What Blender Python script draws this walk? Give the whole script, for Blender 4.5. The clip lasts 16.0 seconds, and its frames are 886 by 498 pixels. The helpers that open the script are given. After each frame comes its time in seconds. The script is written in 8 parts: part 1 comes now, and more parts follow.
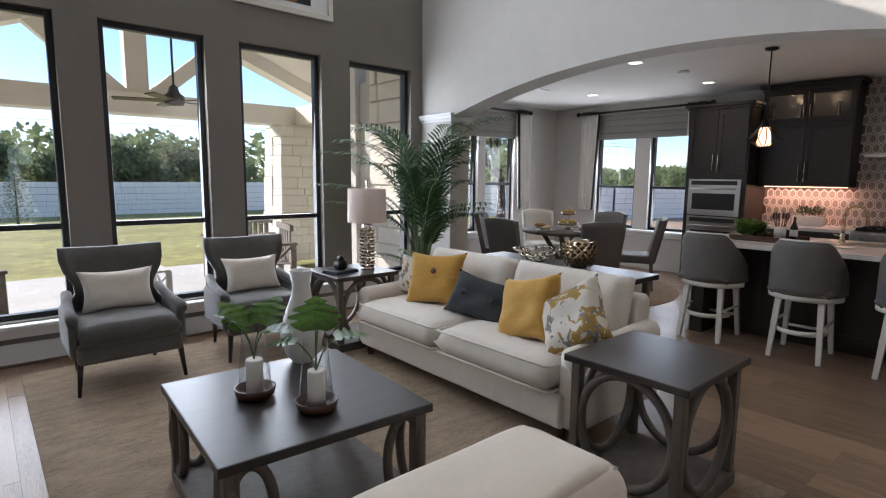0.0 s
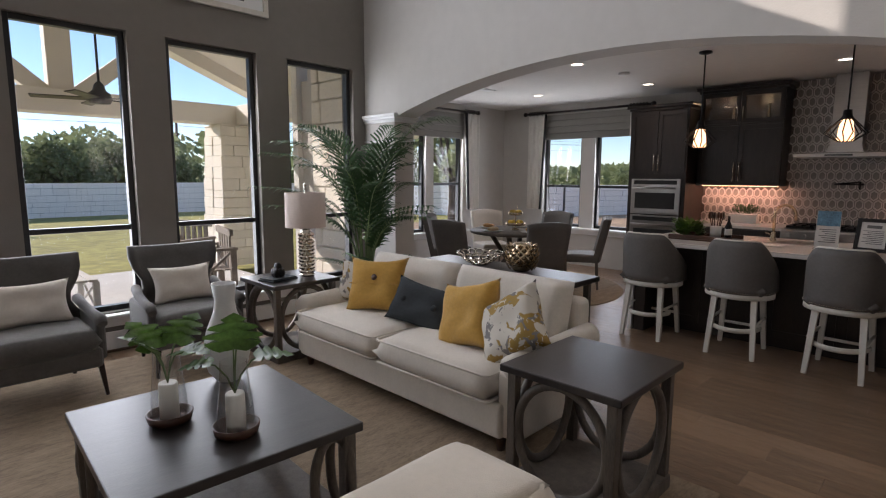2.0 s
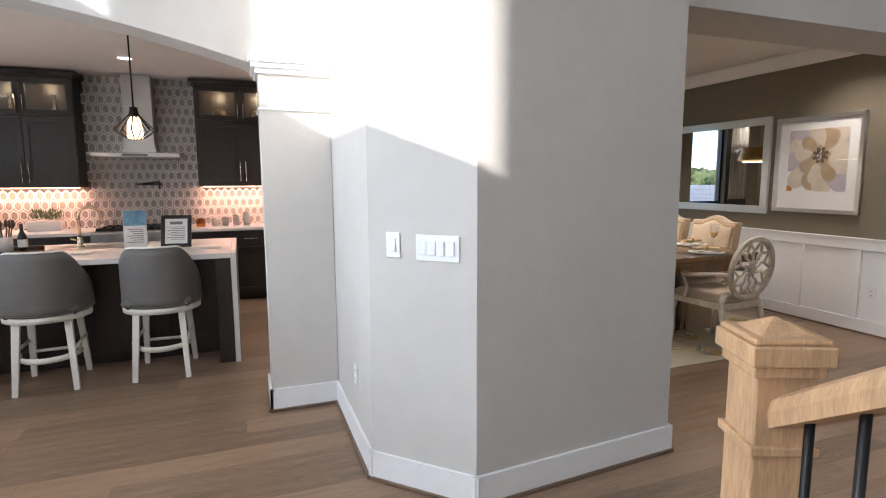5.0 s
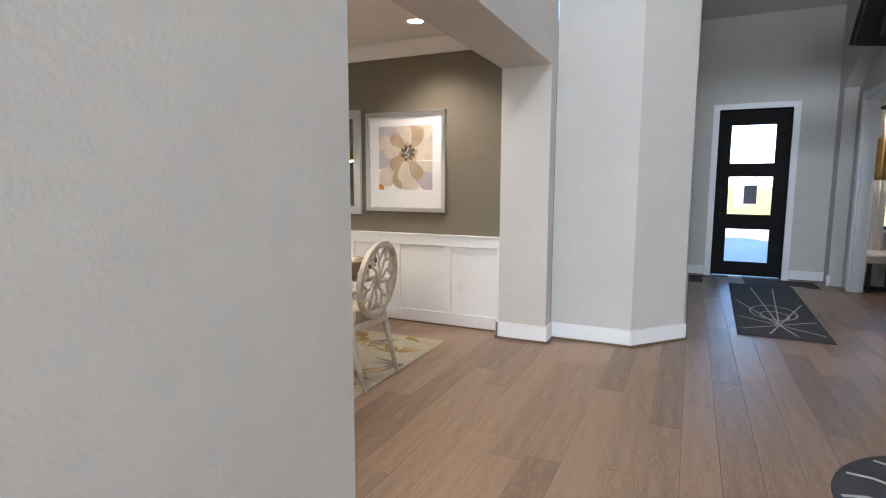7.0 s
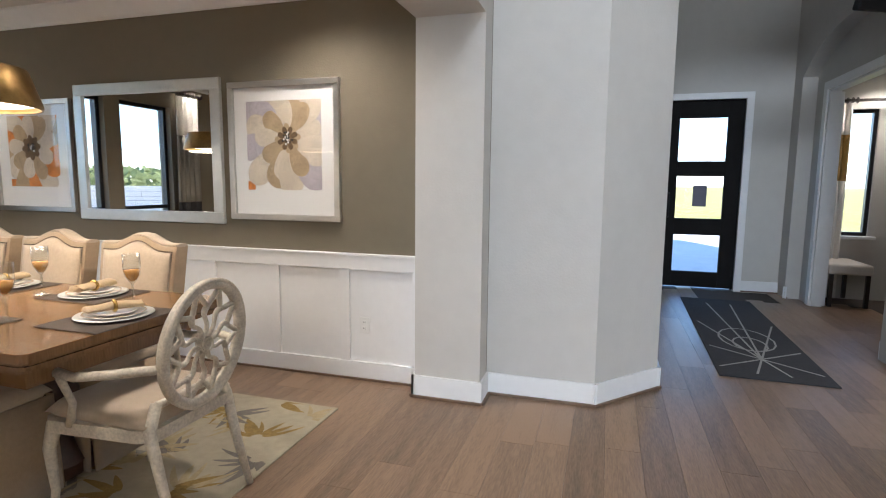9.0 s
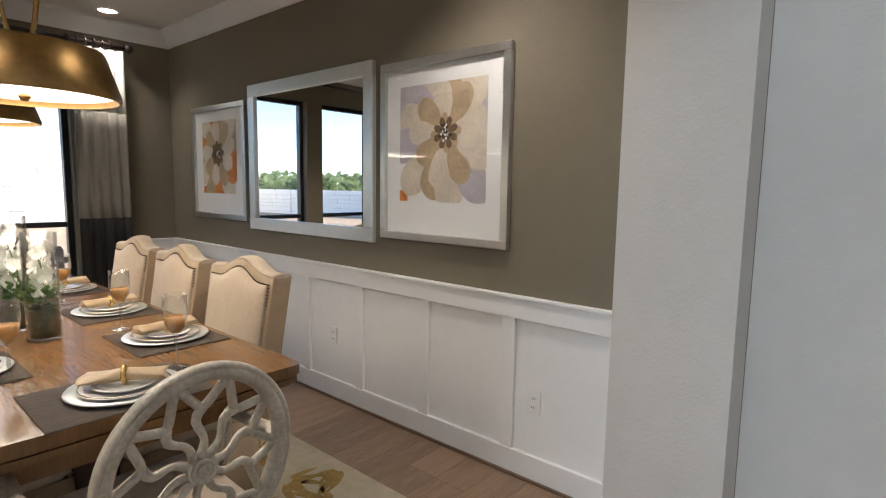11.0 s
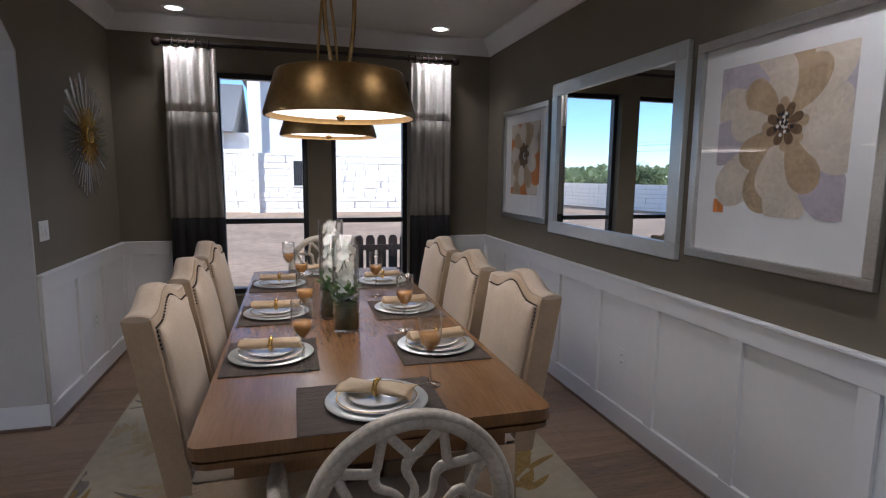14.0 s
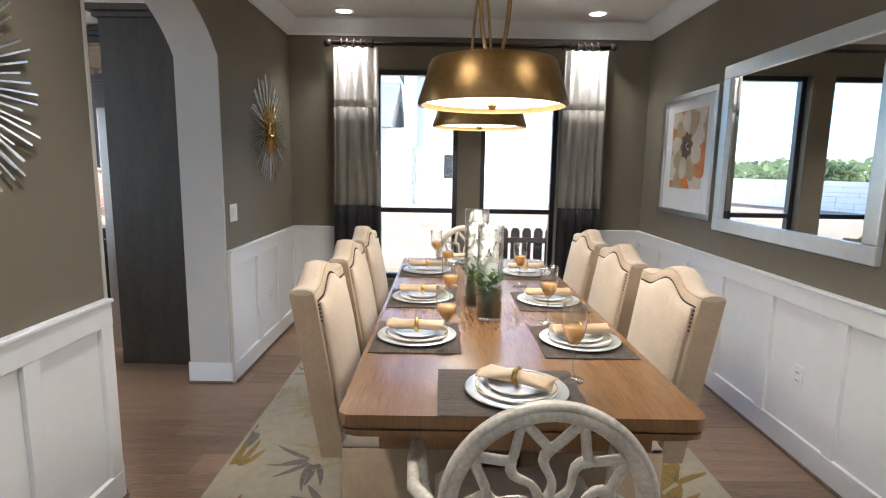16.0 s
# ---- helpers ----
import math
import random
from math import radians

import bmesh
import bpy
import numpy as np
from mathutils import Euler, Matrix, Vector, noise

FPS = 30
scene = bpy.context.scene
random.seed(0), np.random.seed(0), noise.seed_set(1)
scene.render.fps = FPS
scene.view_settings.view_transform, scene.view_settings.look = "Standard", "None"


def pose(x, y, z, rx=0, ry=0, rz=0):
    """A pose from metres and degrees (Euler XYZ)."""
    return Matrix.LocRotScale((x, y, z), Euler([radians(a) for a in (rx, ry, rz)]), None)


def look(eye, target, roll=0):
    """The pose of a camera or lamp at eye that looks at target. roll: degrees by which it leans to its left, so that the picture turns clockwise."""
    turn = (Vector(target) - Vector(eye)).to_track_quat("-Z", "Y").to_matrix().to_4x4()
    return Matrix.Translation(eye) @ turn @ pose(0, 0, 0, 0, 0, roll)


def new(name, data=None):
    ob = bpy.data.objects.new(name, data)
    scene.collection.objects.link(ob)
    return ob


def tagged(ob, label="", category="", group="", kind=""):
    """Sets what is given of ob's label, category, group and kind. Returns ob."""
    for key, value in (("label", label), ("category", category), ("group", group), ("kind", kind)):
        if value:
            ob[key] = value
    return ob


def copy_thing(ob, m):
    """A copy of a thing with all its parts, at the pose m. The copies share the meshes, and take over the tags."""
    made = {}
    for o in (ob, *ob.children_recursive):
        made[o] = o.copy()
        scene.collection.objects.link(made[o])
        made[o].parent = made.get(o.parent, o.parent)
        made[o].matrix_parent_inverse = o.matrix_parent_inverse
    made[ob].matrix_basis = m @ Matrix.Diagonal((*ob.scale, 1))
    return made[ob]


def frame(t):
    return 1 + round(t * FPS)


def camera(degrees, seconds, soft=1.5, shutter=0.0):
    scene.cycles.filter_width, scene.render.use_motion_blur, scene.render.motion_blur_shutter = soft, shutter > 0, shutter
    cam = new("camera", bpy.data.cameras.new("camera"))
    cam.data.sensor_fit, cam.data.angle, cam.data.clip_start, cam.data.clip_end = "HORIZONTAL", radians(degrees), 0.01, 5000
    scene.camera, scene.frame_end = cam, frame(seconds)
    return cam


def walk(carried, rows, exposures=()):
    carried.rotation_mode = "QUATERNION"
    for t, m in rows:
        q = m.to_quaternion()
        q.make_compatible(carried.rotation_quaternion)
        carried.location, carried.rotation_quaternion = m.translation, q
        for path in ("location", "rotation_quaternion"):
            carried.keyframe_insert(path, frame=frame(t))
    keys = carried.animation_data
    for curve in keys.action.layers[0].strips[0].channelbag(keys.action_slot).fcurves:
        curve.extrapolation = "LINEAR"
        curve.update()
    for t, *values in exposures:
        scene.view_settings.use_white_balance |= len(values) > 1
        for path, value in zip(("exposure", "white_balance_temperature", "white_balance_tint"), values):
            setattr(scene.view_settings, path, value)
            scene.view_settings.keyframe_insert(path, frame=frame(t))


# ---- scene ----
cam = camera(79.0, 16.0, soft=1.15)
PATH = [
    (0, (1.924, -1.337, 1.462), (3.224, 0.159, 1.197), 0.6),
    (0.5, (2.022, -1.286, 1.47), (3.259, 0.263, 1.203), 0.6),
    (1, (2.057, -1.32, 1.491), (3.288, 0.234, 1.222), 0.5),
    (1.5, (2.069, -1.345, 1.501), (3.369, 0.15, 1.232), 0.4),
    (2, (2.076, -1.341, 1.502), (3.494, 0.043, 1.231), 0.3),
    (2.5, (2.097, -1.312, 1.504), (3.676, -0.115, 1.233), 0.2),
    (3, (2.135, -1.305, 1.504), (3.889, -0.383, 1.233), 0.1),
    (3.5, (2.188, -1.302, 1.487), (4.091, -0.745, 1.225), -0.0),
    (4, (2.255, -1.291, 1.48), (4.232, -1.13, 1.219), -0.2),
    (4.5, (2.368, -1.293, 1.472), (4.335, -1.548, 1.21), -0.5),
    (5, (2.575, -1.338, 1.458), (4.433, -2.032, 1.202), -0.3),
    (5.2, (2.674, -1.369, 1.465), (4.46, -2.232, 1.206), -0.3),
    (7.3, (3.929, -2.244, 1.358), (4.639, -4.098, 1.123), 0.2),
    (7.5, (3.997, -2.363, 1.352), (4.643, -4.241, 1.117), 0.2),
    (8, (4.11, -2.687, 1.374), (4.624, -4.605, 1.129), 0.3),
    (8.2, (4.137, -2.836, 1.373), (4.622, -4.761, 1.127), 0.4),
    (10.3, (4.312, -4.281, 1.39), (5.33, -5.987, 1.158), 0.8),
    (10.5, (4.366, -4.391, 1.375), (5.467, -6.045, 1.145), 0.8),
    (11, (4.495, -4.623, 1.402), (5.794, -6.126, 1.172), 0.9),
    (11.5, (4.582, -4.808, 1.405), (6.054, -6.141, 1.169), 0.8),
    (12, (4.625, -4.938, 1.42), (6.237, -6.099, 1.184), 1.0),
    (12.5, (4.639, -4.948, 1.445), (6.357, -5.942, 1.2), 0.9),
    (13, (4.654, -4.929, 1.457), (6.446, -5.782, 1.203), 0.6),
    (13.5, (4.652, -4.941, 1.468), (6.512, -5.626, 1.203), 0.6),
    (14, (4.655, -4.937, 1.47), (6.564, -5.469, 1.199), 0.6),
    (14.5, (4.655, -4.933, 1.47), (6.598, -5.313, 1.187), 0.7),
    (15, (4.657, -4.934, 1.468), (6.621, -5.168, 1.176), 0.8),
    (15.5, (4.664, -4.932, 1.458), (6.639, -5.036, 1.161), 0.9),
    (16, (4.669, -4.935, 1.449), (6.647, -4.94, 1.149), 0.9),
]
walk(cam, [(t, look(eye, target, roll)) for t, eye, target, roll in PATH],
     [(0, 0.75, 6200, 14), (0.5, 0.5, 6050, 14), (1.0, 0.4, 6150, 14), (1.5, 0.35, 6400, 15), (2.0, 0.4, 6550, 17), (2.5, 0.4, 6600, 17), (3.5, 0.65, 6250, 15), (4.0, 0.9, 5950, 12), (5.0, 1.85, 6150, 12), (7.5, 2.45, 6050, 10), (8.2, 2.4, 6050, 10), (10.5, 2.0, 6100, 8), (11.0, 1.8, 6050, 8), (11.5, 1.35, 5950, 11), (12.0, 1.15, 5800, 14), (13.0, 0.95, 5450, 13), (14.0, 0.95, 5350, 13), (14.5, 1.15, 5500, 12), (15.0, 2.05, 5800, 9), (16.0, 2.3, 5500, 6)])

# ---- world, sun and exposure ----
world = bpy.data.worlds.new("sky")
scene.world = world
world.use_nodes = True
wn = world.node_tree.nodes
sky = wn.new("ShaderNodeTexSky")
sky.sky_type, sky.sun_disc = "NISHITA", False
sky.sun_elevation, sky.sun_rotation = radians(25.4), radians(-24.2)
sky.altitude, sky.air_density, sky.dust_density, sky.ozone_density = 1400, 0.9, 0.2, 3.2
wn["Background"].inputs[1].default_value = 0.15
world.node_tree.links.new(sky.outputs[0], wn["Background"].inputs[0])
sun = new("sun", bpy.data.lights.new("sun", "SUN"))
sun.data.energy, sun.data.angle, sun.data.color = 4.8, radians(0.35), (1.0, 0.93, 0.84)
sun.matrix_world = look((0, 0, 20), (0.45, -1.0, 20 - 0.52))


def window_light(x, y, z, w, h, tx, ty, power):
    """Sky light that enters by one opening."""
    ld = bpy.data.lights.new("window_light", "AREA")
    ld.shape, ld.size, ld.size_y, ld.energy, ld.color = "RECTANGLE", w, h, power, (0.86, 0.93, 1.0)
    ob = new("window_light", ld)
    ob.matrix_world = look((x, y, z), (x + tx, y + ty, z - 0.12))
    return ob


def lamp(name, x, y, z, power, r=0.05, col=(1.0, 0.72, 0.42), spot=0):
    ld = bpy.data.lights.new(name, "SPOT" if spot else "POINT")
    ld.energy, ld.color, ld.shadow_soft_size = power, col, r
    if spot:
        ld.spot_size, ld.spot_blend = radians(spot), 0.9
    ob = new(name, ld)
    ob.location = (x, y, z)
    return ob


for wx in (1.9, 3.15, 4.28, 5.42):
    window_light(wx, 3.93, 1.5, 0.75, 2.1, 0, -1, 24 if wx < 5 else 13)
for wx, pw in ((2.72, 82), (4.85, 42)):
    window_light(wx, 3.96, 5.4, 1.85, 1.6, 0, -1, pw)
window_light(10.28, 3.3, 1.4, 1.6, 1.4, -1, 0, 26)
window_light(8.6, 5.1, 1.4, 1.3, 1.5, 0, -1, 26)

# ---- materials ----
def mat(name, col, rough=0.6, metal=0.0, var=0.12, scale=6.0, bump=0.0, bscale=60.0, stretch=(1, 1, 1), sheen=0.0, col2=None, spec=0.5, rand=0.0, coat=0.0):
    """Paint, cloth, wood or metal: two scales of tone, fine relief, tone from piece to piece."""
    m = bpy.data.materials.new(name)
    m.use_nodes = True
    nt, n, l = m.node_tree, m.node_tree.nodes, m.node_tree.links
    b = n["Principled BSDF"]
    tc, mp = n.new("ShaderNodeTexCoord"), n.new("ShaderNodeMapping")
    mp.inputs["Scale"].default_value = stretch
    l.new(tc.outputs["Object"], mp.inputs[0])
    n1, n2 = n.new("ShaderNodeTexNoise"), n.new("ShaderNodeTexNoise")
    n1.inputs["Scale"].default_value, n2.inputs["Scale"].default_value = scale, scale * 6.5
    n1.inputs["Detail"].default_value, n2.inputs["Detail"].default_value = 4, 3
    add = n.new("ShaderNodeMath")
    add.operation = "ADD"
    for t in (n1, n2):
        l.new(mp.outputs[0], t.inputs["Vector"])
    l.new(n1.outputs[0], add.inputs[0])
    l.new(n2.outputs[0], add.inputs[1])
    last = add
    if rand:
        info, ma = n.new("ShaderNodeObjectInfo"), n.new("ShaderNodeMath")
        ma.operation = "MULTIPLY_ADD"
        l.new(info.outputs["Random"], ma.inputs[0])
        ma.inputs[1].default_value = rand
        l.new(add.outputs[0], ma.inputs[2])
        last = ma
        isl, mb = n.new("ShaderNodeNewGeometry"), n.new("ShaderNodeMath")
        mb.operation = "MULTIPLY_ADD"
        l.new(isl.outputs["Random Per Island"], mb.inputs[0])
        mb.inputs[1].default_value = rand
        l.new(ma.outputs[0], mb.inputs[2])
        last = mb
    ramp = n.new("ShaderNodeValToRGB")
    l.new(last.outputs[0], ramp.inputs[0])
    hi = col2 if col2 else tuple(min(1, c * (1 + var)) for c in col)
    lo = col if col2 else tuple(c * (1 - var) for c in col)
    e = ramp.color_ramp.elements
    div = n.new("ShaderNodeMath")
    div.operation = "MULTIPLY"
    div.inputs[1].default_value = 0.5
    l.new(last.outputs[0], div.inputs[0])
    l.new(div.outputs[0], ramp.inputs[0])
    e[0].position, e[1].position = (0.7 + rand * 0.4) / 2, min(1, (1.3 + rand * 1.6) / 2)
    e[0].color, e[1].color = (*lo, 1), (*hi, 1)
    l.new(ramp.outputs[0], b.inputs["Base Color"])
    b.inputs["Roughness"].default_value, b.inputs["Metallic"].default_value = rough, metal
    b.inputs["Specular IOR Level"].default_value = spec
    b.inputs["Sheen Weight"].default_value = sheen
    b.inputs["Coat Weight"].default_value = coat
    if bump:
        nb, bp = n.new("ShaderNodeTexNoise"), n.new("ShaderNodeBump")
        nb.inputs["Scale"].default_value = bscale
        nb.inputs["Detail"].default_value = 3
        l.new(mp.outputs[0], nb.inputs["Vector"])
        bp.inputs["Strength"].default_value, bp.inputs["Distance"].default_value = bump, 0.01
        l.new(nb.outputs[0], bp.inputs["Height"])
        l.new(bp.outputs[0], b.inputs["Normal"])
    return m


def glass_mat(name, col=(1, 1, 1), rough=0.0, power=5.0, base=0.03):
    """Thin clear glass: lets light straight through, with a weak mirror image."""
    m = bpy.data.materials.new(name)
    m.use_nodes = True
    n, l = m.node_tree.nodes, m.node_tree.links
    n.remove(n["Principled BSDF"])
    tr, gl, mx, lw = n.new("ShaderNodeBsdfTransparent"), n.new("ShaderNodeBsdfGlossy"), n.new("ShaderNodeMixShader"), n.new("ShaderNodeLayerWeight")
    pw, ad = n.new("ShaderNodeMath"), n.new("ShaderNodeMath")
    pw.operation, ad.operation = "POWER", "MULTIPLY_ADD"
    pw.inputs[1].default_value, ad.inputs[1].default_value, ad.inputs[2].default_value = power, 0.75, base
    l.new(lw.outputs["Facing"], pw.inputs[0])
    l.new(pw.outputs[0], ad.inputs[0])
    gl.inputs["Roughness"].default_value = rough
    tr.inputs[0].default_value = (col[0], col[1], col[2], 1)
    l.new(ad.outputs[0], mx.inputs[0])
    l.new(tr.outputs[0], mx.inputs[1])
    l.new(gl.outputs[0], mx.inputs[2])
    l.new(mx.outputs[0], n["Material Output"].inputs[0])
    return m


def glow(name, col, power):
    m = bpy.data.materials.new(name)
    m.use_nodes = True
    b = m.node_tree.nodes["Principled BSDF"]
    b.inputs["Base Color"].default_value = (*col, 1)
    b.inputs["Emission Color"].default_value = (*col, 1)
    b.inputs["Emission Strength"].default_value = power
    return m


def blotch(name, ground, gold, grey, scale, rough=0.9):
    """Printed cloth: ragged gold leaves and smaller grey ones on a pale ground."""
    m = bpy.data.materials.new(name)
    m.use_nodes = True
    n, l = m.node_tree.nodes, m.node_tree.links
    b = n["Principled BSDF"]
    tc = n.new("ShaderNodeTexCoord")
    last = None
    for k, (col, sc, cut, off) in enumerate(((gold, scale, 0.535, 0.0), (grey, scale * 1.7, 0.575, 7.3), (ground, scale * 5, 0.60, 3.1))):
        mp, tx, rp, mx = n.new("ShaderNodeMapping"), n.new("ShaderNodeTexNoise"), n.new("ShaderNodeValToRGB"), n.new("ShaderNodeMix")
        mp.inputs["Location"].default_value = (off, off * 0.7, off * 1.3)
        tx.inputs["Scale"].default_value, tx.inputs["Detail"].default_value = sc, 2.5
        tx.inputs["Distortion"].default_value = 0.9
        l.new(tc.outputs["Object"], mp.inputs[0])
        l.new(mp.outputs[0], tx.inputs["Vector"])
        l.new(tx.outputs[0], rp.inputs[0])
        e = rp.color_ramp.elements
        e[0].position, e[1].position = cut, cut + 0.02
        e[0].color, e[1].color = (0, 0, 0, 1), (1, 1, 1, 1)
        mx.data_type = "RGBA"
        l.new(rp.outputs[0], mx.inputs[0])
        if last is None:
            mx.inputs[6].default_value = (*ground, 1)
        else:
            l.new(last, mx.inputs[6])
        mx.inputs[7].default_value = (*col, 1)
        last = mx.outputs[2]
    l.new(last, b.inputs["Base Color"])
    b.inputs["Roughness"].default_value = rough
    nb, bp = n.new("ShaderNodeTexNoise"), n.new("ShaderNodeBump")
    nb.inputs["Scale"].default_value = 220
    bp.inputs["Strength"].default_value, bp.inputs["Distance"].default_value = 0.3, 0.01
    l.new(tc.outputs["Object"], nb.inputs["Vector"])
    l.new(nb.outputs[0], bp.inputs["Height"])
    l.new(bp.outputs[0], b.inputs["Normal"])
    return m


M_wall = mat("greige_paint", (0.56, 0.535, 0.50), 0.85, var=0.03, scale=1.5, bump=0.16, bscale=80)
M_window_wall = mat("taupe_paint", (0.21, 0.19, 0.168), 0.85, var=0.04, scale=1.5, bump=0.12, bscale=90)
M_dining = mat("brown_grey_paint", (0.178, 0.153, 0.108), 0.8, var=0.04, scale=1.5, bump=0.12, bscale=90)
M_ceiling = mat("ceiling_paint", (0.76, 0.74, 0.71), 0.9, var=0.03, scale=2, bump=0.1, bscale=80)
M_white = mat("white_trim_paint", (0.80, 0.80, 0.80), 0.42, var=0.02, scale=3, bump=0.03, bscale=40)
M_shoe = mat("shoe_mould_wood", (0.16, 0.10, 0.065), 0.5, var=0.2, scale=5, stretch=(1, 1, 8))
M_floor = mat("oak_plank", (0.178, 0.116, 0.074), 0.32, var=0.66, scale=2.2, bump=0.2, bscale=24, stretch=(9, 1, 9), rand=0.55, spec=0.4)
M_sub = mat("floor_joint", (0.05, 0.038, 0.03), 0.8)
M_black = mat("black_frame_paint", (0.012, 0.012, 0.013), 0.35, var=0.2, scale=4)
M_glass = glass_mat("window_glass")
M_dark = mat("espresso_wood", (0.022, 0.015, 0.012), 0.4, var=0.35, scale=4, bump=0.06, bscale=30, stretch=(6, 6, 1))
M_panel = mat("charcoal_stained_panel", (0.052, 0.042, 0.030), 0.5, var=0.3, scale=2.5, bump=0.08, bscale=30, stretch=(5, 5, 1))
M_quartz = mat("white_quartz", (0.73, 0.70, 0.67), 0.18, var=0.05, scale=7)
M_steel = mat("brushed_steel", (0.48, 0.46, 0.44), 0.3, 1.0, var=0.08, scale=4, stretch=(1, 1, 30))
M_chrome = mat("polished_nickel", (0.75, 0.7, 0.62), 0.12, 1.0, var=0.05)
M_brass = mat("warm_brass", (0.55, 0.36, 0.15), 0.25, 1.0, var=0.1, scale=8)
M_blackmetal = mat("black_metal", (0.015, 0.014, 0.014), 0.4, 0.6, var=0.2)
M_linen = mat("cream_linen", (0.66, 0.60, 0.52), 0.9, var=0.05, scale=9, bump=0.35, bscale=260, sheen=0.3)
M_ottoman = mat("ivory_cotton", (0.72, 0.63, 0.52), 0.9, var=0.04, scale=5, bump=0.3, bscale=260, sheen=0.3)
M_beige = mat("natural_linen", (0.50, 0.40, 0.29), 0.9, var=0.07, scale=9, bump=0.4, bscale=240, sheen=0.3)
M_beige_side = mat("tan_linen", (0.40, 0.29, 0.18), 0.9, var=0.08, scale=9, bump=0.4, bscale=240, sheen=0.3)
M_grey = mat("charcoal_velvet", (0.085, 0.078, 0.072), 0.85, var=0.15, scale=7, bump=0.25, bscale=200, sheen=0.35)
M_stoolgrey = mat("grey_vinyl", (0.115, 0.104, 0.095), 0.6, var=0.1, scale=7, bump=0.15, bscale=180)
M_mustard = mat("mustard_cotton", (0.52, 0.29, 0.055), 0.9, var=0.1, scale=8, bump=0.35, bscale=230, sheen=0.2)
M_slate = mat("slate_blue_cloth", (0.028, 0.033, 0.037), 0.9, var=0.15, scale=8, bump=0.3, bscale=220)
M_ivorycush = mat("ivory_cushion_cloth", (0.66, 0.60, 0.53), 0.9, var=0.05, scale=8, bump=0.3, bscale=220, sheen=0.2)
M_print = blotch("leaf_print_cloth", (0.62, 0.57, 0.49), (0.33, 0.205, 0.05), (0.20, 0.185, 0.175), 7.5)
M_rugd = mat("cream_rug_wool", (0.44, 0.385, 0.28), 0.95, var=0.1, scale=3, bump=0.5, bscale=200)
M_rug_gold = mat("gold_rug_wool", (0.30, 0.20, 0.06), 0.95, var=0.25, scale=9, bump=0.5, bscale=200)
M_rug_grey = mat("grey_rug_wool", (0.20, 0.18, 0.155), 0.95, var=0.2, scale=9, bump=0.5, bscale=200)
M_rug_sand = mat("sand_rug_wool", (0.42, 0.34, 0.20), 0.95, var=0.15, scale=9, bump=0.5, bscale=200)
M_rug = mat("tan_sisal", (0.33, 0.245, 0.165), 0.95, var=0.26, scale=5, bump=0.9, bscale=150, stretch=(1, 3, 1))
M_espresso = mat("dark_brown_tabletop", (0.028, 0.022, 0.02), 0.33, var=0.25, scale=4, bump=0.05, bscale=40, stretch=(1, 5, 1))
M_ashleg = mat("weathered_grey_wood", (0.105, 0.085, 0.068), 0.6, var=0.3, scale=5, bump=0.15, bscale=45, stretch=(5, 5, 1))
M_walnut = mat("walnut", (0.062, 0.024, 0.012), 0.4, var=0.3, scale=6)
M_table = mat("honey_oak", (0.19, 0.097, 0.038), 0.27, var=0.22, scale=2.2, bump=0.06, bscale=26, stretch=(1, 9, 1), coat=0.2)
M_antique = mat("antiqued_cream_paint", (0.56, 0.50, 0.405), 0.42, var=0.24, scale=14, bump=0.1, bscale=60)
M_whitepaint = mat("white_painted_wood", (0.68, 0.65, 0.58), 0.45, var=0.06, scale=8)
M_oak = mat("pale_oak", (0.47, 0.29, 0.155), 0.45, var=0.24, scale=4, bump=0.1, bscale=40, stretch=(8, 8, 1))
M_porcelain = mat("white_porcelain", (0.74, 0.72, 0.69), 0.18, var=0.02, coat=0.4)
M_gold = mat("gold_trim", (0.62, 0.42, 0.13), 0.2, 1.0)
M_napkin = mat("champagne_satin", (0.46, 0.34, 0.20), 0.5, var=0.12, scale=18, bump=0.15, bscale=60)
M_placemat = mat("woven_brown_mat", (0.10, 0.075, 0.058), 0.8, var=0.35, scale=4, bump=0.8, bscale=90, stretch=(1, 14, 1))
M_clear = glass_mat("clear_glass", (0.97, 0.98, 0.98), 0.0, 2.6, 0.05)
M_thickglass = glass_mat("thick_glass", (0.92, 0.94, 0.94), 0.0, 2.0, 0.14)
M_sleeve = glass_mat("sleeve_glass", (0.96, 0.97, 0.97), 0.0, 2.2, 0.06)
M_picglass = glass_mat("picture_glass", (0.99, 0.99, 0.99), 0.0, 5.0, 0.03)
M_amber = glass_mat("amber_glass", (0.62, 0.36, 0.16), 0.0, 3.0, 0.05)
M_mirror = mat("mirror_silver", (0.86, 0.87, 0.87), 0.01, 1.0, var=0.0)
M_chrome2 = mat("bright_silver_rod", (0.72, 0.73, 0.74), 0.22, 1.0, var=0.1, scale=9)
M_silver = mat("silver_leaf", (0.56, 0.55, 0.52), 0.34, 0.9, var=0.08, scale=14, bump=0.15, bscale=90)
M_mirframe = mat("white_silver_frame", (0.62, 0.64, 0.63), 0.3, 0.5, var=0.06, scale=18)
M_paper = mat("mat_board", (0.80, 0.80, 0.79), 0.8, var=0.02)
M_leaf = mat("palm_leaf", (0.030, 0.076, 0.022), 0.55, var=0.4, scale=4, rand=0.35)
M_leafl = mat("monstera_leaf", (0.080, 0.155, 0.030), 0.35, var=0.35, scale=9)


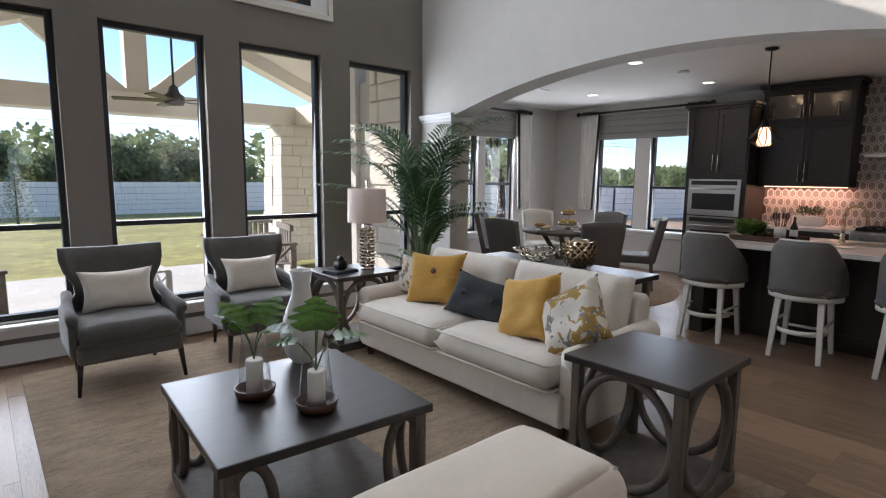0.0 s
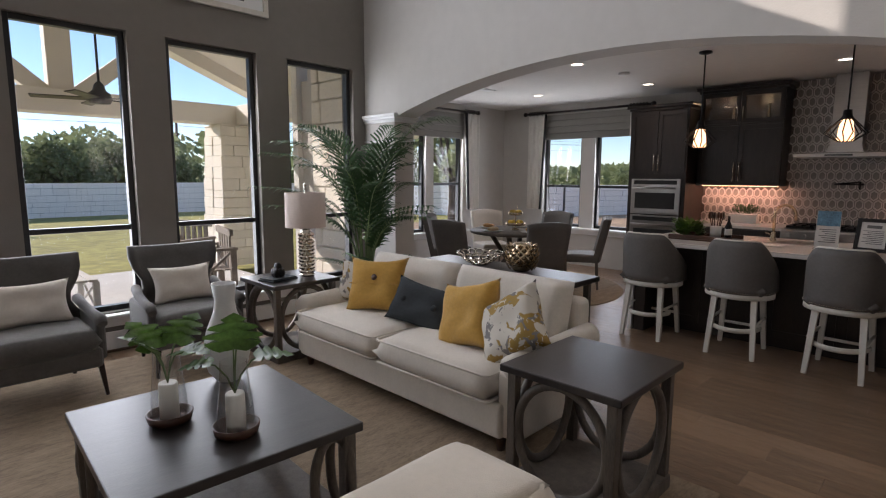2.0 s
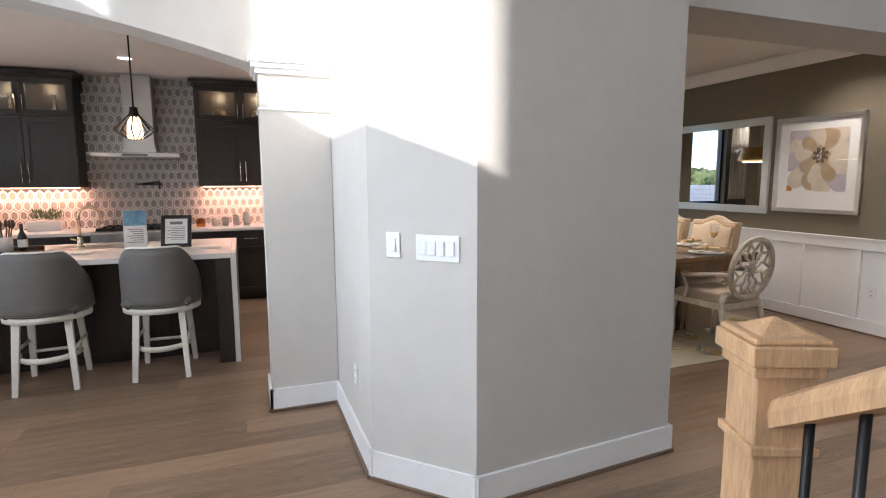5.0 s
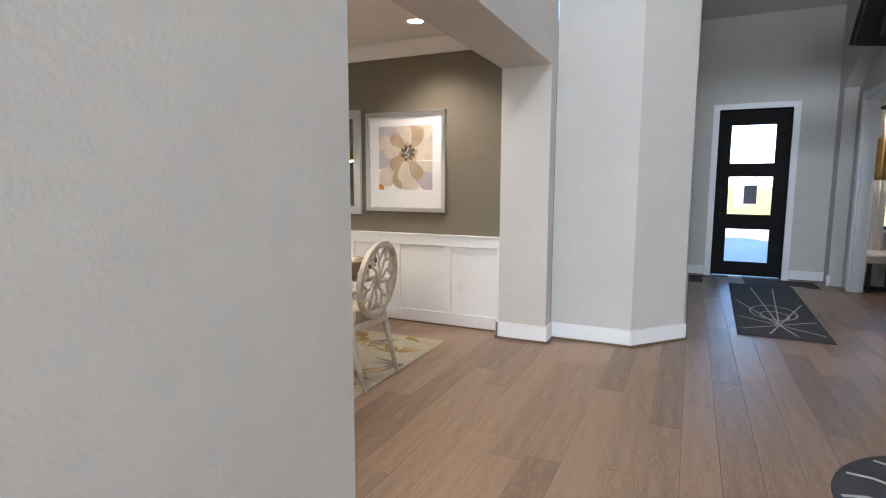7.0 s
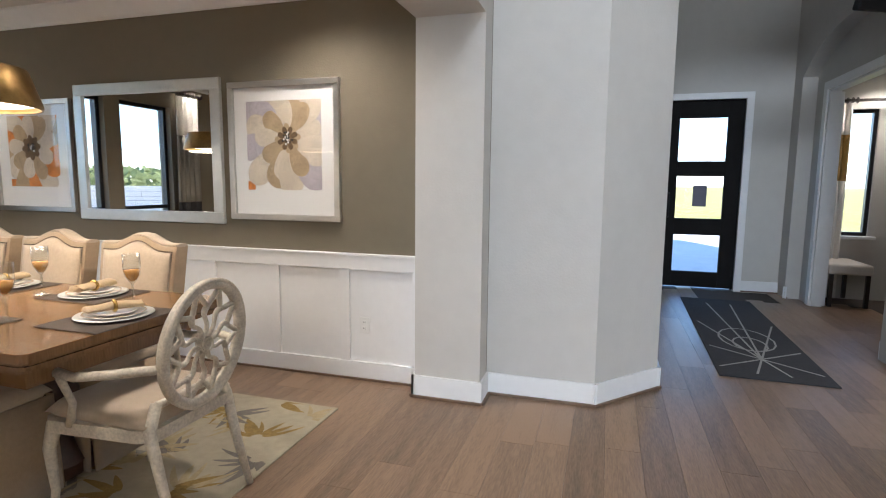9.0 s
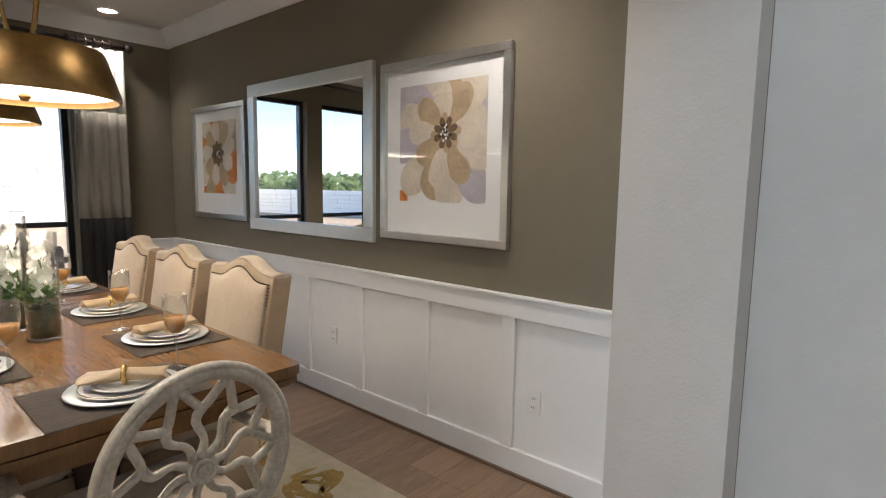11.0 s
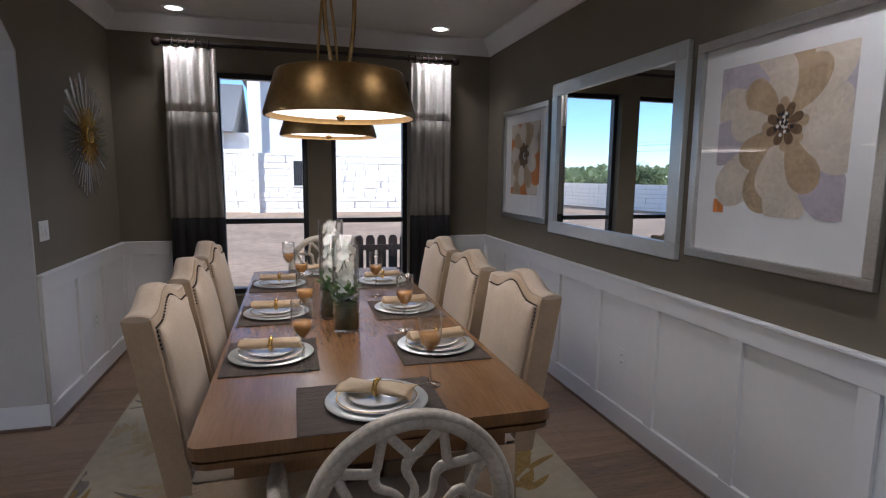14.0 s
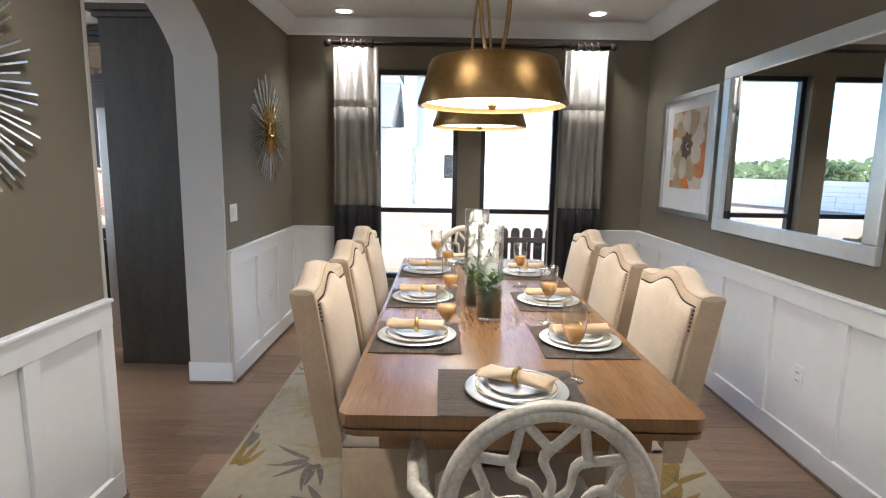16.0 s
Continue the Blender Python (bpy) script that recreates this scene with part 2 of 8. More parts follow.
def thin_leaf(m, share):
    """Leaves let some light through."""
    n, l = m.node_tree.nodes, m.node_tree.links
    b = n["Principled BSDF"]
    tr, mx = n.new("ShaderNodeBsdfTranslucent"), n.new("ShaderNodeMixShader")
    mx.inputs[0].default_value = share
    l.new(b.inputs["Base Color"].links[0].from_socket, tr.inputs[0])
    l.new(b.outputs[0], mx.inputs[1])
    l.new(tr.outputs[0], mx.inputs[2])
    l.new(mx.outputs[0], n["Material Output"].inputs[0])


thin_leaf(M_leaf, 0.15)
thin_leaf(M_leafl, 0.4)
M_stem = mat("cane_stem", (0.10, 0.15, 0.05), 0.6, var=0.3, scale=9)
M_wax = mat("white_wax", (0.82, 0.78, 0.71), 0.6, var=0.03)
M_frost = mat("white_ribbed_glass", (0.66, 0.66, 0.64), 0.3, var=0.03)
M_shade = mat("blush_lamp_shade", (0.60, 0.50, 0.44), 0.9, var=0.04, scale=8, bump=0.25, bscale=220)
M_bronze = mat("antique_bronze", (0.36, 0.225, 0.085), 0.36, 1.0, var=0.2, scale=5, bump=0.06, bscale=90)
M_goldgeo = mat("champagne_metal", (0.58, 0.47, 0.33), 0.22, 1.0, var=0.1)
M_diff = glow("lamp_diffuser", (1.0, 0.88, 0.74), 1.3)
M_bulb = glow("filament_bulb", (1.0, 0.60, 0.34), 2.0)
M_can = glow("can_lamp", (1.0, 0.86, 0.7), 4.0)
M_undercab = glow("strip_lamp", (1.0, 0.60, 0.38), 2.4)
M_cwhite = mat("curtain_white", (0.74, 0.71, 0.66), 0.9, var=0.05, scale=9, bump=0.2, bscale=180)
M_cgrey = mat("curtain_grey", (0.27, 0.25, 0.215), 0.9, var=0.08, scale=9, bump=0.2, bscale=180)
M_cblack = mat("curtain_charcoal", (0.016, 0.015, 0.016), 0.9, var=0.1, scale=9, bump=0.2, bscale=180)
M_romanshade = mat("roman_shade_linen", (0.27, 0.255, 0.235), 0.9, var=0.05, scale=9, bump=0.25, bscale=180)
M_rod = mat("dark_rod_wood", (0.02, 0.012, 0.01), 0.35, var=0.2)
M_tile = mat("hex_tile", (0.25, 0.235, 0.22), 0.25, var=0.2, scale=7, rand=0.5)
M_tilew = mat("hex_tile_rim", (0.58, 0.55, 0.52), 0.3, var=0.06)
M_grout = mat("grout", (0.10, 0.085, 0.075), 0.9)
M_plate = mat("switch_plastic", (0.78, 0.78, 0.77), 0.35, var=0.01)
M_seam = mat("dark_slot", (0.02, 0.02, 0.02), 0.7)
M_grass = mat("lawn_grass", (0.31, 0.285, 0.075), 0.95, var=0.35, scale=0.6, bump=0.8, bscale=30)
M_dirt = mat("bare_earth", (0.36, 0.25, 0.155), 0.95, var=0.3, scale=0.8, bump=0.8, bscale=9)
M_concrete = mat("patio_concrete", (0.58, 0.57, 0.55), 0.85, var=0.1, scale=2, bump=0.2, bscale=50)
M_stone = mat("cut_limestone", (0.82, 0.77, 0.68), 0.9, var=0.10, scale=4, bump=0.6, bscale=16, rand=0.4)
M_greystone = mat("grey_field_stone", (0.60, 0.57, 0.53), 0.9, scale=4, bump=0.6, bscale=14, rand=1.0, col2=(0.92, 0.88, 0.82))
M_darkmortar = mat("recessed_mortar", (0.20, 0.19, 0.18), 0.95, var=0.15)
M_mortar = mat("mortar", (0.68, 0.63, 0.55), 0.95, var=0.1)
M_porch = mat("porch_cream_paint", (0.80, 0.76, 0.68), 0.7, var=0.04, scale=2)
M_teak = mat("weathered_teak", (0.22, 0.19, 0.165), 0.8, var=0.25, scale=4, stretch=(1, 1, 6))
M_oakleaf = mat("oak_foliage", (0.185, 0.22, 0.11), 0.8, var=0.4, scale=0.9, rand=0.5, spec=0.2)
thin_leaf(M_oakleaf, 0.45)
M_bark = mat("bark", (0.06, 0.045, 0.035), 0.9, var=0.3, scale=8, bump=0.6, bscale=30)
M_stucco = mat("white_stucco", (0.72, 0.70, 0.66), 0.9, var=0.04, scale=2, bump=0.15, bscale=60)
M_roof = mat("grey_shingle", (0.17, 0.17, 0.17), 0.9, var=0.2, scale=4, stretch=(1, 1, 6), bump=0.4, bscale=20)
M_doorblack = mat("black_door_paint", (0.010, 0.009, 0.009), 0.75, var=0.2, spec=0.2)
M_paperprint = mat("printed_paper", (0.62, 0.60, 0.57), 0.6, var=0.05)
M_notice = mat("lilac_grey_paper", (0.16, 0.16, 0.21), 0.7, var=0.08)
M_ink = mat("ink", (0.12, 0.12, 0.12), 0.7)
M_blueprint = mat("blue_photo_print", (0.10, 0.22, 0.33), 0.5, var=0.5, scale=14)
M_petal = mat("white_petal", (0.80, 0.78, 0.72), 0.6, var=0.06, scale=20)
M_food = mat("yellow_fruit", (0.55, 0.38, 0.05), 0.45, var=0.2, scale=20)
M_drink = mat("amber_drink", (0.55, 0.28, 0.09), 0.2, var=0.05)
M_bread = mat("baked_bread", (0.42, 0.22, 0.08), 0.8, var=0.3, scale=20)
M_moss = mat("dark_moss", (0.018, 0.035, 0.012), 0.8, var=0.5, scale=25, bump=0.7, bscale=80)
M_entrymat = mat("charcoal_wool", (0.045, 0.045, 0.05), 0.95, var=0.15, scale=9, bump=0.5, bscale=180)
M_ivoryline = mat("ivory_wool", (0.42, 0.41, 0.39), 0.95, var=0.08, bump=0.4, bscale=180)


# ---- mesh helpers ----
def bx(bm, x0, x1, y0, y1, z0, z1, bev=0.0, seg=2):
    g = bmesh.ops.create_cube(bm, size=1)["verts"]
    for v in g:
        v.co = ((x0 + x1) / 2 + v.co.x * (x1 - x0), (y0 + y1) / 2 + v.co.y * (y1 - y0), (z0 + z1) / 2 + v.co.z * (z1 - z0))
    if bev:
        bmesh.ops.bevel(bm, geom=list({e for v in g for e in v.link_edges}), offset=bev, segments=seg, profile=0.5, affect="EDGES")
    return bm


def box(*a, **k):
    return bx(bmesh.new(), *a, **k)


def tube(bm, pts, r, n=8, closed=False, flat=None):
    """A round (or, with flat, oval) bar swept along points. r: a radius or one for each point."""
    pts = [Vector(p) for p in pts]
    rs = r if isinstance(r, (list, tuple)) else [r] * len(pts)
    rings, up0 = [], None
    for i, p in enumerate(pts):
        a = pts[i - 1] if (i or closed) else p
        b = pts[(i + 1) % len(pts)] if (i < len(pts) - 1 or closed) else p
        d = (b - a).normalized()
        ref = Vector((0, 0, 1)) if up0 is None else up0
        if abs(d.dot(ref)) > 0.97 and up0 is None:
            ref = Vector((1, 0, 0))
        s = d.cross(ref).normalized()
        u = s.cross(d).normalized()
        up0 = u
        fu, fs = flat if flat else (1, 1)
        rings.append([bm.verts.new(p + rs[i] * (fs * math.cos(k * 2 * math.pi / n + math.pi / n) * s + fu * math.sin(k * 2 * math.pi / n + math.pi / n) * u)) for k in range(n)])
    m = len(rings)
    for i in range(m if closed else m - 1):
        A, Bq = rings[i], rings[(i + 1) % m]
        for k in range(n):
            f = bm.faces.new((A[k], A[(k + 1) % n], Bq[(k + 1) % n], Bq[k]))
            f.smooth = n > 5
    if not closed:
        bm.faces.new(rings[0][::-1])
        bm.faces.new(rings[-1])
    return bm


def lathe(bm, prof, n=24, at=(0, 0, 0), sx=1.0, sy=1.0, wob=None):
    rings = []
    for r, z in prof:
        rings.append([bm.verts.new((at[0] + sx * r * math.cos(2 * math.pi * k / n) * (wob(k, n) if wob else 1), at[1] + sy * r * math.sin(2 * math.pi * k / n) * (wob(k, n) if wob else 1), at[2] + z)) for k in range(n)])
    for A, C in zip(rings, rings[1:]):
        for k in range(n):
            f = bm.faces.new((A[k], A[(k + 1) % n], C[(k + 1) % n], C[k]))
            f.smooth = True
    return bm


def cushion(bm, w, d, h, e=0.42, n=16, m=None, pinch=0.0, soft=1.0):
    """A stuffed pad w by d by h round the origin: square plan, domed faces, full edges."""
    m = m or Matrix()
    grid = {}
    for side in (1, -1):
        for i in range(n + 1):
            for j in range(n + 1):
                u, v = 2 * i / n - 1, 2 * j / n - 1
                edge = i in (0, n) or j in (0, n)
                if side < 0 and edge:
                    grid[side, i, j] = grid[1, i, j]
                    continue
                t = (max(0, 1 - abs(u) ** 4) * max(0, 1 - abs(v) ** 4)) ** e
                k = 1 - pinch * (1 - abs(u) ** 2) * (1 if abs(v) > 0.99 else abs(v) ** 3) * 1
                k2 = 1 - pinch * (1 - abs(v) ** 2) * abs(u) ** 3
                wr = 0.012 * soft * noise.noise((u * 2.1 + w * 7, v * 2.1 + h * 9, side * 2))
                p = Vector((u * w / 2 * k2, v * d / 2 * k, side * (h / 2 * t + wr * t)))
                grid[side, i, j] = bm.verts.new(m @ p)
    for side in (1, -1):
        for i in range(n):
            for j in range(n):
                q = [grid[side, i, j], grid[side, i + 1, j], grid[side, i + 1, j + 1], grid[side, i, j + 1]]
                f = bm.faces.new(q if side > 0 else q[::-1])
                f.smooth = True
    return bm


def extrude_poly(bm, pts, axis, a, b):
    """A prism: the outline pts (u, v) drawn across axis from a to b. x: (y, z), y: (x, z), z: (x, y)."""
    def P(u, v, w):
        return (w, u, v) if axis == "x" else (u, w, v) if axis == "y" else (u, v, w)
    A, C = [bm.verts.new(P(u, v, a)) for u, v in pts], [bm.verts.new(P(u, v, b)) for u, v in pts]
    bm.faces.new(A)
    bm.faces.new(C[::-1])
    for i in range(len(pts)):
        j = (i + 1) % len(pts)
        bm.faces.new((A[j], A[i], C[i], C[j]))
    bmesh.ops.recalc_face_normals(bm, faces=bm.faces)
    return bm


def mesh_of(bm, name, material, smooth=False):
    bmesh.ops.recalc_face_normals(bm, faces=bm.faces)
    me = bpy.data.meshes.new(name)
    if smooth:
        for f in bm.faces:
            f.smooth = True
    bm.to_mesh(me)
    bm.free()
    me.materials.append(material)
    return me


def part(name, bm, material, parent, label="", smooth=False):
    ob = new(name, mesh_of(bm, name, material, smooth))
    ob.parent = parent
    if label:
        ob["label"] = label
    return ob


def thing(name, m, label, category, group=""):
    ob = new(name)
    ob.empty_display_size = 0.1
    ob.matrix_world = m
    return tagged(ob, label, category, group)


def solid(name, bm, material, label, category, group="", m=None, smooth=False):
    ob = new(name, mesh_of(bm, name, material, smooth))
    if m is not None:
        ob.matrix_world = m
    return tagged(ob, label, category, group)


def struct(name, bm, material, label, category="wall", smooth=False):
    return tagged(new(name, mesh_of(bm, name, material, smooth)), label, category, kind="structure")


def wall(axis, pos, thick, u0, u1, z0, z1, holes=()):
    """An upright slab across axis at pos..pos+thick, u0..u1 long, with square openings (u0, u1, z0, z1) through it."""
    us = sorted({u0, u1, *[h[i] for h in holes for i in (0, 1)]})
    zs = sorted({z0, z1, *[h[i] for h in holes for i in (2, 3)]})
    bm = bmesh.new()
    def P(u, z, w):
        return (pos + w, u, z) if axis == "x" else (u, pos + w, z)
    def full(i, j):
        if not (0 <= i < len(us) - 1 and 0 <= j < len(zs) - 1):
            return False
        u, z = (us[i] + us[i + 1]) / 2, (zs[j] + zs[j + 1]) / 2
        return not any(h[0] < u < h[1] and h[2] < z < h[3] for h in holes)
    for i in range(len(us) - 1):
        for j in range(len(zs) - 1):
            if not full(i, j):
                continue
            a, b, c, d = us[i], us[i + 1], zs[j], zs[j + 1]
            for w in (0, thick):
                bm.faces.new([bm.verts.new(P(u, z, w)) for u, z in ((a, c), (b, c), (b, d), (a, d))])
            for di, dj, e in ((-1, 0, ((a, c), (a, d))), (1, 0, ((b, c), (b, d))), (0, -1, ((a, c), (b, c))), (0, 1, ((a, d), (b, d)))):
                if not full(i + di, j + dj):
                    (p, q), (r, s) = e
                    bm.faces.new([bm.verts.new(P(*t)) for t in ((p, q, 0), (r, s, 0), (r, s, thick), (p, q, thick))])
    bmesh.ops.remove_doubles(bm, verts=bm.verts, dist=1e-5)
    return bm

# ---- structure ----
HOLES_N = [(0.55, 1.37, 0.335, 2.68), (1.66, 2.47, 0.335, 2.68), (2.755, 3.56, 0.335, 2.68), (3.865, 4.70, 0.335, 2.68), (5.03, 5.855, 0.335, 2.68)]
HIGH_N = [(1.76, 3.66, 4.675, 6.0), (3.885, 5.80, 4.675, 6.0)]
HOLES_D = [(-5.07, -4.31, 0.39, 2.32), (-5.99, -5.28, 0.39, 2.32)]
HOLES_K = [(2.46, 3.12, 0.64, 2.25), (3.37, 4.11, 0.64, 2.25)]
HOLES_NOOK = [(7.70, 8.17, 0.58, 2.25), (8.34, 9.05, 0.58, 2.25)]

struct("floor", box(-2.6, 10.3, -11.4, 5.1, -0.2, -0.012), M_sub, "dark joint bed beneath the oak planks", "floor")
struct("wall_north", wall("y", 3.785, 0.22, -2.6, 6.02, -0.2, 6.3, HOLES_N + HIGH_N), M_window_wall, "taupe painted living room wall with tall windows")
# unseen wall set close and painted white to bounce light onto west-facing walls
struct("wall_west", wall("x", -0.95, 0.15, -8.0, 3.785, -0.2, 6.3), M_ceiling, "plain unseen wall, set close and whitened to bounce light")
struct("ceiling_living", box(-2.7, 6.3, -6.78, 4.0, 6.3, 6.45), M_ceiling, "high greige living room ceiling", "ceiling")


def arch_outline(u0, u1, z1, a0, a1, spring, rise, n=28):
    """A wall's outline with an arched opening from the floor, a0 to a1 wide."""
    pts = [(u0, -0.2), (a0, -0.2), (a0, spring)]
    c, h = (a0 + a1) / 2, (a1 - a0) / 2
    R = (h * h + rise * rise) / (2 * rise)
    zc = spring + rise - R
    th = math.asin(h / R)
    for i in range(1, n):
        t = -th + 2 * th * i / n
        pts.append((c + R * math.sin(t), zc + R * math.cos(t)))
    pts += [(a1, spring), (a1, -0.2), (u1, -0.2), (u1, z1), (u0, z1)]
    return pts


struct("wall_arch", extrude_poly(bmesh.new(), arch_outline(-1.88, 5.0, 6.3, -1.467, 3.26, 2.13, 0.345), "x", 6.02, 6.30), M_wall, "greige wall with a wide low arch to the kitchen")
struct("wall_pantry", extrude_poly(bmesh.new(), [(6.30, -1.884), (5.03, -1.884), (4.632, -2.26), (4.725, -3.425), (4.895, -3.425), (4.895, -3.39), (6.30, -3.285)], "z", -0.2, 6.3), M_wall, "greige wall block with a clipped corner")
struct("wall_dining_north", extrude_poly(bmesh.new(), arch_outline(4.90, 9.67, 2.75, 6.84, 8.10, 2.10, 0.30, 20), "y", -3.54, -3.286), M_dining, "brown-grey dining wall with an arched passage")
struct("wall_dining_south", wall("y", -6.95, 0.17, 4.9, 9.67, -0.2, 2.75), M_dining, "brown-grey dining wall hung with pictures")
struct("wall_dining_east", wall("x", 9.67, 0.2, -6.95, -3.286, -0.2, 2.75, HOLES_D), M_dining, "brown-grey dining wall with two windows")
struct("beam_dining", box(4.90, 5.33, -6.78, -3.39, 2.36, 6.3), M_wall, "greige dropped beam over the dining room opening", "beam")
struct("column_dining", box(4.90, 5.33, -6.78, -6.595, -0.2, 2.36), M_wall, "greige pilaster at the dining room opening", "column")
struct("ceiling_dining", box(5.33, 9.67, -6.95, -3.286, 2.73, 2.75), M_ceiling, "pale flat dining room ceiling", "ceiling")
struct("wall_hall_east", extrude_poly(bmesh.new(), [(4.90, -6.795), (4.21, -6.795), (3.81, -7.255), (3.81, -11.23), (4.0, -11.23), (4.0, -7.3), (4.3, -6.95), (4.90, -6.95)], "z", -0.2, 6.3), M_wall, "greige hall wall with a clipped corner")
struct("wall_front", wall("y", -11.4, 0.17, -1.2, 4.0, -0.2, 3.8, [(2.545, 3.50, -0.2, 2.49), (1.12, 1.74, 0.78, 2.31)]), M_wall, "greige entry wall round the front door")
struct("wall_hall_west", wall("x", 1.78, 0.10, -11.23, -8.17, -0.2, 3.8, [(-10.55, -8.66, -0.2, 2.45)]), M_wall, "greige hall wall with a cased opening to the study")
struct("wall_hall_niche", extrude_poly(bmesh.new(), arch_outline(-11.23, -8.17, 3.8, -10.93, -8.47, 2.66, 0.36, 24), "x", 1.88, 2.04), M_wall, "greige arched recess round the study opening")
struct("wall_hall_arch", extrude_poly(bmesh.new(), arch_outline(-8.17, -6.3, 3.8, -8.169, -7.08, 2.19, 0.24, 20), "x", 1.78, 2.04), M_wall, "greige wall with an arched passage to the side hall")
struct("wall_side_hall", wall("y", -8.42, 0.14, -1.05, 1.78, -0.2, 3.8), M_wall, "greige wall of the side hall")
struct("wall_side_hall_near", wall("y", -6.3, 0.14, -2.6, 2.04, -0.2, 3.8), M_wall, "greige wall between side hall and living room")
struct("wall_side_hall_end", wall("x", 0.2, 0.14, -8.28, -6.3, -0.2, 3.8), M_wall, "plain greige end of the side hall")
struct("wall_study", wall("x", -1.2, 0.15, -11.4, -8.1, -0.2, 3.8), M_wall, "greige study wall")
struct("ceiling_hall", box(-1.2, 4.0, -11.4, -6.78, 3.8, 3.95), M_ceiling, "pale entry ceiling", "ceiling")
struct("wall_hall_header", box(-2.6, 3.82, -6.93, -6.78, 3.55, 6.3), M_wall, "greige header above the entry")
struct("wall_kitchen_back", wall("x", 10.2, 0.16, -3.4, 5.0, -0.2, 2.72, HOLES_K), M_wall, "pale greige kitchen and breakfast nook wall")
struct("wall_nook", wall("y", 5.0, 0.16, 6.02, 10.36, -0.2, 2.72, HOLES_NOOK), M_wall, "pale greige breakfast nook wall with windows")
struct("ceiling_kitchen", box(6.30, 10.36, -3.286, 5.0, 2.70, 2.85), M_ceiling, "pale flat kitchen ceiling", "ceiling")

# lining of the dining arch, in the hall colour
bm = bmesh.new()
pin, pout = arch_outline(0, 1, 1, 6.855, 8.085, 2.095, 0.298, 20)[1:-3], arch_outline(0, 1, 1, 6.839, 8.101, 2.10, 0.301, 20)[1:-3]
extrude_poly(bm, pin + pout[::-1], "y", -3.546, -3.28)
struct("arch_lining", bm, M_wall, "pale lining of the arched passage", "trim")


# impost mouldings of the big arch and thin necking bands
def impost(name, y0, y1):
    bm = bmesh.new()
    for dz, z0, z1 in ((0.055, 2.145, 2.175), (0.04, 2.115, 2.147), (0.018, 2.085, 2.117)):
        bx(bm, 6.02 - dz, 6.30 + dz, y0 - (dz if y0 < 0 else dz), y1 + (dz if y0 < 0 else 0), z0, z1, 0.006)
    bx(bm, 6.02 - 0.012, 6.30 + 0.012, y0 - 0.012, y1 + 0.012, 1.875, 1.89, 0.003)
    return struct(name, bm, M_white, "white impost moulding below the arch", "trim")


impost("trim_1", -1.878, -1.467)
impost("trim_2", 3.26, 3.78)


def board(name, pts, h=0.145, t=0.018, label="tall white baseboard"):
    """A baseboard with its shoe mould along a floor line; the room lies to the left of the line."""
    top = struct(name, bmesh.new(), M_white, label, "baseboard")
    bm, bs = bmesh.new(), bmesh.new()
    for (ax, ay), (cx, cy) in zip(pts, pts[1:]):
        d = Vector((cx - ax, cy - ay, 0))
        L, nrm = d.length, Vector((-d.y, d.x, 0)).normalized()
        m = Matrix.Translation((ax, ay, 0)) @ Matrix.Rotation(math.atan2(d.y, d.x), 4, "Z")
        for tgt, (hh, t0, t1) in ((bm, (h, 0.002, t)), (bs, (0.016, t, t + 0.014))):
            g = bmesh.ops.create_cube(tgt, size=1)["verts"]
            for v in g:
                v.co = m @ Vector((-t + (v.co.x + 0.5) * (L + 2 * t), t0 + (v.co.y + 0.5) * (t1 - t0), 0.001 + (v.co.z + 0.5) * hh))
    bmesh.ops.recalc_face_normals(bm, faces=bm.faces)
    bm.to_mesh(top.data)
    bm.free()
    part("shoe_mould", bs, M_shoe, top, "brown shoe mould")
    return top


board("baseboard_1", [(4.88, -3.425), (4.725, -3.425), (4.632, -2.26), (5.03, -1.884), (6.02, -1.884)])
board("baseboard_2", [(6.02, -1.88), (6.02, -1.467), (6.30, -1.467)])
board("baseboard_3", [(3.81, -11.23), (3.81, -7.255), (4.21, -6.795), (4.90, -6.795)])
board("baseboard_4", [(4.90, -6.78), (4.90, -6.595), (5.33, -6.595), (5.33, -6.78)])
board("baseboard_5", [(10.2, 5.0), (10.2, 2.3)])
board("baseboard_6", [(6.30, 5.0), (10.2, 5.0)])
board("baseboard_7", [(3.6, -11.23), (3.81, -11.23)])
board("baseboard_8", [(2.01, -11.23), (2.45, -11.23)])
board("baseboard_9", [(2.04, -8.47), (2.04, -8.17), (1.78, -8.17), (1.78, -8.28), (0.36, -8.28)])
board("baseboard_13", [(1.78, -7.08), (2.04, -7.08), (2.04, -6.16), (1.0, -6.16)])
board("baseboard_14", [(2.04, -11.23), (2.04, -10.93), (1.88, -10.93), (1.88, -10.66)])
board("baseboard_10", [(8.10, -3.54), (8.10, -3.286)])
board("baseboard_11", [(6.84, -3.286), (6.84, -3.54)])

# window wall: white apron, band and baseboard below one long sill
bm = bx(bmesh.new(), -2.5, 6.0, 3.69, 3.783, 0.295, 0.325, 0.006)
struct("window_sill", bm, M_white, "long white sill below the tall windows", "sill")
bm = bx(bmesh.new(), -2.5, 6.0, 3.755, 3.783, 0.001, 0.17, 0.004)
bx(bm, -2.5, 6.0, 3.752, 3.783, 0.215, 0.294, 0.004)
struct("baseboard_12", bm, M_white, "white apron board and baseboard below the windows", "baseboard")
struct("shoe_mould", box(-2.5, 6.0, 3.735, 3.754, 0.001, 0.02), M_shoe, "brown shoe mould along the window wall", "trim")


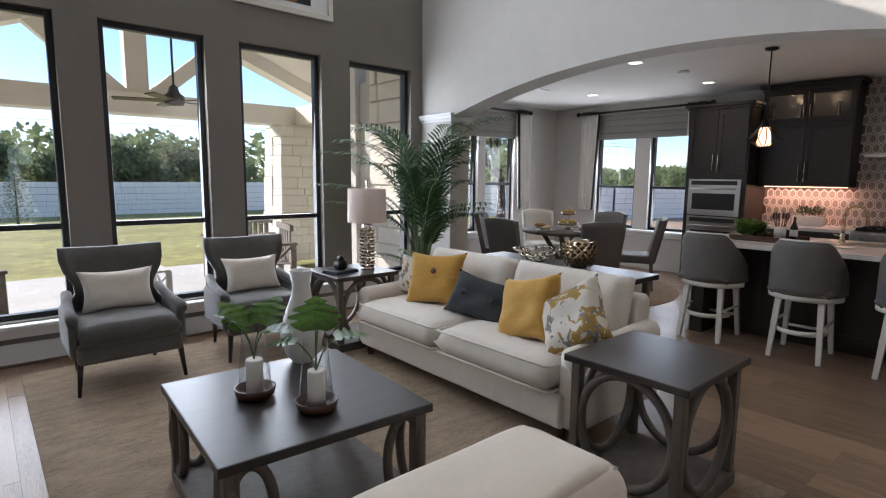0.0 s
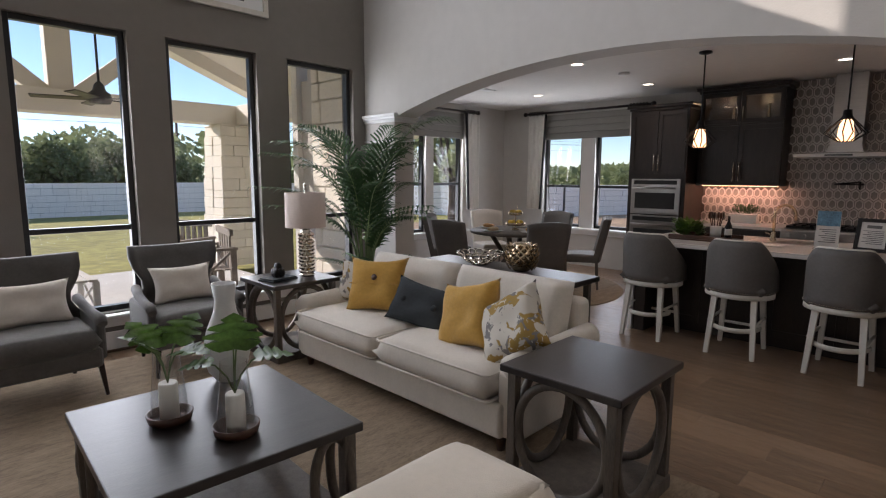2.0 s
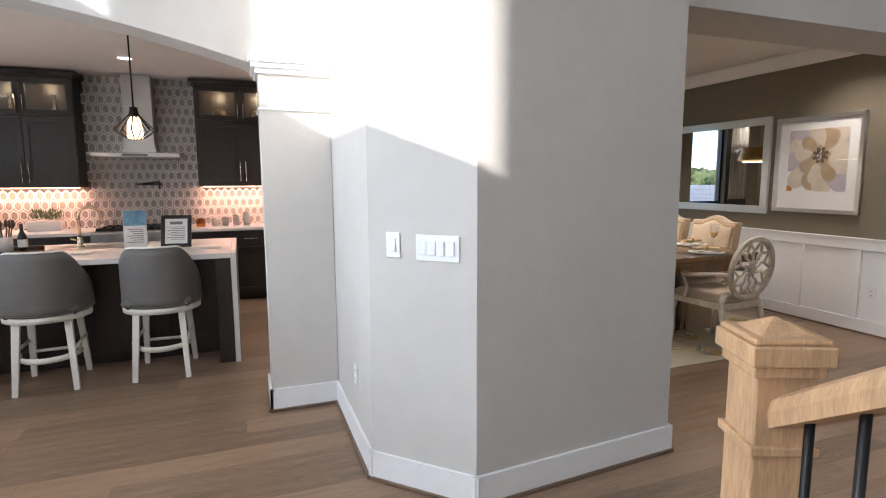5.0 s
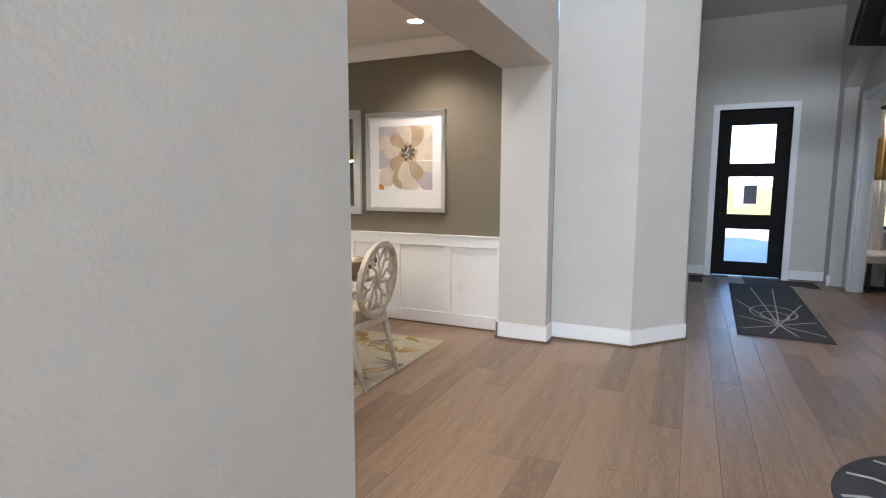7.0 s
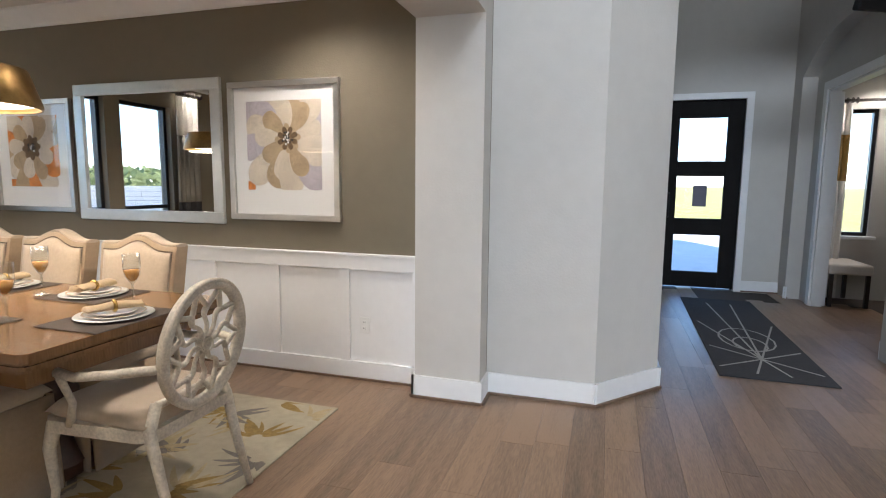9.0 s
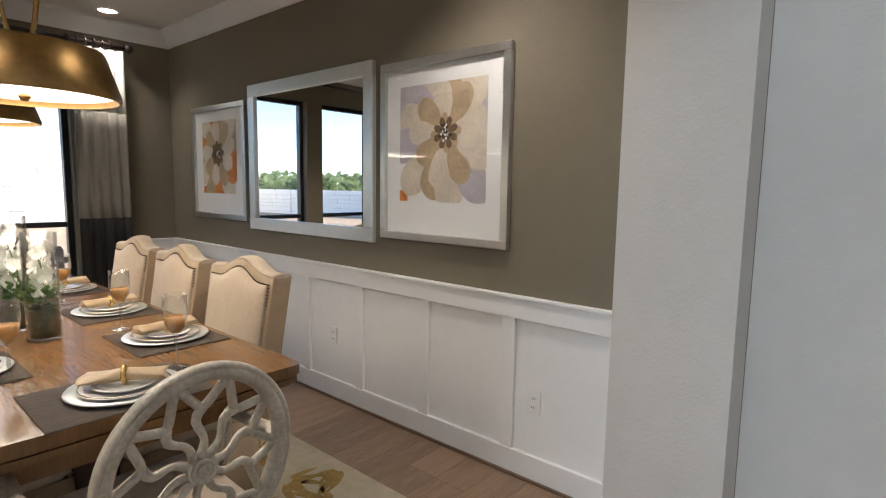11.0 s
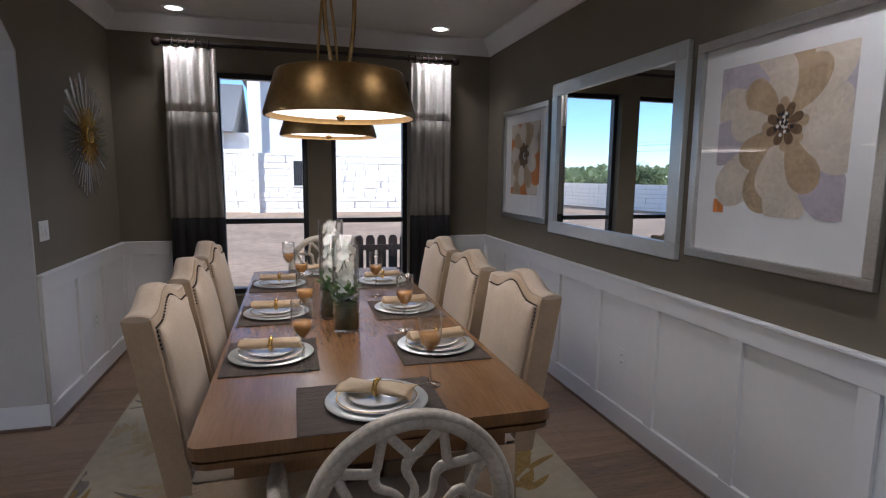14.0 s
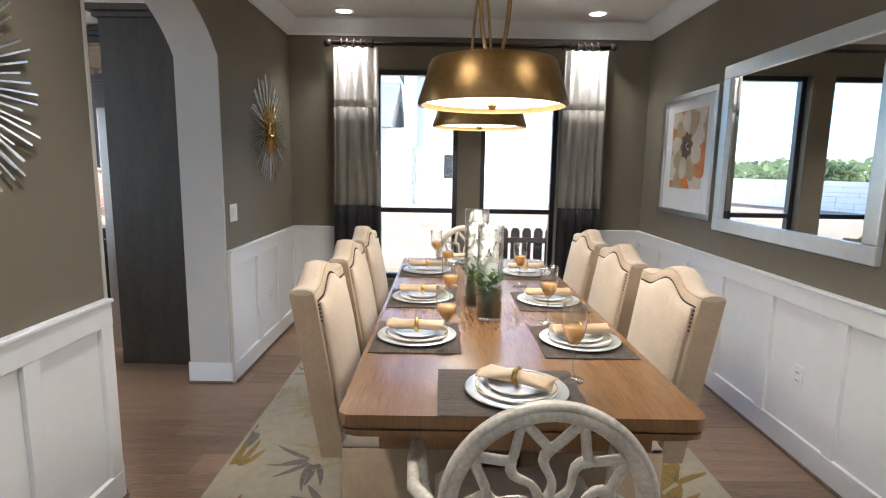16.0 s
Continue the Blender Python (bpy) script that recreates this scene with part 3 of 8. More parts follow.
def make_window(n, axis, pos, u0, u1, z0, z1, rail=None, label="black framed window with clear glass", fw=0.045):
    """Frame, meeting rail and panes, in the plane across axis at pos."""
    def bb(bm, a, b, c, d, w0, w1, bev=0.004):
        return bx(bm, pos + w0, pos + w1, a, b, c, d, bev) if axis == "x" else bx(bm, a, b, pos + w0, pos + w1, c, d, bev)
    root = struct("window_%d" % n, bmesh.new(), M_black, label, "window")
    bm = bmesh.new()
    for a, b, c, d in ((u0, u0 + fw, z0, z1), (u1 - fw, u1, z0, z1), (u0 + fw, u1 - fw, z0, z0 + fw), (u0 + fw, u1 - fw, z1 - fw, z1)):
        bb(bm, a, b, c, d, 0.0, 0.07)
    part("window_frame", bm, M_black, root)
    zs = [z0 + fw, rail, z1 - fw] if rail else [z0 + fw, z1 - fw]
    if rail:
        part("meeting_rail", bb(bmesh.new(), u0 + fw, u1 - fw, rail - 0.022, rail + 0.022, 0.005, 0.06), M_black, root)
    for a, b in zip(zs, zs[1:]):
        p = part("pane", bb(bmesh.new(), u0 + fw, u1 - fw, a, b, 0.03, 0.034, 0), M_glass, root)
        p.visible_shadow = False
    return root


for i, h in enumerate(HOLES_N):
    make_window(1 + i, "y", 3.85, h[0] + 0.002, h[1] - 0.002, h[2], h[3], 1.045, "tall black framed living room window, fixed above a lower light")
for i, h in enumerate(HIGH_N):
    make_window(6 + i, "y", 3.87, h[0], h[1], h[2], h[3], None, "high clerestory window")
for i, h in enumerate(HOLES_D):
    make_window(8 + i, "x", 9.74, h[0], h[1], h[2], h[3], 1.045, "black framed dining room window")
for i, h in enumerate(HOLES_K):
    make_window(10 + i, "x", 10.26, h[0], h[1], h[2], h[3], 1.33, "black framed breakfast nook sash window")
for i, h in enumerate(HOLES_NOOK):
    make_window(12 + i, "y", 5.06, h[0], h[1], h[2], h[3], 1.36, "black framed nook sash window")
make_window(14, "y", -11.33, 1.12, 1.74, 0.78, 2.31, None, "black framed study window")
struct("window_sill_nook", bx(box(10.08, 10.198, 2.36, 4.21, 0.60, 0.638, 0.006), 10.16, 10.199, 2.42, 4.15, 0.53, 0.60, 0.004), M_white, "white nook window sill", "sill")
struct("window_sill_side", bx(box(7.62, 9.13, 4.90, 4.998, 0.54, 0.578, 0.006), 7.68, 9.07, 4.965, 4.999, 0.47, 0.54, 0.004), M_white, "white side window sill", "sill")

# ---- oak planks: the ones walked past as single boards, the rest joined ----
def plank_mesh():
    return mesh_of(bx(bmesh.new(), 0.0008, 0.1792, 0.0008, 1.5992, -0.012, 0.0), "plank", M_floor)


def lay_planks():
    rng = random.Random(4)
    me, root, far = plank_mesh(), bpy.data.objects["floor"], bmesh.new()
    for i in range(-14, 57):
        x, off = i * 0.18, rng.uniform(0, 1.6)
        for j in range(-8, 5):
            y = j * 1.6 - off
            if y > 5.0 or y < -12.8:
                continue
            if 2.5 < x < 6.9 and -7.6 < y < 1.4 or 6.8 < x < 9.2 and -5 < y < 0:
                ob = new("plank", me)
                ob.location, ob.parent = (x, y, 0), root
            elif y > -11.4 and x < 10.1:
                bx(far, x + 0.0008, x + 0.1792, y + 0.0008, min(y + 1.5992, 5.08), -0.012, 0.0)
    tagged(part("planks", far, M_floor, root), kind="stuff")


lay_planks()

# ---- lawn, earth and patio ----
struct("ground", box(-600, 600, -600, 600, -0.6, -0.22), M_grass, "dry green lawn reaching the horizon", "ground")
struct("ground_earth", box(10.6, 60, -40, 13, -0.3, -0.19), M_dirt, "bare reddish earth beside the house", "ground")
struct("patio", bx(bmesh.new(), -1.5, 6.0, 4.02, 8.3, -0.4, -0.06, 0.01), M_concrete, "pale concrete patio slab", "patio")

# pale slab added so the door panes show white glare instead of lawn
struct("pavement", box(0.5, 5.0, -24, -11.6, -0.4, -0.08), M_concrete, "pale slab added to give white glare in the door panes", "pavement")

# ---- living room ----
def make_sofa():
    s = thing("sofa", pose(4.19, 1.325, 0) @ Matrix.Diagonal((1, 0.91, 1, 1)), "cream linen two-cushion sofa with low rolled arms", "sofa")
    # x to the back, y along; origin at the middle of the front edge
    part("base", bx(bmesh.new(), 0.03, 0.93, -1.10, 1.10, 0.10, 0.30, 0.025, 3), M_linen, s)
    for y in (-0.53, 0.53):
        m = Matrix.Translation((0.36, y, 0.385))
        c = part("seat_cushion", cushion(bmesh.new(), 0.80, 1.05, 0.20, 0.16, 18, m, soft=0.6), M_linen, s)
        for dz in (0.072, -0.072):
            pts = [(0.36 + 0.385 * u, y + 0.512 * v, 0.385 + dz) for u, v in ((-1, -0.94), (-1, 0.94), (-0.94, 1), (0.94, 1), (1, 0.94), (1, -0.94), (0.94, -1), (-0.94, -1))]
            part("piping", tube(bmesh.new(), pts, 0.008, 6, True), M_linen, c)
        mb = Matrix.Translation((0.76, y, 0.605)) @ Matrix.Rotation(radians(-76), 4, "Y")
        part("back_cushion", cushion(bmesh.new(), 0.50, 1.04, 0.22, 0.2, 18, mb, soft=1.2), M_linen, s)
    part("back_frame", bx(bmesh.new(), 0.80, 0.96, -1.10, 1.10, 0.30, 0.74, 0.05, 4), M_linen, s)
    for y, sgn in ((-1.12, -1), (1.12, 1)):
        bm = bx(bmesh.new(), 0.06, 0.93, y - 0.085, y + 0.075, 0.10, 0.47, 0.03, 3)
        tube(bm, [(0.06, y - 0.01 * sgn, 0.475), (0.09, y, 0.48), (0.86, y, 0.50), (0.92, y, 0.51)], [0.065, 0.082, 0.085, 0.075], 16)
        part("armrest", bm, M_linen, s, "", True)
    for x in (0.10, 0.86):
        for y in (-1.05, 1.05):
            part("leg", tube(bmesh.new(), [(x, y, 0.101), (x, y, 0.012)], [0.035, 0.024], 8), M_walnut, s, "dark turned wooden foot")
    return s


make_sofa()


def pillow(w, h, t, m, material, label, button=None, bmat=None, n=16, extra=None, pinch=0.1):
    p = thing("throw_pillow", m, label, "pillow", "pillows on the sofa")
    part("cover", cushion(bmesh.new(), w, h, t, 0.42, n, None, pinch, 1.6), material, p)
    if button:
        for bx_, by_ in button:
            part("button", lathe(bmesh.new(), [(0.001, 0.012), (0.02, 0.01), (0.024, 0.002), (0.02, -0.004)], 12, (bx_, by_, t / 2 - 0.008)), bmat, p, "round button")
    if extra:
        extra(p)
    return p


def stand(x, y, z, lean, yaw, roll=0):
    """A pillow upright at its bottom middle, facing -x, leaning back."""
    return Matrix.Translation((x, y, z)) @ Matrix.Rotation(radians(yaw), 4, "Z") @ Matrix.Rotation(radians(-90 + lean), 4, "Y") @ Matrix.Rotation(radians(-90 + roll), 4, "Z")


def flap(p):
    bm = bx(bmesh.new(), -0.20, 0.20, -0.004, 0.004, 0.062, 0.072, 0.003)
    part("flap_seam", bm, M_mustard, p)


pillow(0.40, 0.36, 0.13, stand(4.72, 2.19, 0.63, 20, 22), M_print, "white pillow with gold and grey leaf print beside the arm", pinch=0.16)
pillow(0.49, 0.45, 0.15, stand(4.62, 1.85, 0.665, 22, 26, 2), M_mustard, "mustard cotton pillow with one wooden button", [(0, 0.05)], M_walnut, extra=flap, pinch=0.18)
pillow(0.55, 0.33, 0.14, stand(4.60, 1.32, 0.60, 26, 14, -9), M_slate, "slate blue tufted lumbar pillow", [(-0.13, 0.0), (0.13, 0.0)], M_slate, pinch=0.14)
pillow(0.47, 0.45, 0.16, stand(4.50, 0.80, 0.645, 22, -6, 14), M_mustard, "plain mustard pillow turned on the seat", pinch=0.18)
pillow(0.45, 0.43, 0.17, stand(4.47, 0.44, 0.65, 26, -8, 38), M_print, "large white pillow with gold and grey leaf print", pinch=0.18)


def ring_table(name, x0, x1, y0, y1, h, label, category, circles, thick=0.035, post=0.045, shelf=0.07, group=""):
    """Dark top on grey corner posts, a low shelf and open wooden rings between the posts."""
    cx, cy, w, d = (x0 + x1) / 2, (y0 + y1) / 2, x1 - x0, y1 - y0
    t = thing(name, pose(cx, cy, 0), label, category, group)
    part("tabletop", bx(bmesh.new(), -w / 2, w / 2, -d / 2, d / 2, h - thick, h, 0.006), M_espresso, t, "dark espresso top")
    ix, iy = w / 2 - 0.05, d / 2 - 0.05
    for sx in (-1, 1):
        for sy in (-1, 1):
            part("leg", bx(bmesh.new(), sx * ix - post / 2, sx * ix + post / 2, sy * iy - post / 2, sy * iy + post / 2, shelf + 0.012, h - thick, 0.004), M_ashleg, t)
    part("shelf", bx(bmesh.new(), -w / 2 + 0.02, w / 2 - 0.02, -d / 2 + 0.02, d / 2 - 0.02, 0.013, shelf + 0.012, 0.006), M_ashleg, t)
    zc, half = (h - thick + shelf) / 2 + 0.006, (h - thick - shelf) / 2 - 0.008
    for axis, sign, off, rad in circles:
        bm = bmesh.new()
        pts = []
        for k in range(32):
            a = 2 * math.pi * k / 32
            u, v = off + rad * math.cos(a), zc + half * 0.97 * math.sin(a)
            pts.append((u, sign * iy, v) if axis == "y" else (sign * ix, u, v))
        tube(bm, pts, 0.021, 8, True)
        part("ring", bm, M_ashleg, t)
    return t


END = [(a, s, 0.0, 0.225) for a in "xy" for s in (-1, 1)]
ring_table("end_table", 3.965, 4.60, -0.46, 0.135, 0.645, "square end table with dark top and grey wooden rings", "side table", END, group="ring end tables")
ring_table("end_table", 4.07, 4.68, 2.42, 3.00, 0.645, "square end table with dark top holding a table lamp", "side table", END, group="ring end tables")
ct = ring_table("coffee_table", 2.484, 3.382, 0.387, 1.317, 0.49, "low square coffee table with dark top and grey rings", "coffee table",
           [("x", 1, -0.36, 0.085), ("x", 1, 0.36, 0.085), ("x", -1, -0.36, 0.085), ("x", -1, 0.36, 0.085), ("y", -1, 0.33, 0.085), ("y", -1, -0.33, 0.085), ("y", 1, 0.33, 0.085), ("y", 1, -0.33, 0.085)], 0.04, 0.055, 0.06)
ct.matrix_world = pose(2.933, 0.852, 0, 0, 0, -3)


def make_ottoman():
    o = thing("bench_ottoman", pose(3.02, -0.195, 0), "long ivory upholstered bench with rounded corners", "ottoman")
    bm = bx(bmesh.new(), -0.66, 0.60, -0.27, 0.27, 0.17, 0.478, 0.12, 8)
    part("body", bm, M_ottoman, o, "", True)
    m = Matrix.Translation((-0.03, 0, 0.455))
    part("seat", cushion(bmesh.new(), 1.14, 0.43, 0.085, 0.3, 20, m, soft=0.5), M_ottoman, o)
    for sx in (-0.5, 0.5):
        for sy in (-0.2, 0.2):
            part("leg", tube(bmesh.new(), [(sx, sy, 0.19), (sx * 1.04, sy * 1.06, 0.012)], [0.028, 0.016], 8), M_oak, o, "tapered wooden leg")


make_ottoman()


def make_armchair(x, y, yaw, label):
    c = thing("armchair", pose(x, y, 0, 0, 0, yaw), label, "armchair", "wing armchairs by the windows")
    part("seat_cushion", cushion(bmesh.new(), 0.62, 0.60, 0.17, 0.16, 18, Matrix.Translation((0, -0.07, 0.405)), soft=0.5), M_grey, c)
    part("seat_rail", bx(bmesh.new(), -0.32, 0.32, -0.34, 0.30, 0.215, 0.35, 0.03, 3), M_grey, c)
    # wing back: a shaped panel, narrow at the arms and wide at the top
    bm = bmesh.new()
    prof = [(0.30, 0.36), (0.30, 0.52), (0.25, 0.60), (0.255, 0.66), (0.31, 0.76), (0.33, 0.84), (0.33, 0.935)]
    rows = []
    for w, z in prof:
        yb = 0.25 + (z - 0.36) * 0.14
        row = []
        for k in range(13):
            u = 2 * k / 12 - 1
            row.append(Vector((w * u, yb - 0.09 * abs(u) ** 3, z - (0.018 * (1 - u * u) if z > 0.9 else 0))))
        rows.append(row)
    fr = [[bm.verts.new(p + Vector((0, -0.045, 0))) for p in r] for r in rows]
    bk = [[bm.verts.new(p + Vector((0, 0.045, 0))) for p in r] for r in rows]
    for A, flip in ((fr, 0), (bk, 1)):
        for i in range(len(A) - 1):
            for k in range(12):
                bm.faces.new((A[i][k], A[i][k + 1], A[i + 1][k + 1], A[i + 1][k])).smooth = True
    for i in range(len(rows) - 1):
        for k in (0, 12):
            bm.faces.new((fr[i][k], fr[i + 1][k], bk[i + 1][k], bk[i][k])).smooth = True
    for k in range(12):
        for i in (0, len(rows) - 1):
            bm.faces.new((fr[i][k], fr[i][k + 1], bk[i][k + 1], bk[i][k])).smooth = True
    part("backrest", bm, M_grey, c)
    for sx in (-1, 1):
        bm = bmesh.new()
        tube(bm, [(sx * 0.30, 0.22, 0.60), (sx * 0.315, 0.08, 0.56), (sx * 0.325, -0.12, 0.535), (sx * 0.33, -0.27, 0.525), (sx * 0.33, -0.31, 0.50)], [0.036, 0.034, 0.034, 0.040, 0.03], 10)
        bx(bm, sx * 0.325 - 0.03, sx * 0.325 + 0.03, -0.29, 0.24, 0.25, 0.535, 0.03, 3)
        part("armrest", bm, M_grey, c)
        part("leg", tube(bmesh.new(), [(sx * 0.30, -0.29, 0.26), (sx * 0.325, -0.32, 0.012)], [0.026, 0.014], 4), M_rod, c, "tapered dark wooden leg")
        part("leg", tube(bmesh.new(), [(sx * 0.26, 0.26, 0.26), (sx * 0.26, 0.30, 0.012)], [0.026, 0.016], 4), M_rod, c, "tapered dark wooden leg")
    return c


make_armchair(2.66, 3.05, 0, "charcoal velvet wing armchair with dark legs")
make_armchair(3.66, 3.10, -2, "charcoal velvet wing armchair with dark legs")
for px_, py_ in ((2.66, 3.00), (3.67, 3.04)):
    m = Matrix.Translation((px_, py_ + 0.13, 0.625)) @ Matrix.Rotation(radians(72), 4, "X")
    solid("lumbar_pillow", cushion(bmesh.new(), 0.49, 0.31, 0.13, 0.5, 16, None, 0.14, 1.2), M_ivorycush, "ivory lumbar pillow on an armchair", "pillow", "armchair pillows", m)

tagged(solid("area_rug", bx(bmesh.new(), 2.07, 4.70, -0.63, 3.48, 0.001, 0.012, 0.003), M_rug, "tan woven sisal rug with bound edge", "rug"))


def make_lamp():
    l = thing("table_lamp", pose(4.51, 2.66, 0.645), "table lamp with blush drum shade and textured silver base", "lamp")
    bm = lathe(bmesh.new(), [(0.055, 0.0), (0.062, 0.006), (0.062, 0.02), (0.05, 0.026)], 20)
    part("base", bm, M_chrome, l)
    bm = bmesh.new()
    n, rows = 12, 11
    for r in range(rows):
        for k in range(n):
            a = 2 * math.pi * (k + 0.5 * (r % 2)) / n
            z = 0.045 + r * 0.031
            c = Vector((0.05 * math.cos(a), 0.05 * math.sin(a), z))
            o = Vector((math.cos(a), math.sin(a), 0))
            s = Vector((-math.sin(a), math.cos(a), 0))
            tip = bm.verts.new(c + o * 0.022)
            q = [bm.verts.new(c + p) for p in (s * 0.017, Vector((0, 0, 0.024)), -s * 0.017, Vector((0, 0, -0.024)))]
            for i in range(4):
                bm.faces.new((q[i], q[(i + 1) % 4], tip))
    lathe(bm, [(0.047, 0.02), (0.05, 0.1), (0.05, 0.3), (0.044, 0.40)], 24)
    part("body", bm, M_chrome, l, "hammered silver diamond body")
    part("neck", tube(bmesh.new(), [(0, 0, 0.39), (0, 0, 0.75)], 0.008, 8), M_chrome, l)
    bm = lathe(bmesh.new(), [(0.170, 0.42), (0.165, 0.71), (0.161, 0.71), (0.166, 0.42)], 36)
    part("shade", bm, M_shade, l)
    part("finial", lathe(bmesh.new(), [(0.001, 0.79), (0.012, 0.78), (0.014, 0.765), (0.006, 0.75), (0.012, 0.745)], 12), M_chrome, l)


make_lamp()
bm = bmesh.new()
bx(bm, -0.13, 0.13, -0.09, 0.09, 0, 0.012, 0.003)
bx(bm, -0.12, 0.12, -0.085, 0.085, 0.0125, 0.024, 0.003)
solid("book_stack", bm, M_slate, "two dark books on the end table", "books", m=pose(4.24, 2.66, 0.646, 0, 0, 12))
bm = bmesh.new()
for k in range(5):
    a = k * 1.256
    cushion(bm, 0.05, 0.05, 0.07, 0.5, 8, Matrix.Translation((0.028 * math.cos(a), 0.028 * math.sin(a), 0.035)))
cushion(bm, 0.05, 0.05, 0.06, 0.5, 8, Matrix.Translation((0, 0, 0.085)))
solid("ornament", bm, M_blackmetal, "small black knotted ornament on books", "ornament", m=pose(4.24, 2.66, 0.671))


def monstera(bm, bs, base, tip, size, tilt):
    """One split leaf on a stem."""
    base, tip = Vector(base), Vector(tip)
    mid = (base + tip) / 2 + Vector((0, 0, 0.05))
    tube(bs, [base, base.lerp(mid, 0.6), mid.lerp(tip, 0.6), tip], 0.0035, 6)
    d = Vector((tip.x - base.x, tip.y - base.y, 0))
    d = d.normalized() if d.length > 1e-3 else Vector((1, 0, 0))
    s = Vector((-d.y, d.x, 0))
    up = Vector((0, 0, 1))
    ctr, rim = [], {1: [], -1: []}
    face = s.cross(d * math.cos(tilt) + up * math.sin(tilt)).normalized()
    for i in range(15):
        t = i / 14
        p = tip + d * (t * size * math.cos(tilt)) + up * (t * size * math.sin(tilt) - 0.22 * t * t * size)
        ctr.append(bm.verts.new(p))
        w = size * 0.62 * (math.sin(math.pi * min(1, t * 0.93 + 0.1)) ** 0.7)
        for sg in (1, -1):
            cut = 0.42 if i % 3 == 2 and 2 < i < 13 else 1.0
            rim[sg].append(bm.verts.new(p + s * sg * w * cut - face * (w * 0.18) - (d * math.cos(tilt) + up * math.sin(tilt)) * (w * 0.25)))
    for sg in (1, -1):
        for i in range(14):
            bm.faces.new((ctr[i], ctr[i + 1], rim[sg][i + 1], rim[sg][i]))


def make_hurricane(x, y, seed, leaves):
    h = thing("hurricane_candle", pose(x, y, 0.49), "white pillar candle under a glass sleeve on a walnut dish", "candle holder", "candle holders on the coffee table")
    part("dish", lathe(bmesh.new(), [(0.001, 0.001), (0.068, 0.001), (0.082, 0.012), (0.09, 0.045), (0.082, 0.045), (0.074, 0.02), (0.001, 0.018)], 32), M_walnut, h, "turned walnut dish")
    part("candle", lathe(bmesh.new(), [(0.001, 0.019), (0.037, 0.019), (0.037, 0.165), (0.033, 0.172), (0.02, 0.166), (0.001, 0.164)], 24), M_wax, h, "white wax pillar")
    g = part("glass_sleeve", lathe(bmesh.new(), [(0.072, 0.02), (0.066, 0.12), (0.052, 0.25), (0.05, 0.30)], 32), M_sleeve, h, "clear tapered glass")
    g.visible_shadow = False
    bm, bs = bmesh.new(), bmesh.new()
    for tip, size, tilt in leaves:
        monstera(bm, bs, (0, 0, 0.17), tip, size, tilt)
    f = thing("leaf_spray", pose(x, y, 0.49), "green split monstera leaves standing in the glass sleeve", "plant", "leaf sprays on the coffee table")
    part("split_leaf", bm, M_leafl, f, "", True)
    part("stem", bs, M_stem, f)


make_hurricane(2.795, 0.925, 1, [((-0.03, 0.04, 0.31), 0.19, 0.9), ((0.045, 0.02, 0.32), 0.19, 0.85), ((0.03, -0.045, 0.30), 0.15, 0.25), ((-0.05, 0.0, 0.31), 0.17, 0.8)])
make_hurricane(2.94, 0.63, 2, [((0.012, 0.02, 0.34), 0.18, 1.2), ((0.075, -0.035, 0.30), 0.15, 0.2), ((-0.07, 0.045, 0.29), 0.12, 0.1), ((0.03, 0.035, 0.33), 0.14, 0.9)])
bm = lathe(bmesh.new(), [(0.05, 0.001), (0.085, 0.05), (0.105, 0.14), (0.085, 0.24), (0.05, 0.33), (0.043, 0.38), (0.055, 0.46), (0.051, 0.46), (0.039, 0.38), (0.045, 0.33), (0.001, 0.30)], 48, wob=lambda k, n: 1 + 0.025 * (k % 2))
solid("ribbed_vase", bm, M_frost, "tall white ribbed glass vase with pinched neck", "vase", m=pose(3.17, 1.22, 0.49) @ Matrix.Diagonal((1.04, 1.04, 1.06, 1)), smooth=True)


def make_console():
    c = thing("console_table", pose(5.50, 1.35, 0), "dark narrow console table behind the sofa", "console table")
    part("tabletop", bx(bmesh.new(), -0.21, 0.21, -0.78, 0.78, 0.725, 0.765, 0.006), M_espresso, c)
    for sx in (-0.17, 0.17):
        for sy in (-0.7, 0.7):
            part("leg", bx(bmesh.new(), sx - 0.022, sx + 0.022, sy - 0.022, sy + 0.022, 0.001, 0.725, 0.004), M_ashleg, c)
    part("shelf", bx(bmesh.new(), -0.19, 0.19, -0.74, 0.74, 0.10, 0.13, 0.005), M_ashleg, c)


make_console()


def make_bowl():
    b = thing("wire_bowl", pose(5.48, 1.55, 0.766), "round bowl of linked dark silver rings", "bowl")
    bm = bmesh.new()
    for r, z, cnt, rr in ((0.075, 0.02, 9, 0.028), (0.125, 0.045, 13, 0.031), (0.17, 0.085, 17, 0.032)):
        for k in range(cnt):
            a = 2 * math.pi * k / cnt
            o, s = Vector((math.cos(a), math.sin(a), 0)), Vector((-math.sin(a), math.cos(a), 0))
            u = (o * 0.8 + Vector((0, 0, 0.6))).normalized()
            c = o * r + Vector((0, 0, z))
            tube(bm, [c + rr * (math.cos(t * math.pi / 5) * s + math.sin(t * math.pi / 5) * u) for t in range(10)], 0.006, 5, True)
    part("ring_weave", bm, M_chrome, b)
    part("base", lathe(bmesh.new(), [(0.001, 0.001), (0.07, 0.001), (0.075, 0.012), (0.05, 0.02), (0.001, 0.018)], 24), M_chrome, b)


make_bowl()


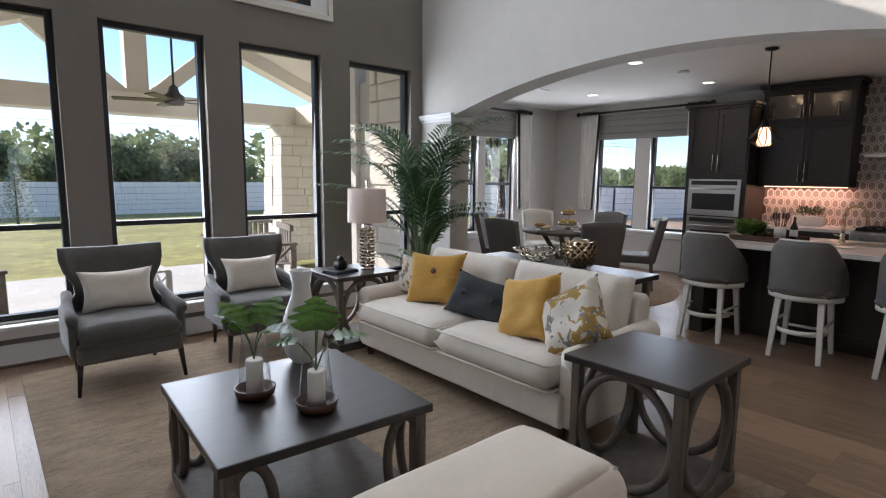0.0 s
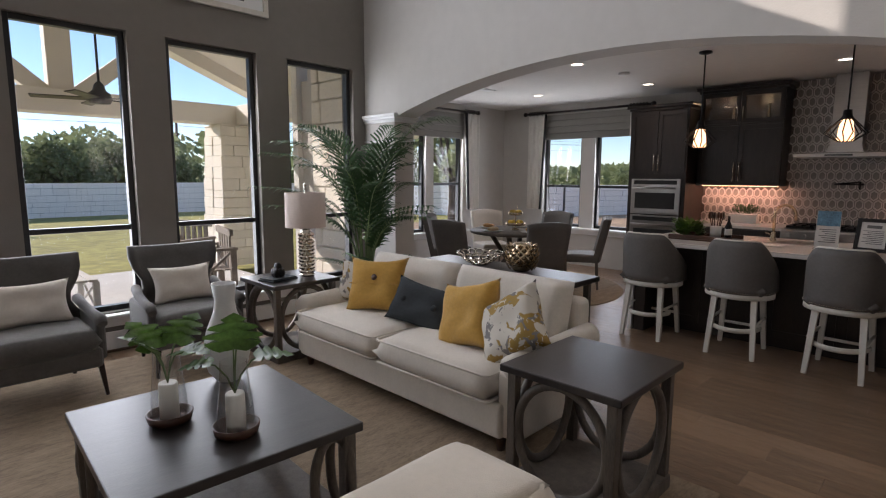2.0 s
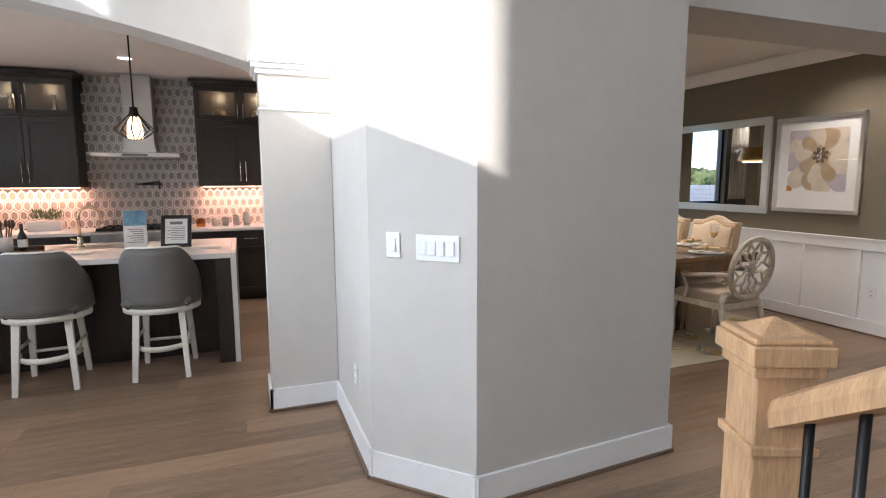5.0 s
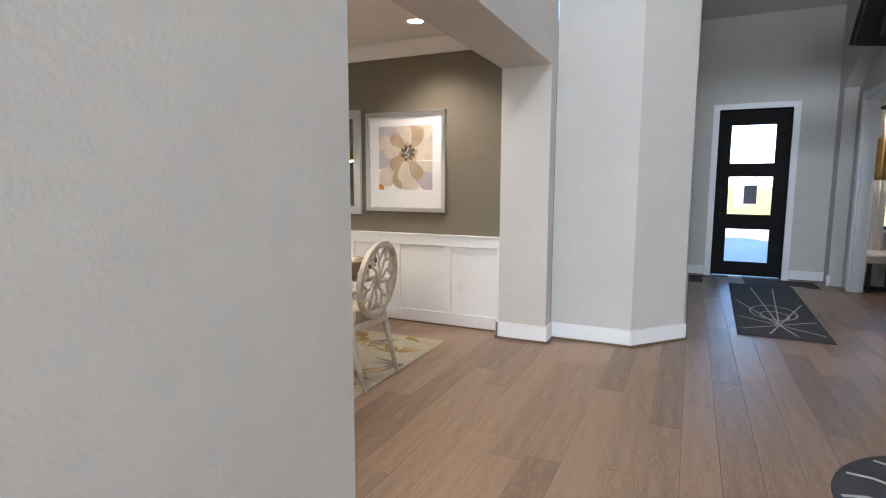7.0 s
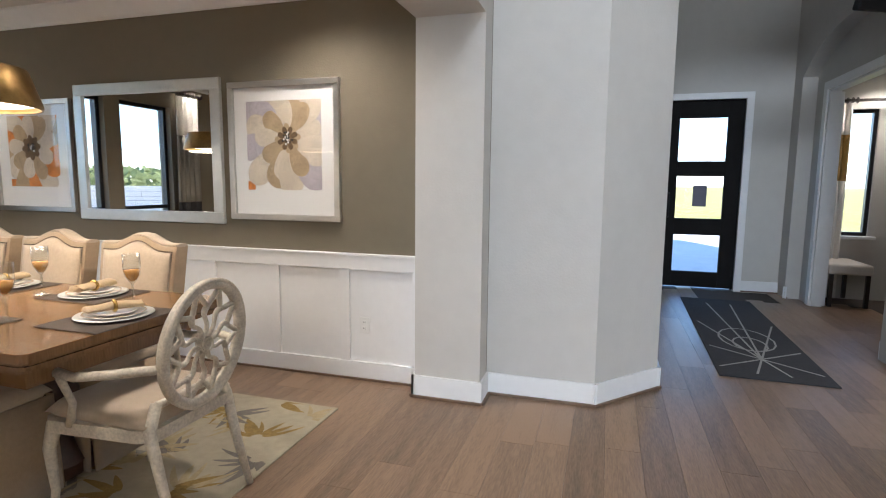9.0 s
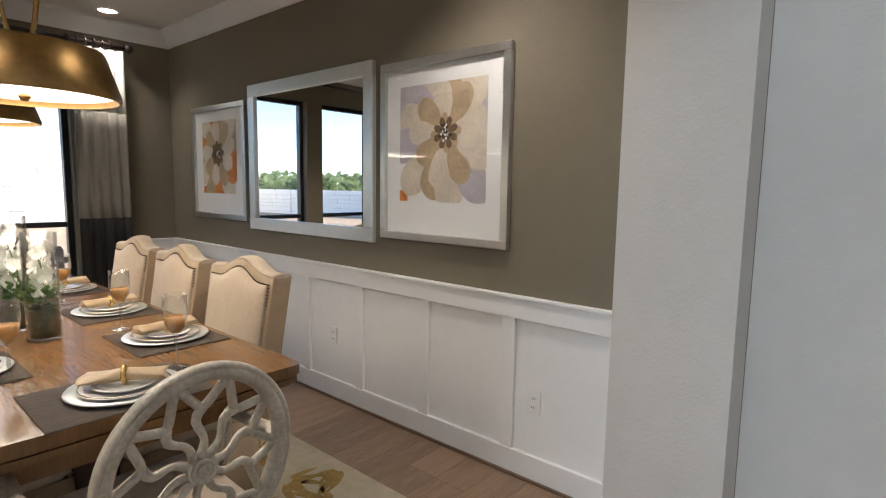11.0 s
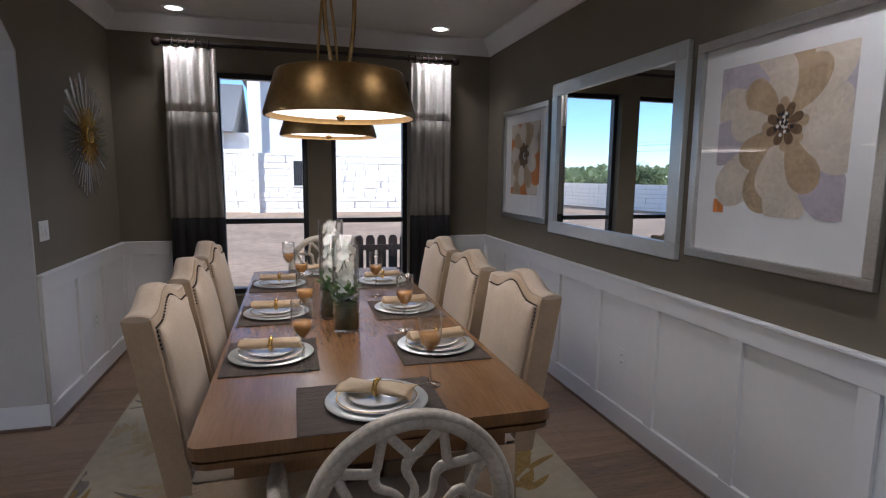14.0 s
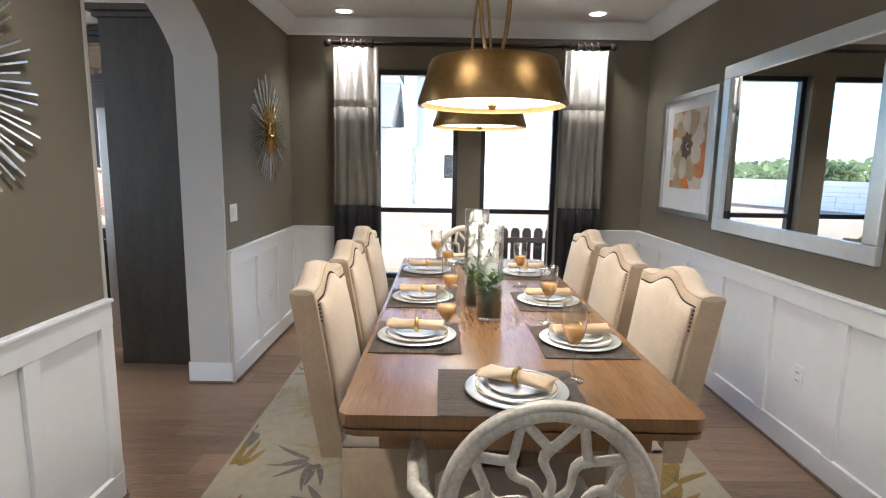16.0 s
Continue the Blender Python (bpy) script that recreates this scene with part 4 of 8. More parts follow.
def make_artichoke():
    bm = lathe(bmesh.new(), [(0.001, 0.001), (0.06, 0.001), (0.10, 0.05), (0.115, 0.11), (0.09, 0.19), (0.05, 0.225), (0.001, 0.22)], 24)
    for r in range(7):
        z = 0.03 + r * 0.028
        R = 0.118 * math.sin(math.pi * (0.16 + 0.68 * (z / 0.24))) ** 0.55
        n = 12
        for k in range(n):
            a = 2 * math.pi * (k + 0.5 * (r % 2)) / n
            o, s, u = Vector((math.cos(a), math.sin(a), 0)), Vector((-math.sin(a), math.cos(a), 0)), Vector((0, 0, 1))
            c = o * R + u * z
            q = [bm.verts.new(p) for p in (c - s * 0.024, c - u * 0.02, c + s * 0.024, c + o * 0.026 + u * 0.022)]
            e = bm.verts.new(c + o * 0.016)
            for i in range(4):
                bm.faces.new((q[i], q[(i + 1) % 4], e)).smooth = False
    solid("scaled_vase", bm, M_goldgeo, "champagne metal globe vase with overlapping scales", "vase", m=pose(5.48, 1.12, 0.766))


make_artichoke()


def make_palm():
    p = thing("potted_palm", pose(5.42, 3.02, 0), "tall green areca palm in a dark pot in the corner", "plant")
    part("pot", lathe(bmesh.new(), [(0.001, 0.001), (0.14, 0.001), (0.19, 0.38), (0.20, 0.40), (0.18, 0.40), (0.165, 0.36), (0.001, 0.35)], 28), M_blackmetal, p, "dark round pot")
    rng = random.Random(11)
    fronds = [(k * 2.399, rng.uniform(0.35, 1.0), rng.uniform(1.5, 2.2)) for k in range(21)]
    fronds += [(k * 2.1 + 0.4, rng.uniform(0.6, 1.0), rng.uniform(1.05, 1.6)) for k in range(12)]
    fronds += [(k * 1.3, rng.uniform(0.4, 0.6), rng.uniform(0.62, 0.80)) for k in range(5)]
    for a, out, h in fronds:
        d = Vector((math.cos(a), math.sin(a), 0))
        reach = 1.0 * out
        if d.y > 0.2:
            reach = min(reach, 0.60 / d.y)
        if d.x > 0.2:
            reach = min(reach, 0.50 / d.x)
        b0 = d * rng.uniform(0.02, 0.09)
        n = 30
        pts = [Vector((b0.x, b0.y, 0.35)) + d * (0.12 * i / n * out + reach * 0.86 * (i / n) ** 2.6) + Vector((0, 0, (h - 0.35) * (1.42 * i / n - 0.50 * (i / n) ** 2.8))) for i in range(n + 1)]
        part("cane", tube(bmesh.new(), pts[::2], [0.009 - 0.0072 * i / 15 for i in range(16)], 6), M_stem, p)
        leaves = bmesh.new()
        first = 11 if h > 1 else 10
        span = (h - 0.35) * 0.17 + 0.07
        for i in range(first, n + 1):
            tan = (pts[min(n, i + 1)] - pts[i - 1]).normalized()
            s = tan.cross(Vector((0, 0, 1)))
            s = s.normalized() if s.length > 0.05 else Vector((-d.y, d.x, 0))
            u = (i - first) / (n - first)
            L = span * (0.55 + 0.45 * math.sin(math.pi * min(1, u * 0.8 + 0.2))) * rng.uniform(0.85, 1.1)
            for sg in (1, -1):
                tipd = (tan * (0.55 + 0.5 * u) + s * sg * 0.8 + Vector((0, 0, 0.12))).normalized()
                side = (tan - tipd * tan.dot(tipd)).normalized()
                c = pts[i] + tan * (0.008 * sg)
                w = 0.0115
                q1, q2, q3 = c + tipd * L * 0.35 + Vector((0, 0, 0.008)), c + tipd * L * 0.7 - Vector((0, 0, L * 0.07)), c + tipd * L - Vector((0, 0, L * 0.34))
                v = [leaves.verts.new(x_) for x_ in (c, q1 + side * w, q2 + side * w * 0.75, q3, q2 - side * w * 0.75, q1 - side * w)]
                leaves.faces.new((v[0], v[1], v[5]))
                leaves.faces.new((v[1], v[2], v[4], v[5]))
                leaves.faces.new((v[2], v[3], v[4]))
        part("frond", leaves, M_leaf, p)


make_palm()


def frame_picture(name, m, w, h, fw, art, fmat, label, mount=0.0, glass=True):
    """A picture hung facing local -y; the origin at its middle, on the wall."""
    p = thing(name, m, label, "picture", "framed pictures")
    bm = bmesh.new()
    for a, b, c, d in ((-w / 2, w / 2, h / 2 - fw, h / 2), (-w / 2, w / 2, -h / 2, -h / 2 + fw), (-w / 2, -w / 2 + fw, -h / 2 + fw, h / 2 - fw), (w / 2 - fw, w / 2, -h / 2 + fw, h / 2 - fw)):
        bx(bm, a, b, -0.035, -0.002, c, d, 0.004)
    part("picture_frame", bm, fmat, p)
    part("mount", bx(bmesh.new(), -w / 2 + fw, w / 2 - fw, -0.012, -0.003, -h / 2 + fw, h / 2 - fw), M_paper, p, "white mount board")
    art(p)
    if glass:
        g = part("glass", bx(bmesh.new(), -w / 2 + fw, w / 2 - fw, -0.024, -0.022, -h / 2 + fw, h / 2 - fw), M_picglass, p)
        g.visible_shadow = False
    return p


M_art1 = mat("ochre_art_wash", (0.5, 0.24, 0.05), 0.7, var=0.5, scale=5)


def plain_art(w, h):
    def f(p):
        part("print", bx(bmesh.new(), -w / 2, w / 2, -0.016, -0.0125, -h / 2, h / 2), M_slate, p, "dark printed sheet")
        part("print", bx(bmesh.new(), -w / 4, w / 4, -0.019, -0.0165, -h / 2 + 0.004, h / 3), M_art1, p, "ochre wash")
    return f


frame_picture("framed_print", pose(4.29, 3.784, 3.52), 1.08, 1.0, 0.05, plain_art(0.6, 0.78), M_whitepaint, "large white framed print high above the windows", glass=False)
frame_picture("framed_print", pose(2.95, 3.784, 3.52), 1.08, 1.0, 0.05, plain_art(0.6, 0.78), M_whitepaint, "large white framed print high above the windows", glass=False)


# ---- switches on the clipped corner ----
def switch_plate(name, m, gangs, label, kinds=None, wd=0.075, outlet=False):
    s = thing(name, m, label, "switch" if not outlet else "outlet", "wall plates")
    w = wd + 0.046 * (gangs - 1)
    part("plate", bx(bmesh.new(), -w / 2, w / 2, -0.007, -0.001, -0.058, 0.058, 0.003), M_plate, s)
    for g in range(gangs):
        x = (g - (gangs - 1) / 2) * 0.046
        if outlet:
            for dz in (-0.022, 0.022):
                o = part("socket", bx(bmesh.new(), x - 0.017, x + 0.017, -0.0095, -0.007, dz - 0.014, dz + 0.014, 0.002), M_plate, s)
                for dx in (-0.006, 0.006):
                    part("slot", bx(bmesh.new(), x + dx - 0.0015, x + dx + 0.0015, -0.0102, -0.0094, dz - 0.005, dz + 0.005), M_seam, o)
        else:
            r = part("rocker", bx(bmesh.new(), x - 0.0165, x + 0.0165, -0.011, -0.0068, -0.033, 0.033, 0.002), M_plate, s)
            part("slider", bx(bmesh.new(), x - 0.012, x + 0.012, -0.0135, -0.0105, -0.03, -0.004 if g < 2 else 0.03, 0.001), M_paper, r)
    return s


def on_wall(p, q, t, z, off=0.0):
    """A pose on the upright plane from p to q seen with the room in front: local -y faces the room."""
    a, b = Vector((*p, 0)), Vector((*q, 0))
    d = (b - a).normalized()
    c = a.lerp(b, t)
    n = Vector((d.y, -d.x, 0))
    return Matrix.Translation((c.x + n.x * off, c.y + n.y * off, z)) @ Matrix.Rotation(math.atan2(d.y, d.x), 4, "Z")


A1, A2 = (5.03, -1.884), (4.632, -2.26)
switch_plate("light_switch", on_wall(A1, A2, 0.25, 1.165), 1, "single white rocker switch on the clipped corner")
switch_plate("light_switch", on_wall(A1, A2, 0.66, 1.16), 4, "four-gang white dimmer switch plate")
switch_plate("wall_outlet", on_wall((6.02, -1.884), (5.03, -1.884), 0.62, 0.40), 1, "white duplex outlet above the baseboard", outlet=True)

# ---- kitchen ----
def cab_door(bm_parent, x, y0, y1, z0, z1, glass=False, handle="l", hz=None, hl=0.16):
    """A shaker door facing -x on a cabinet, with a bar handle."""
    bm = bmesh.new()
    f = 0.055
    for a, b, c, d in ((y0, y1, z1 - f, z1), (y0, y1, z0, z0 + f), (y0, y0 + f, z0 + f, z1 - f), (y1 - f, y1, z0 + f, z1 - f)):
        bx(bm, x - 0.02, x, a, b, c, d, 0.002)
    if not glass:
        bx(bm, x - 0.010, x - 0.001, y0 + f, y1 - f, z0 + f, z1 - f)
    dr = part("door", bm, M_dark, bm_parent)
    if glass:
        g = part("pane", bx(bmesh.new(), x - 0.012, x - 0.008, y0 + f, y1 - f, z0 + f, z1 - f), M_clear, dr)
        g.visible_shadow = False
    hy = y0 + 0.03 if handle == "l" else y1 - 0.03
    hz = hz if hz is not None else z0 + 0.05
    bm = tube(bmesh.new(), [(x - 0.05, hy, hz), (x - 0.05, hy, hz + hl)], 0.006, 8)
    for q in (hz + 0.02, hz + hl - 0.02):
        tube(bm, [(x - 0.05, hy, q), (x - 0.02, hy, q)], 0.005, 6)
    part("handle", bm, M_chrome, dr, "slim nickel bar handle")


def crown(bm, x0, x1, y0, y1, z):
    bx(bm, x0 - 0.02, x1, y0 - 0.02, y1 + 0.02, z, z + 0.035, 0.004)
    bx(bm, x0 - 0.05, x1, y0 - 0.05, y1 + 0.05, z + 0.035, z + 0.075, 0.006)
    return bm


def make_oven_tower():
    c = thing("oven_cabinet", pose(0, 0, 0), "tall espresso cabinet with two built-in ovens", "cabinet")
    bm = bx(bmesh.new(), 9.52, 10.195, 1.40, 2.20, 0.09, 2.40, 0.003)
    bx(bm, 9.58, 10.195, 1.42, 2.18, 0.001, 0.09)
    crown(bm, 9.52, 10.195, 1.40, 2.20, 2.40)
    part("body", bm, M_dark, c)
    for y0, y1, h in ((1.42, 1.797, "r"), (1.803, 2.18, "l")):
        cab_door(c, 9.52, y0, y1, 1.55, 2.38, False, h, 1.58, 0.22)
    cab_door(c, 9.52, 1.42, 2.18, 0.12, 0.40, False, "l", 0.2, 0.14)
    for z0, z1, lab in ((0.98, 1.47, "stainless microwave oven with glass door"), (0.43, 0.965, "stainless wall oven with glass door")):
        o = part("oven", bx(bmesh.new(), 9.495, 9.52, 1.46, 2.14, z0, z1, 0.004), M_steel, c, lab)
        part("oven_window", bx(bmesh.new(), 9.488, 9.4945, 1.52, 2.08, z0 + 0.08, z1 - 0.19, 0.003), M_seam, o, "black oven glass")
        part("control_strip", bx(bmesh.new(), 9.488, 9.4945, 1.50, 2.10, z1 - 0.075, z1 - 0.02, 0.002), M_seam, o, "black control strip")
        bm = tube(bmesh.new(), [(9.45, 1.50, z1 - 0.125), (9.45, 2.10, z1 - 0.125)], 0.011, 10)
        for y in (1.54, 2.06):
            tube(bm, [(9.45, y, z1 - 0.125), (9.494, y, z1 - 0.125)], 0.008, 8)
        part("handle", bm, M_steel, o)


make_oven_tower()


def make_upper(y0, y1, x, label):
    c = thing("wall_cabinet", pose(0, 0, 0), label, "cabinet", "upper kitchen cabinets")
    for nm, a, b, d, e in (("side_panel", y0, y0 + 0.02, 1.39, 2.60), ("side_panel", y1 - 0.02, y1, 1.39, 2.60), ("shelf", y0 + 0.0205, y1 - 0.0205, 1.39, 1.41), ("shelf", y0 + 0.0205, y1 - 0.0205, 2.17, 2.19), ("shelf", y0 + 0.0205, y1 - 0.0205, 2.58, 2.60)):
        part(nm, box(x, 10.174, a, b, d, e), M_dark, c)
    part("back_panel", box(10.1745, 10.19, y0, y1, 1.39, 2.60), M_dark, c)
    part("face_frame", box(x + 0.002, x + 0.05, y0 + 0.021, y1 - 0.021, 1.411, 2.169), M_dark, c)
    part("crown", crown(bmesh.new(), x, 10.19, y0, y1, 2.601), M_dark, c)
    w = (y1 - y0) / 2
    for a, b, h in ((y0 + 0.01, y0 + w - 0.003, "r"), (y0 + w + 0.003, y1 - 0.01, "l")):
        cab_door(c, x, a, b, 1.40, 2.165, False, h, 1.45, 0.24)
        cab_door(c, x, a, b, 2.195, 2.59, True, h, 2.22, 0.18)
    return c


make_upper(0.38, 1.385, 9.86, "espresso upper cabinet with lit glass top doors")
make_upper(-1.90, -0.86, 9.86, "espresso upper cabinet with lit glass top doors")
for y in (-1.60, -1.14):
    bm = bmesh.new()
    for k in range(14):
        a = k * 0.7
        tube(bm, [(0.075 * math.cos(t * math.pi / 8) * math.cos(a), 0.075 * math.cos(t * math.pi / 8) * math.sin(a), 0.075 + 0.075 * math.sin(t * math.pi / 8 + k * 0.05)) for t in range(16)], 0.004, 5, True)
    solid("woven_orb", bm, M_goldgeo, "open woven metal orb behind cabinet glass", "ornament", "orbs in the cabinet", pose(10.02, y, 2.191))
    lamp("cabinet_lamp", 10.0, y, 2.52, 1.2, 0.02)
for y in (0.60, 1.02):
    solid("display_vase", lathe(bmesh.new(), [(0.001, 0.001), (0.03, 0.001), (0.035, 0.06), (0.02, 0.14), (0.016, 0.22), (0.022, 0.24)], 16), M_goldgeo, "slim champagne vase behind cabinet glass", "vase", "vases in the cabinet", pose(10.02, y, 2.191))
    lamp("cabinet_lamp", 10.0, y + 0.1, 2.52, 0.8, 0.02)


def make_base(y0, y1, label, doors=2):
    c = thing("base_cabinet", pose(0, 0, 0), label, "cabinet", "base kitchen cabinets")
    bm = bx(bmesh.new(), 9.50, 10.19, y0, y1, 0.09, 0.862)
    bx(bm, 9.57, 10.19, y0, y1, 0.001, 0.09)
    part("body", bm, M_dark, c)
    w = (y1 - y0) / doors
    for i in range(doors):
        a, b = y0 + i * w + 0.006, y0 + (i + 1) * w - 0.006
        cab_door(c, 9.50, a, b, 0.11, 0.66, False, "l" if i % 2 else "r", 0.48, 0.15)
        d = part("drawer_front", bx(bmesh.new(), 9.48, 9.4995, a, b, 0.675, 0.85, 0.003), M_dark, c)
        bm = tube(bmesh.new(), [(9.45, (a + b) / 2 - 0.08, 0.765), (9.45, (a + b) / 2 + 0.08, 0.765)], 0.006, 8)
        for q in (-0.06, 0.06):
            tube(bm, [(9.45, (a + b) / 2 + q, 0.765), (9.48, (a + b) / 2 + q, 0.765)], 0.005, 6)
        part("handle", bm, M_chrome, d)


make_base(0.24, 1.395, "espresso base cabinet under a white counter")
make_base(-1.66, -0.72, "espresso base cabinet under a white counter")
make_base(-2.60, -1.665, "espresso base cabinet under a white counter")
solid("worktop", bx(bmesh.new(), 9.46, 10.19, 0.235, 1.395, 0.8625, 0.90, 0.004), M_quartz, "white quartz worktop beside the ovens", "worktop", "back worktops")
solid("worktop", bx(bmesh.new(), 9.46, 10.19, -2.60, -0.715, 0.8625, 0.90, 0.004), M_quartz, "white quartz worktop beside the range", "worktop", "back worktops")


def make_range():
    r = thing("gas_range", pose(0, 0, 0), "stainless gas range with black grates and knobs", "range")
    bm = bx(bmesh.new(), 9.44, 10.185, -0.71, 0.23, 0.10, 0.88, 0.006)
    bx(bm, 9.40, 9.50, -0.71, 0.23, 0.77, 0.90, 0.02, 3)
    part("body", bm, M_steel, r)
    part("cooktop", bx(bmesh.new(), 9.47, 10.17, -0.69, 0.21, 0.88, 0.905, 0.005), M_seam, r, "black cooktop")
    for k in range(3):
        bm = bmesh.new()
        y = -0.54 + k * 0.30
        for q in (-0.13, -0.045, 0.045, 0.13):
            bx(bm, 9.52, 10.12, y + q - 0.006, y + q + 0.006, 0.905, 0.935, 0.003)
        for q in (9.53, 9.82, 10.10):
            bx(bm, q - 0.006, q + 0.006, y - 0.14, y + 0.14, 0.906, 0.932, 0.003)
        part("grate", bm, M_blackmetal, r)
    for k in range(6):
        part("knob", tube(bmesh.new(), [(9.40, -0.62 + k * 0.152, 0.83), (9.365, -0.62 + k * 0.152, 0.832)], [0.026, 0.022], 12), M_steel, r)
    part("oven_window", bx(bmesh.new(), 9.434, 9.4395, -0.55, 0.07, 0.30, 0.62, 0.003), M_seam, r)
    bm = tube(bmesh.new(), [(9.39, -0.62, 0.715), (9.39, 0.14, 0.715)], 0.012, 10)
    for y in (-0.58, 0.10):
        tube(bm, [(9.39, y, 0.715), (9.44, y, 0.715)], 0.008, 6)
    part("handle", bm, M_steel, r)
    bm = bmesh.new()
    for y in (-0.65, 0.17):
        for x in (9.52, 10.10):
            tube(bm, [(x, y, 0.001), (x, y, 0.102)], 0.02, 8)
    part("foot_base", bm, M_steel, r)


make_range()


def make_hood():
    h = thing("range_hood", pose(0, 0, 0), "stainless chimney hood with a flat canopy", "range hood")
    bm = extrude_poly(bmesh.new(), [(9.60, 1.735), (9.60, 1.775), (9.93, 1.80), (10.19, 1.80), (10.19, 1.735)], "y", -0.69, 0.21)
    part("canopy", bm, M_steel, h)
    bm = extrude_poly(bmesh.new(), [(-0.42, 1.80), (-0.06, 1.80), (-0.08, 1.87), (-0.40, 1.87)], "x", 9.90, 10.185)
    bx(bm, 9.93, 10.185, -0.395, -0.085, 1.86, 2.698, 0.003)
    part("chimney", bm, M_steel, h)
    part("control_strip", bx(bmesh.new(), 9.594, 9.5995, -0.36, -0.10, 1.745, 1.765), M_seam, h)


make_hood()


def make_pot_filler():
    bm = tube(bmesh.new(), [(10.185, -0.42, 1.42), (10.12, -0.42, 1.42), (10.12, -0.15, 1.42), (10.09, -0.15, 1.42), (10.09, -0.40, 1.45), (10.06, -0.40, 1.45), (10.06, -0.40, 1.36)], 0.009, 8)
    solid("pot_filler", bm, M_blackmetal, "folding wall pot filler over the range", "faucet")


make_pot_filler()


# elongated hexagon tiles on the kitchen wall
def lay_tiles():
    root = struct("backsplash", bx(bmesh.new(), 10.189, 10.1995, -2.0, 1.40, 0.90, 1.39), M_grout, "tall hexagon tile backsplash with pale rims", "backsplash")
    part("grout_bed", bx(bmesh.new(), 10.189, 10.1995, -0.86, 0.38, 1.39, 2.699), M_grout, root)
    w, h = 0.088, 0.152
    def hexa(s, depth, d0, material, name):
        bm = bmesh.new()
        out = [(0, h / 2 * s), (w / 2 * s, h / 4 * s), (w / 2 * s, -h / 4 * s), (0, -h / 2 * s), (-w / 2 * s, -h / 4 * s), (-w / 2 * s, h / 4 * s)]
        A, C = [bm.verts.new((-d0, u, v)) for u, v in out], [bm.verts.new((-depth, u * 0.96, v * 0.96)) for u, v in out]
        bm.faces.new(C)
        for i in range(6):
            bm.faces.new((A[i], A[(i + 1) % 6], C[(i + 1) % 6], C[i]))
        return mesh_of(bm, name, material)
    rim, core = hexa(0.95, 0.004, 0, M_tilew, "tile"), hexa(0.66, 0.0058, 0.0035, M_tile, "tile_face")
    count, rest_r, rest_c = 0, bmesh.new(), bmesh.new()
    r = 0
    z = 0.95
    while z < 2.68:
        y = -1.98 + (w / 2 if r % 2 else 0)
        while y < 1.38:
            if z < 1.36 or -0.84 < y < 0.36:
                if z < 1.75 and count < 300 and -1.95 < y < 1.36:
                    o = new("tile", rim)
                    o.location, o.parent = (10.189, y, z), root
                    o2 = new("tile_face", core)
                    o2.parent = o
                    count += 1
                else:
                    for me, tgt in ((rim, rest_r), (core, rest_c)):
                        off = len(tgt.verts)
                        vs = [tgt.verts.new(v.co + Vector((10.189, y, z))) for v in me.vertices]
                        for p in me.polygons:
                            tgt.faces.new([vs[i] for i in p.vertices])
            y += w
        z += h * 0.75
        r += 1
    tagged(part("tiles", rest_r, M_tilew, root), kind="stuff")
    tagged(part("tile_faces", rest_c, M_tile, root), kind="stuff")


lay_tiles()
for y0, y1 in ((0.42, 1.34), (-1.86, -0.90)):
    solid("strip_light", bx(bmesh.new(), 9.97, 10.0, y0, y1, 1.380, 1.3885), M_undercab, "thin warm light strip under a cabinet", "light", "strip lights")
    ld = bpy.data.lights.new("strip_lamp", "AREA")
    ld.shape, ld.size, ld.size_y, ld.energy, ld.color = "RECTANGLE", y1 - y0, 0.04, 2.6, (1.0, 0.50, 0.34)
    o = new("strip_lamp", ld)
    o.matrix_world = Matrix.Translation((10.03, (y0 + y1) / 2, 1.375)) @ Matrix.Rotation(radians(90), 4, "Z") @ Matrix.Rotation(radians(-20), 4, "X")


def make_island():
    i = thing("kitchen_island", pose(0, 0, 0), "dark kitchen island with white waterfall quartz top", "island")
    part("body", bx(bx(bmesh.new(), 7.40, 8.25, -1.22, 0.93, 0.09, 0.853), 7.46, 8.2, -1.2, 0.9, 0.001, 0.09), M_dark, i)
    for k in range(4):
        y = -1.20 + k * 0.535
        bm = bmesh.new()
        for a, b, c, d in ((y + 0.01, y + 0.525, 0.11, 0.17), (y + 0.01, y + 0.525, 0.78, 0.84), (y + 0.01, y + 0.07, 0.17, 0.78), (y + 0.465, y + 0.525, 0.17, 0.78)):
            bx(bm, 7.385, 7.3995, a, b, c, d, 0.002)
        part("panel", bm, M_dark, i)
    part("worktop", bx(bmesh.new(), 7.10, 8.30, -1.235, 0.945, 0.8535, 0.895, 0.004), M_quartz, i, "white quartz top")
    for y0, y1 in ((-1.275, -1.2355), (0.9455, 0.985)):
        part("waterfall_side", bx(bmesh.new(), 7.10, 8.30, y0, y1, 0.001, 0.895, 0.003), M_quartz, i, "white quartz waterfall end")
    part("end_post", bx(bmesh.new(), 7.12, 7.40, -1.232, -1.12, 0.001, 0.853, 0.003), M_dark, i)
    part("end_post", bx(bmesh.new(), 7.12, 7.40, 0.83, 0.942, 0.001, 0.853, 0.003), M_dark, i)
    part("sink_basin", bx(bmesh.new(), 7.80, 8.12, -0.45, 0.15, 0.8955, 0.897), M_steel, i, "steel undermount sink")


make_island()


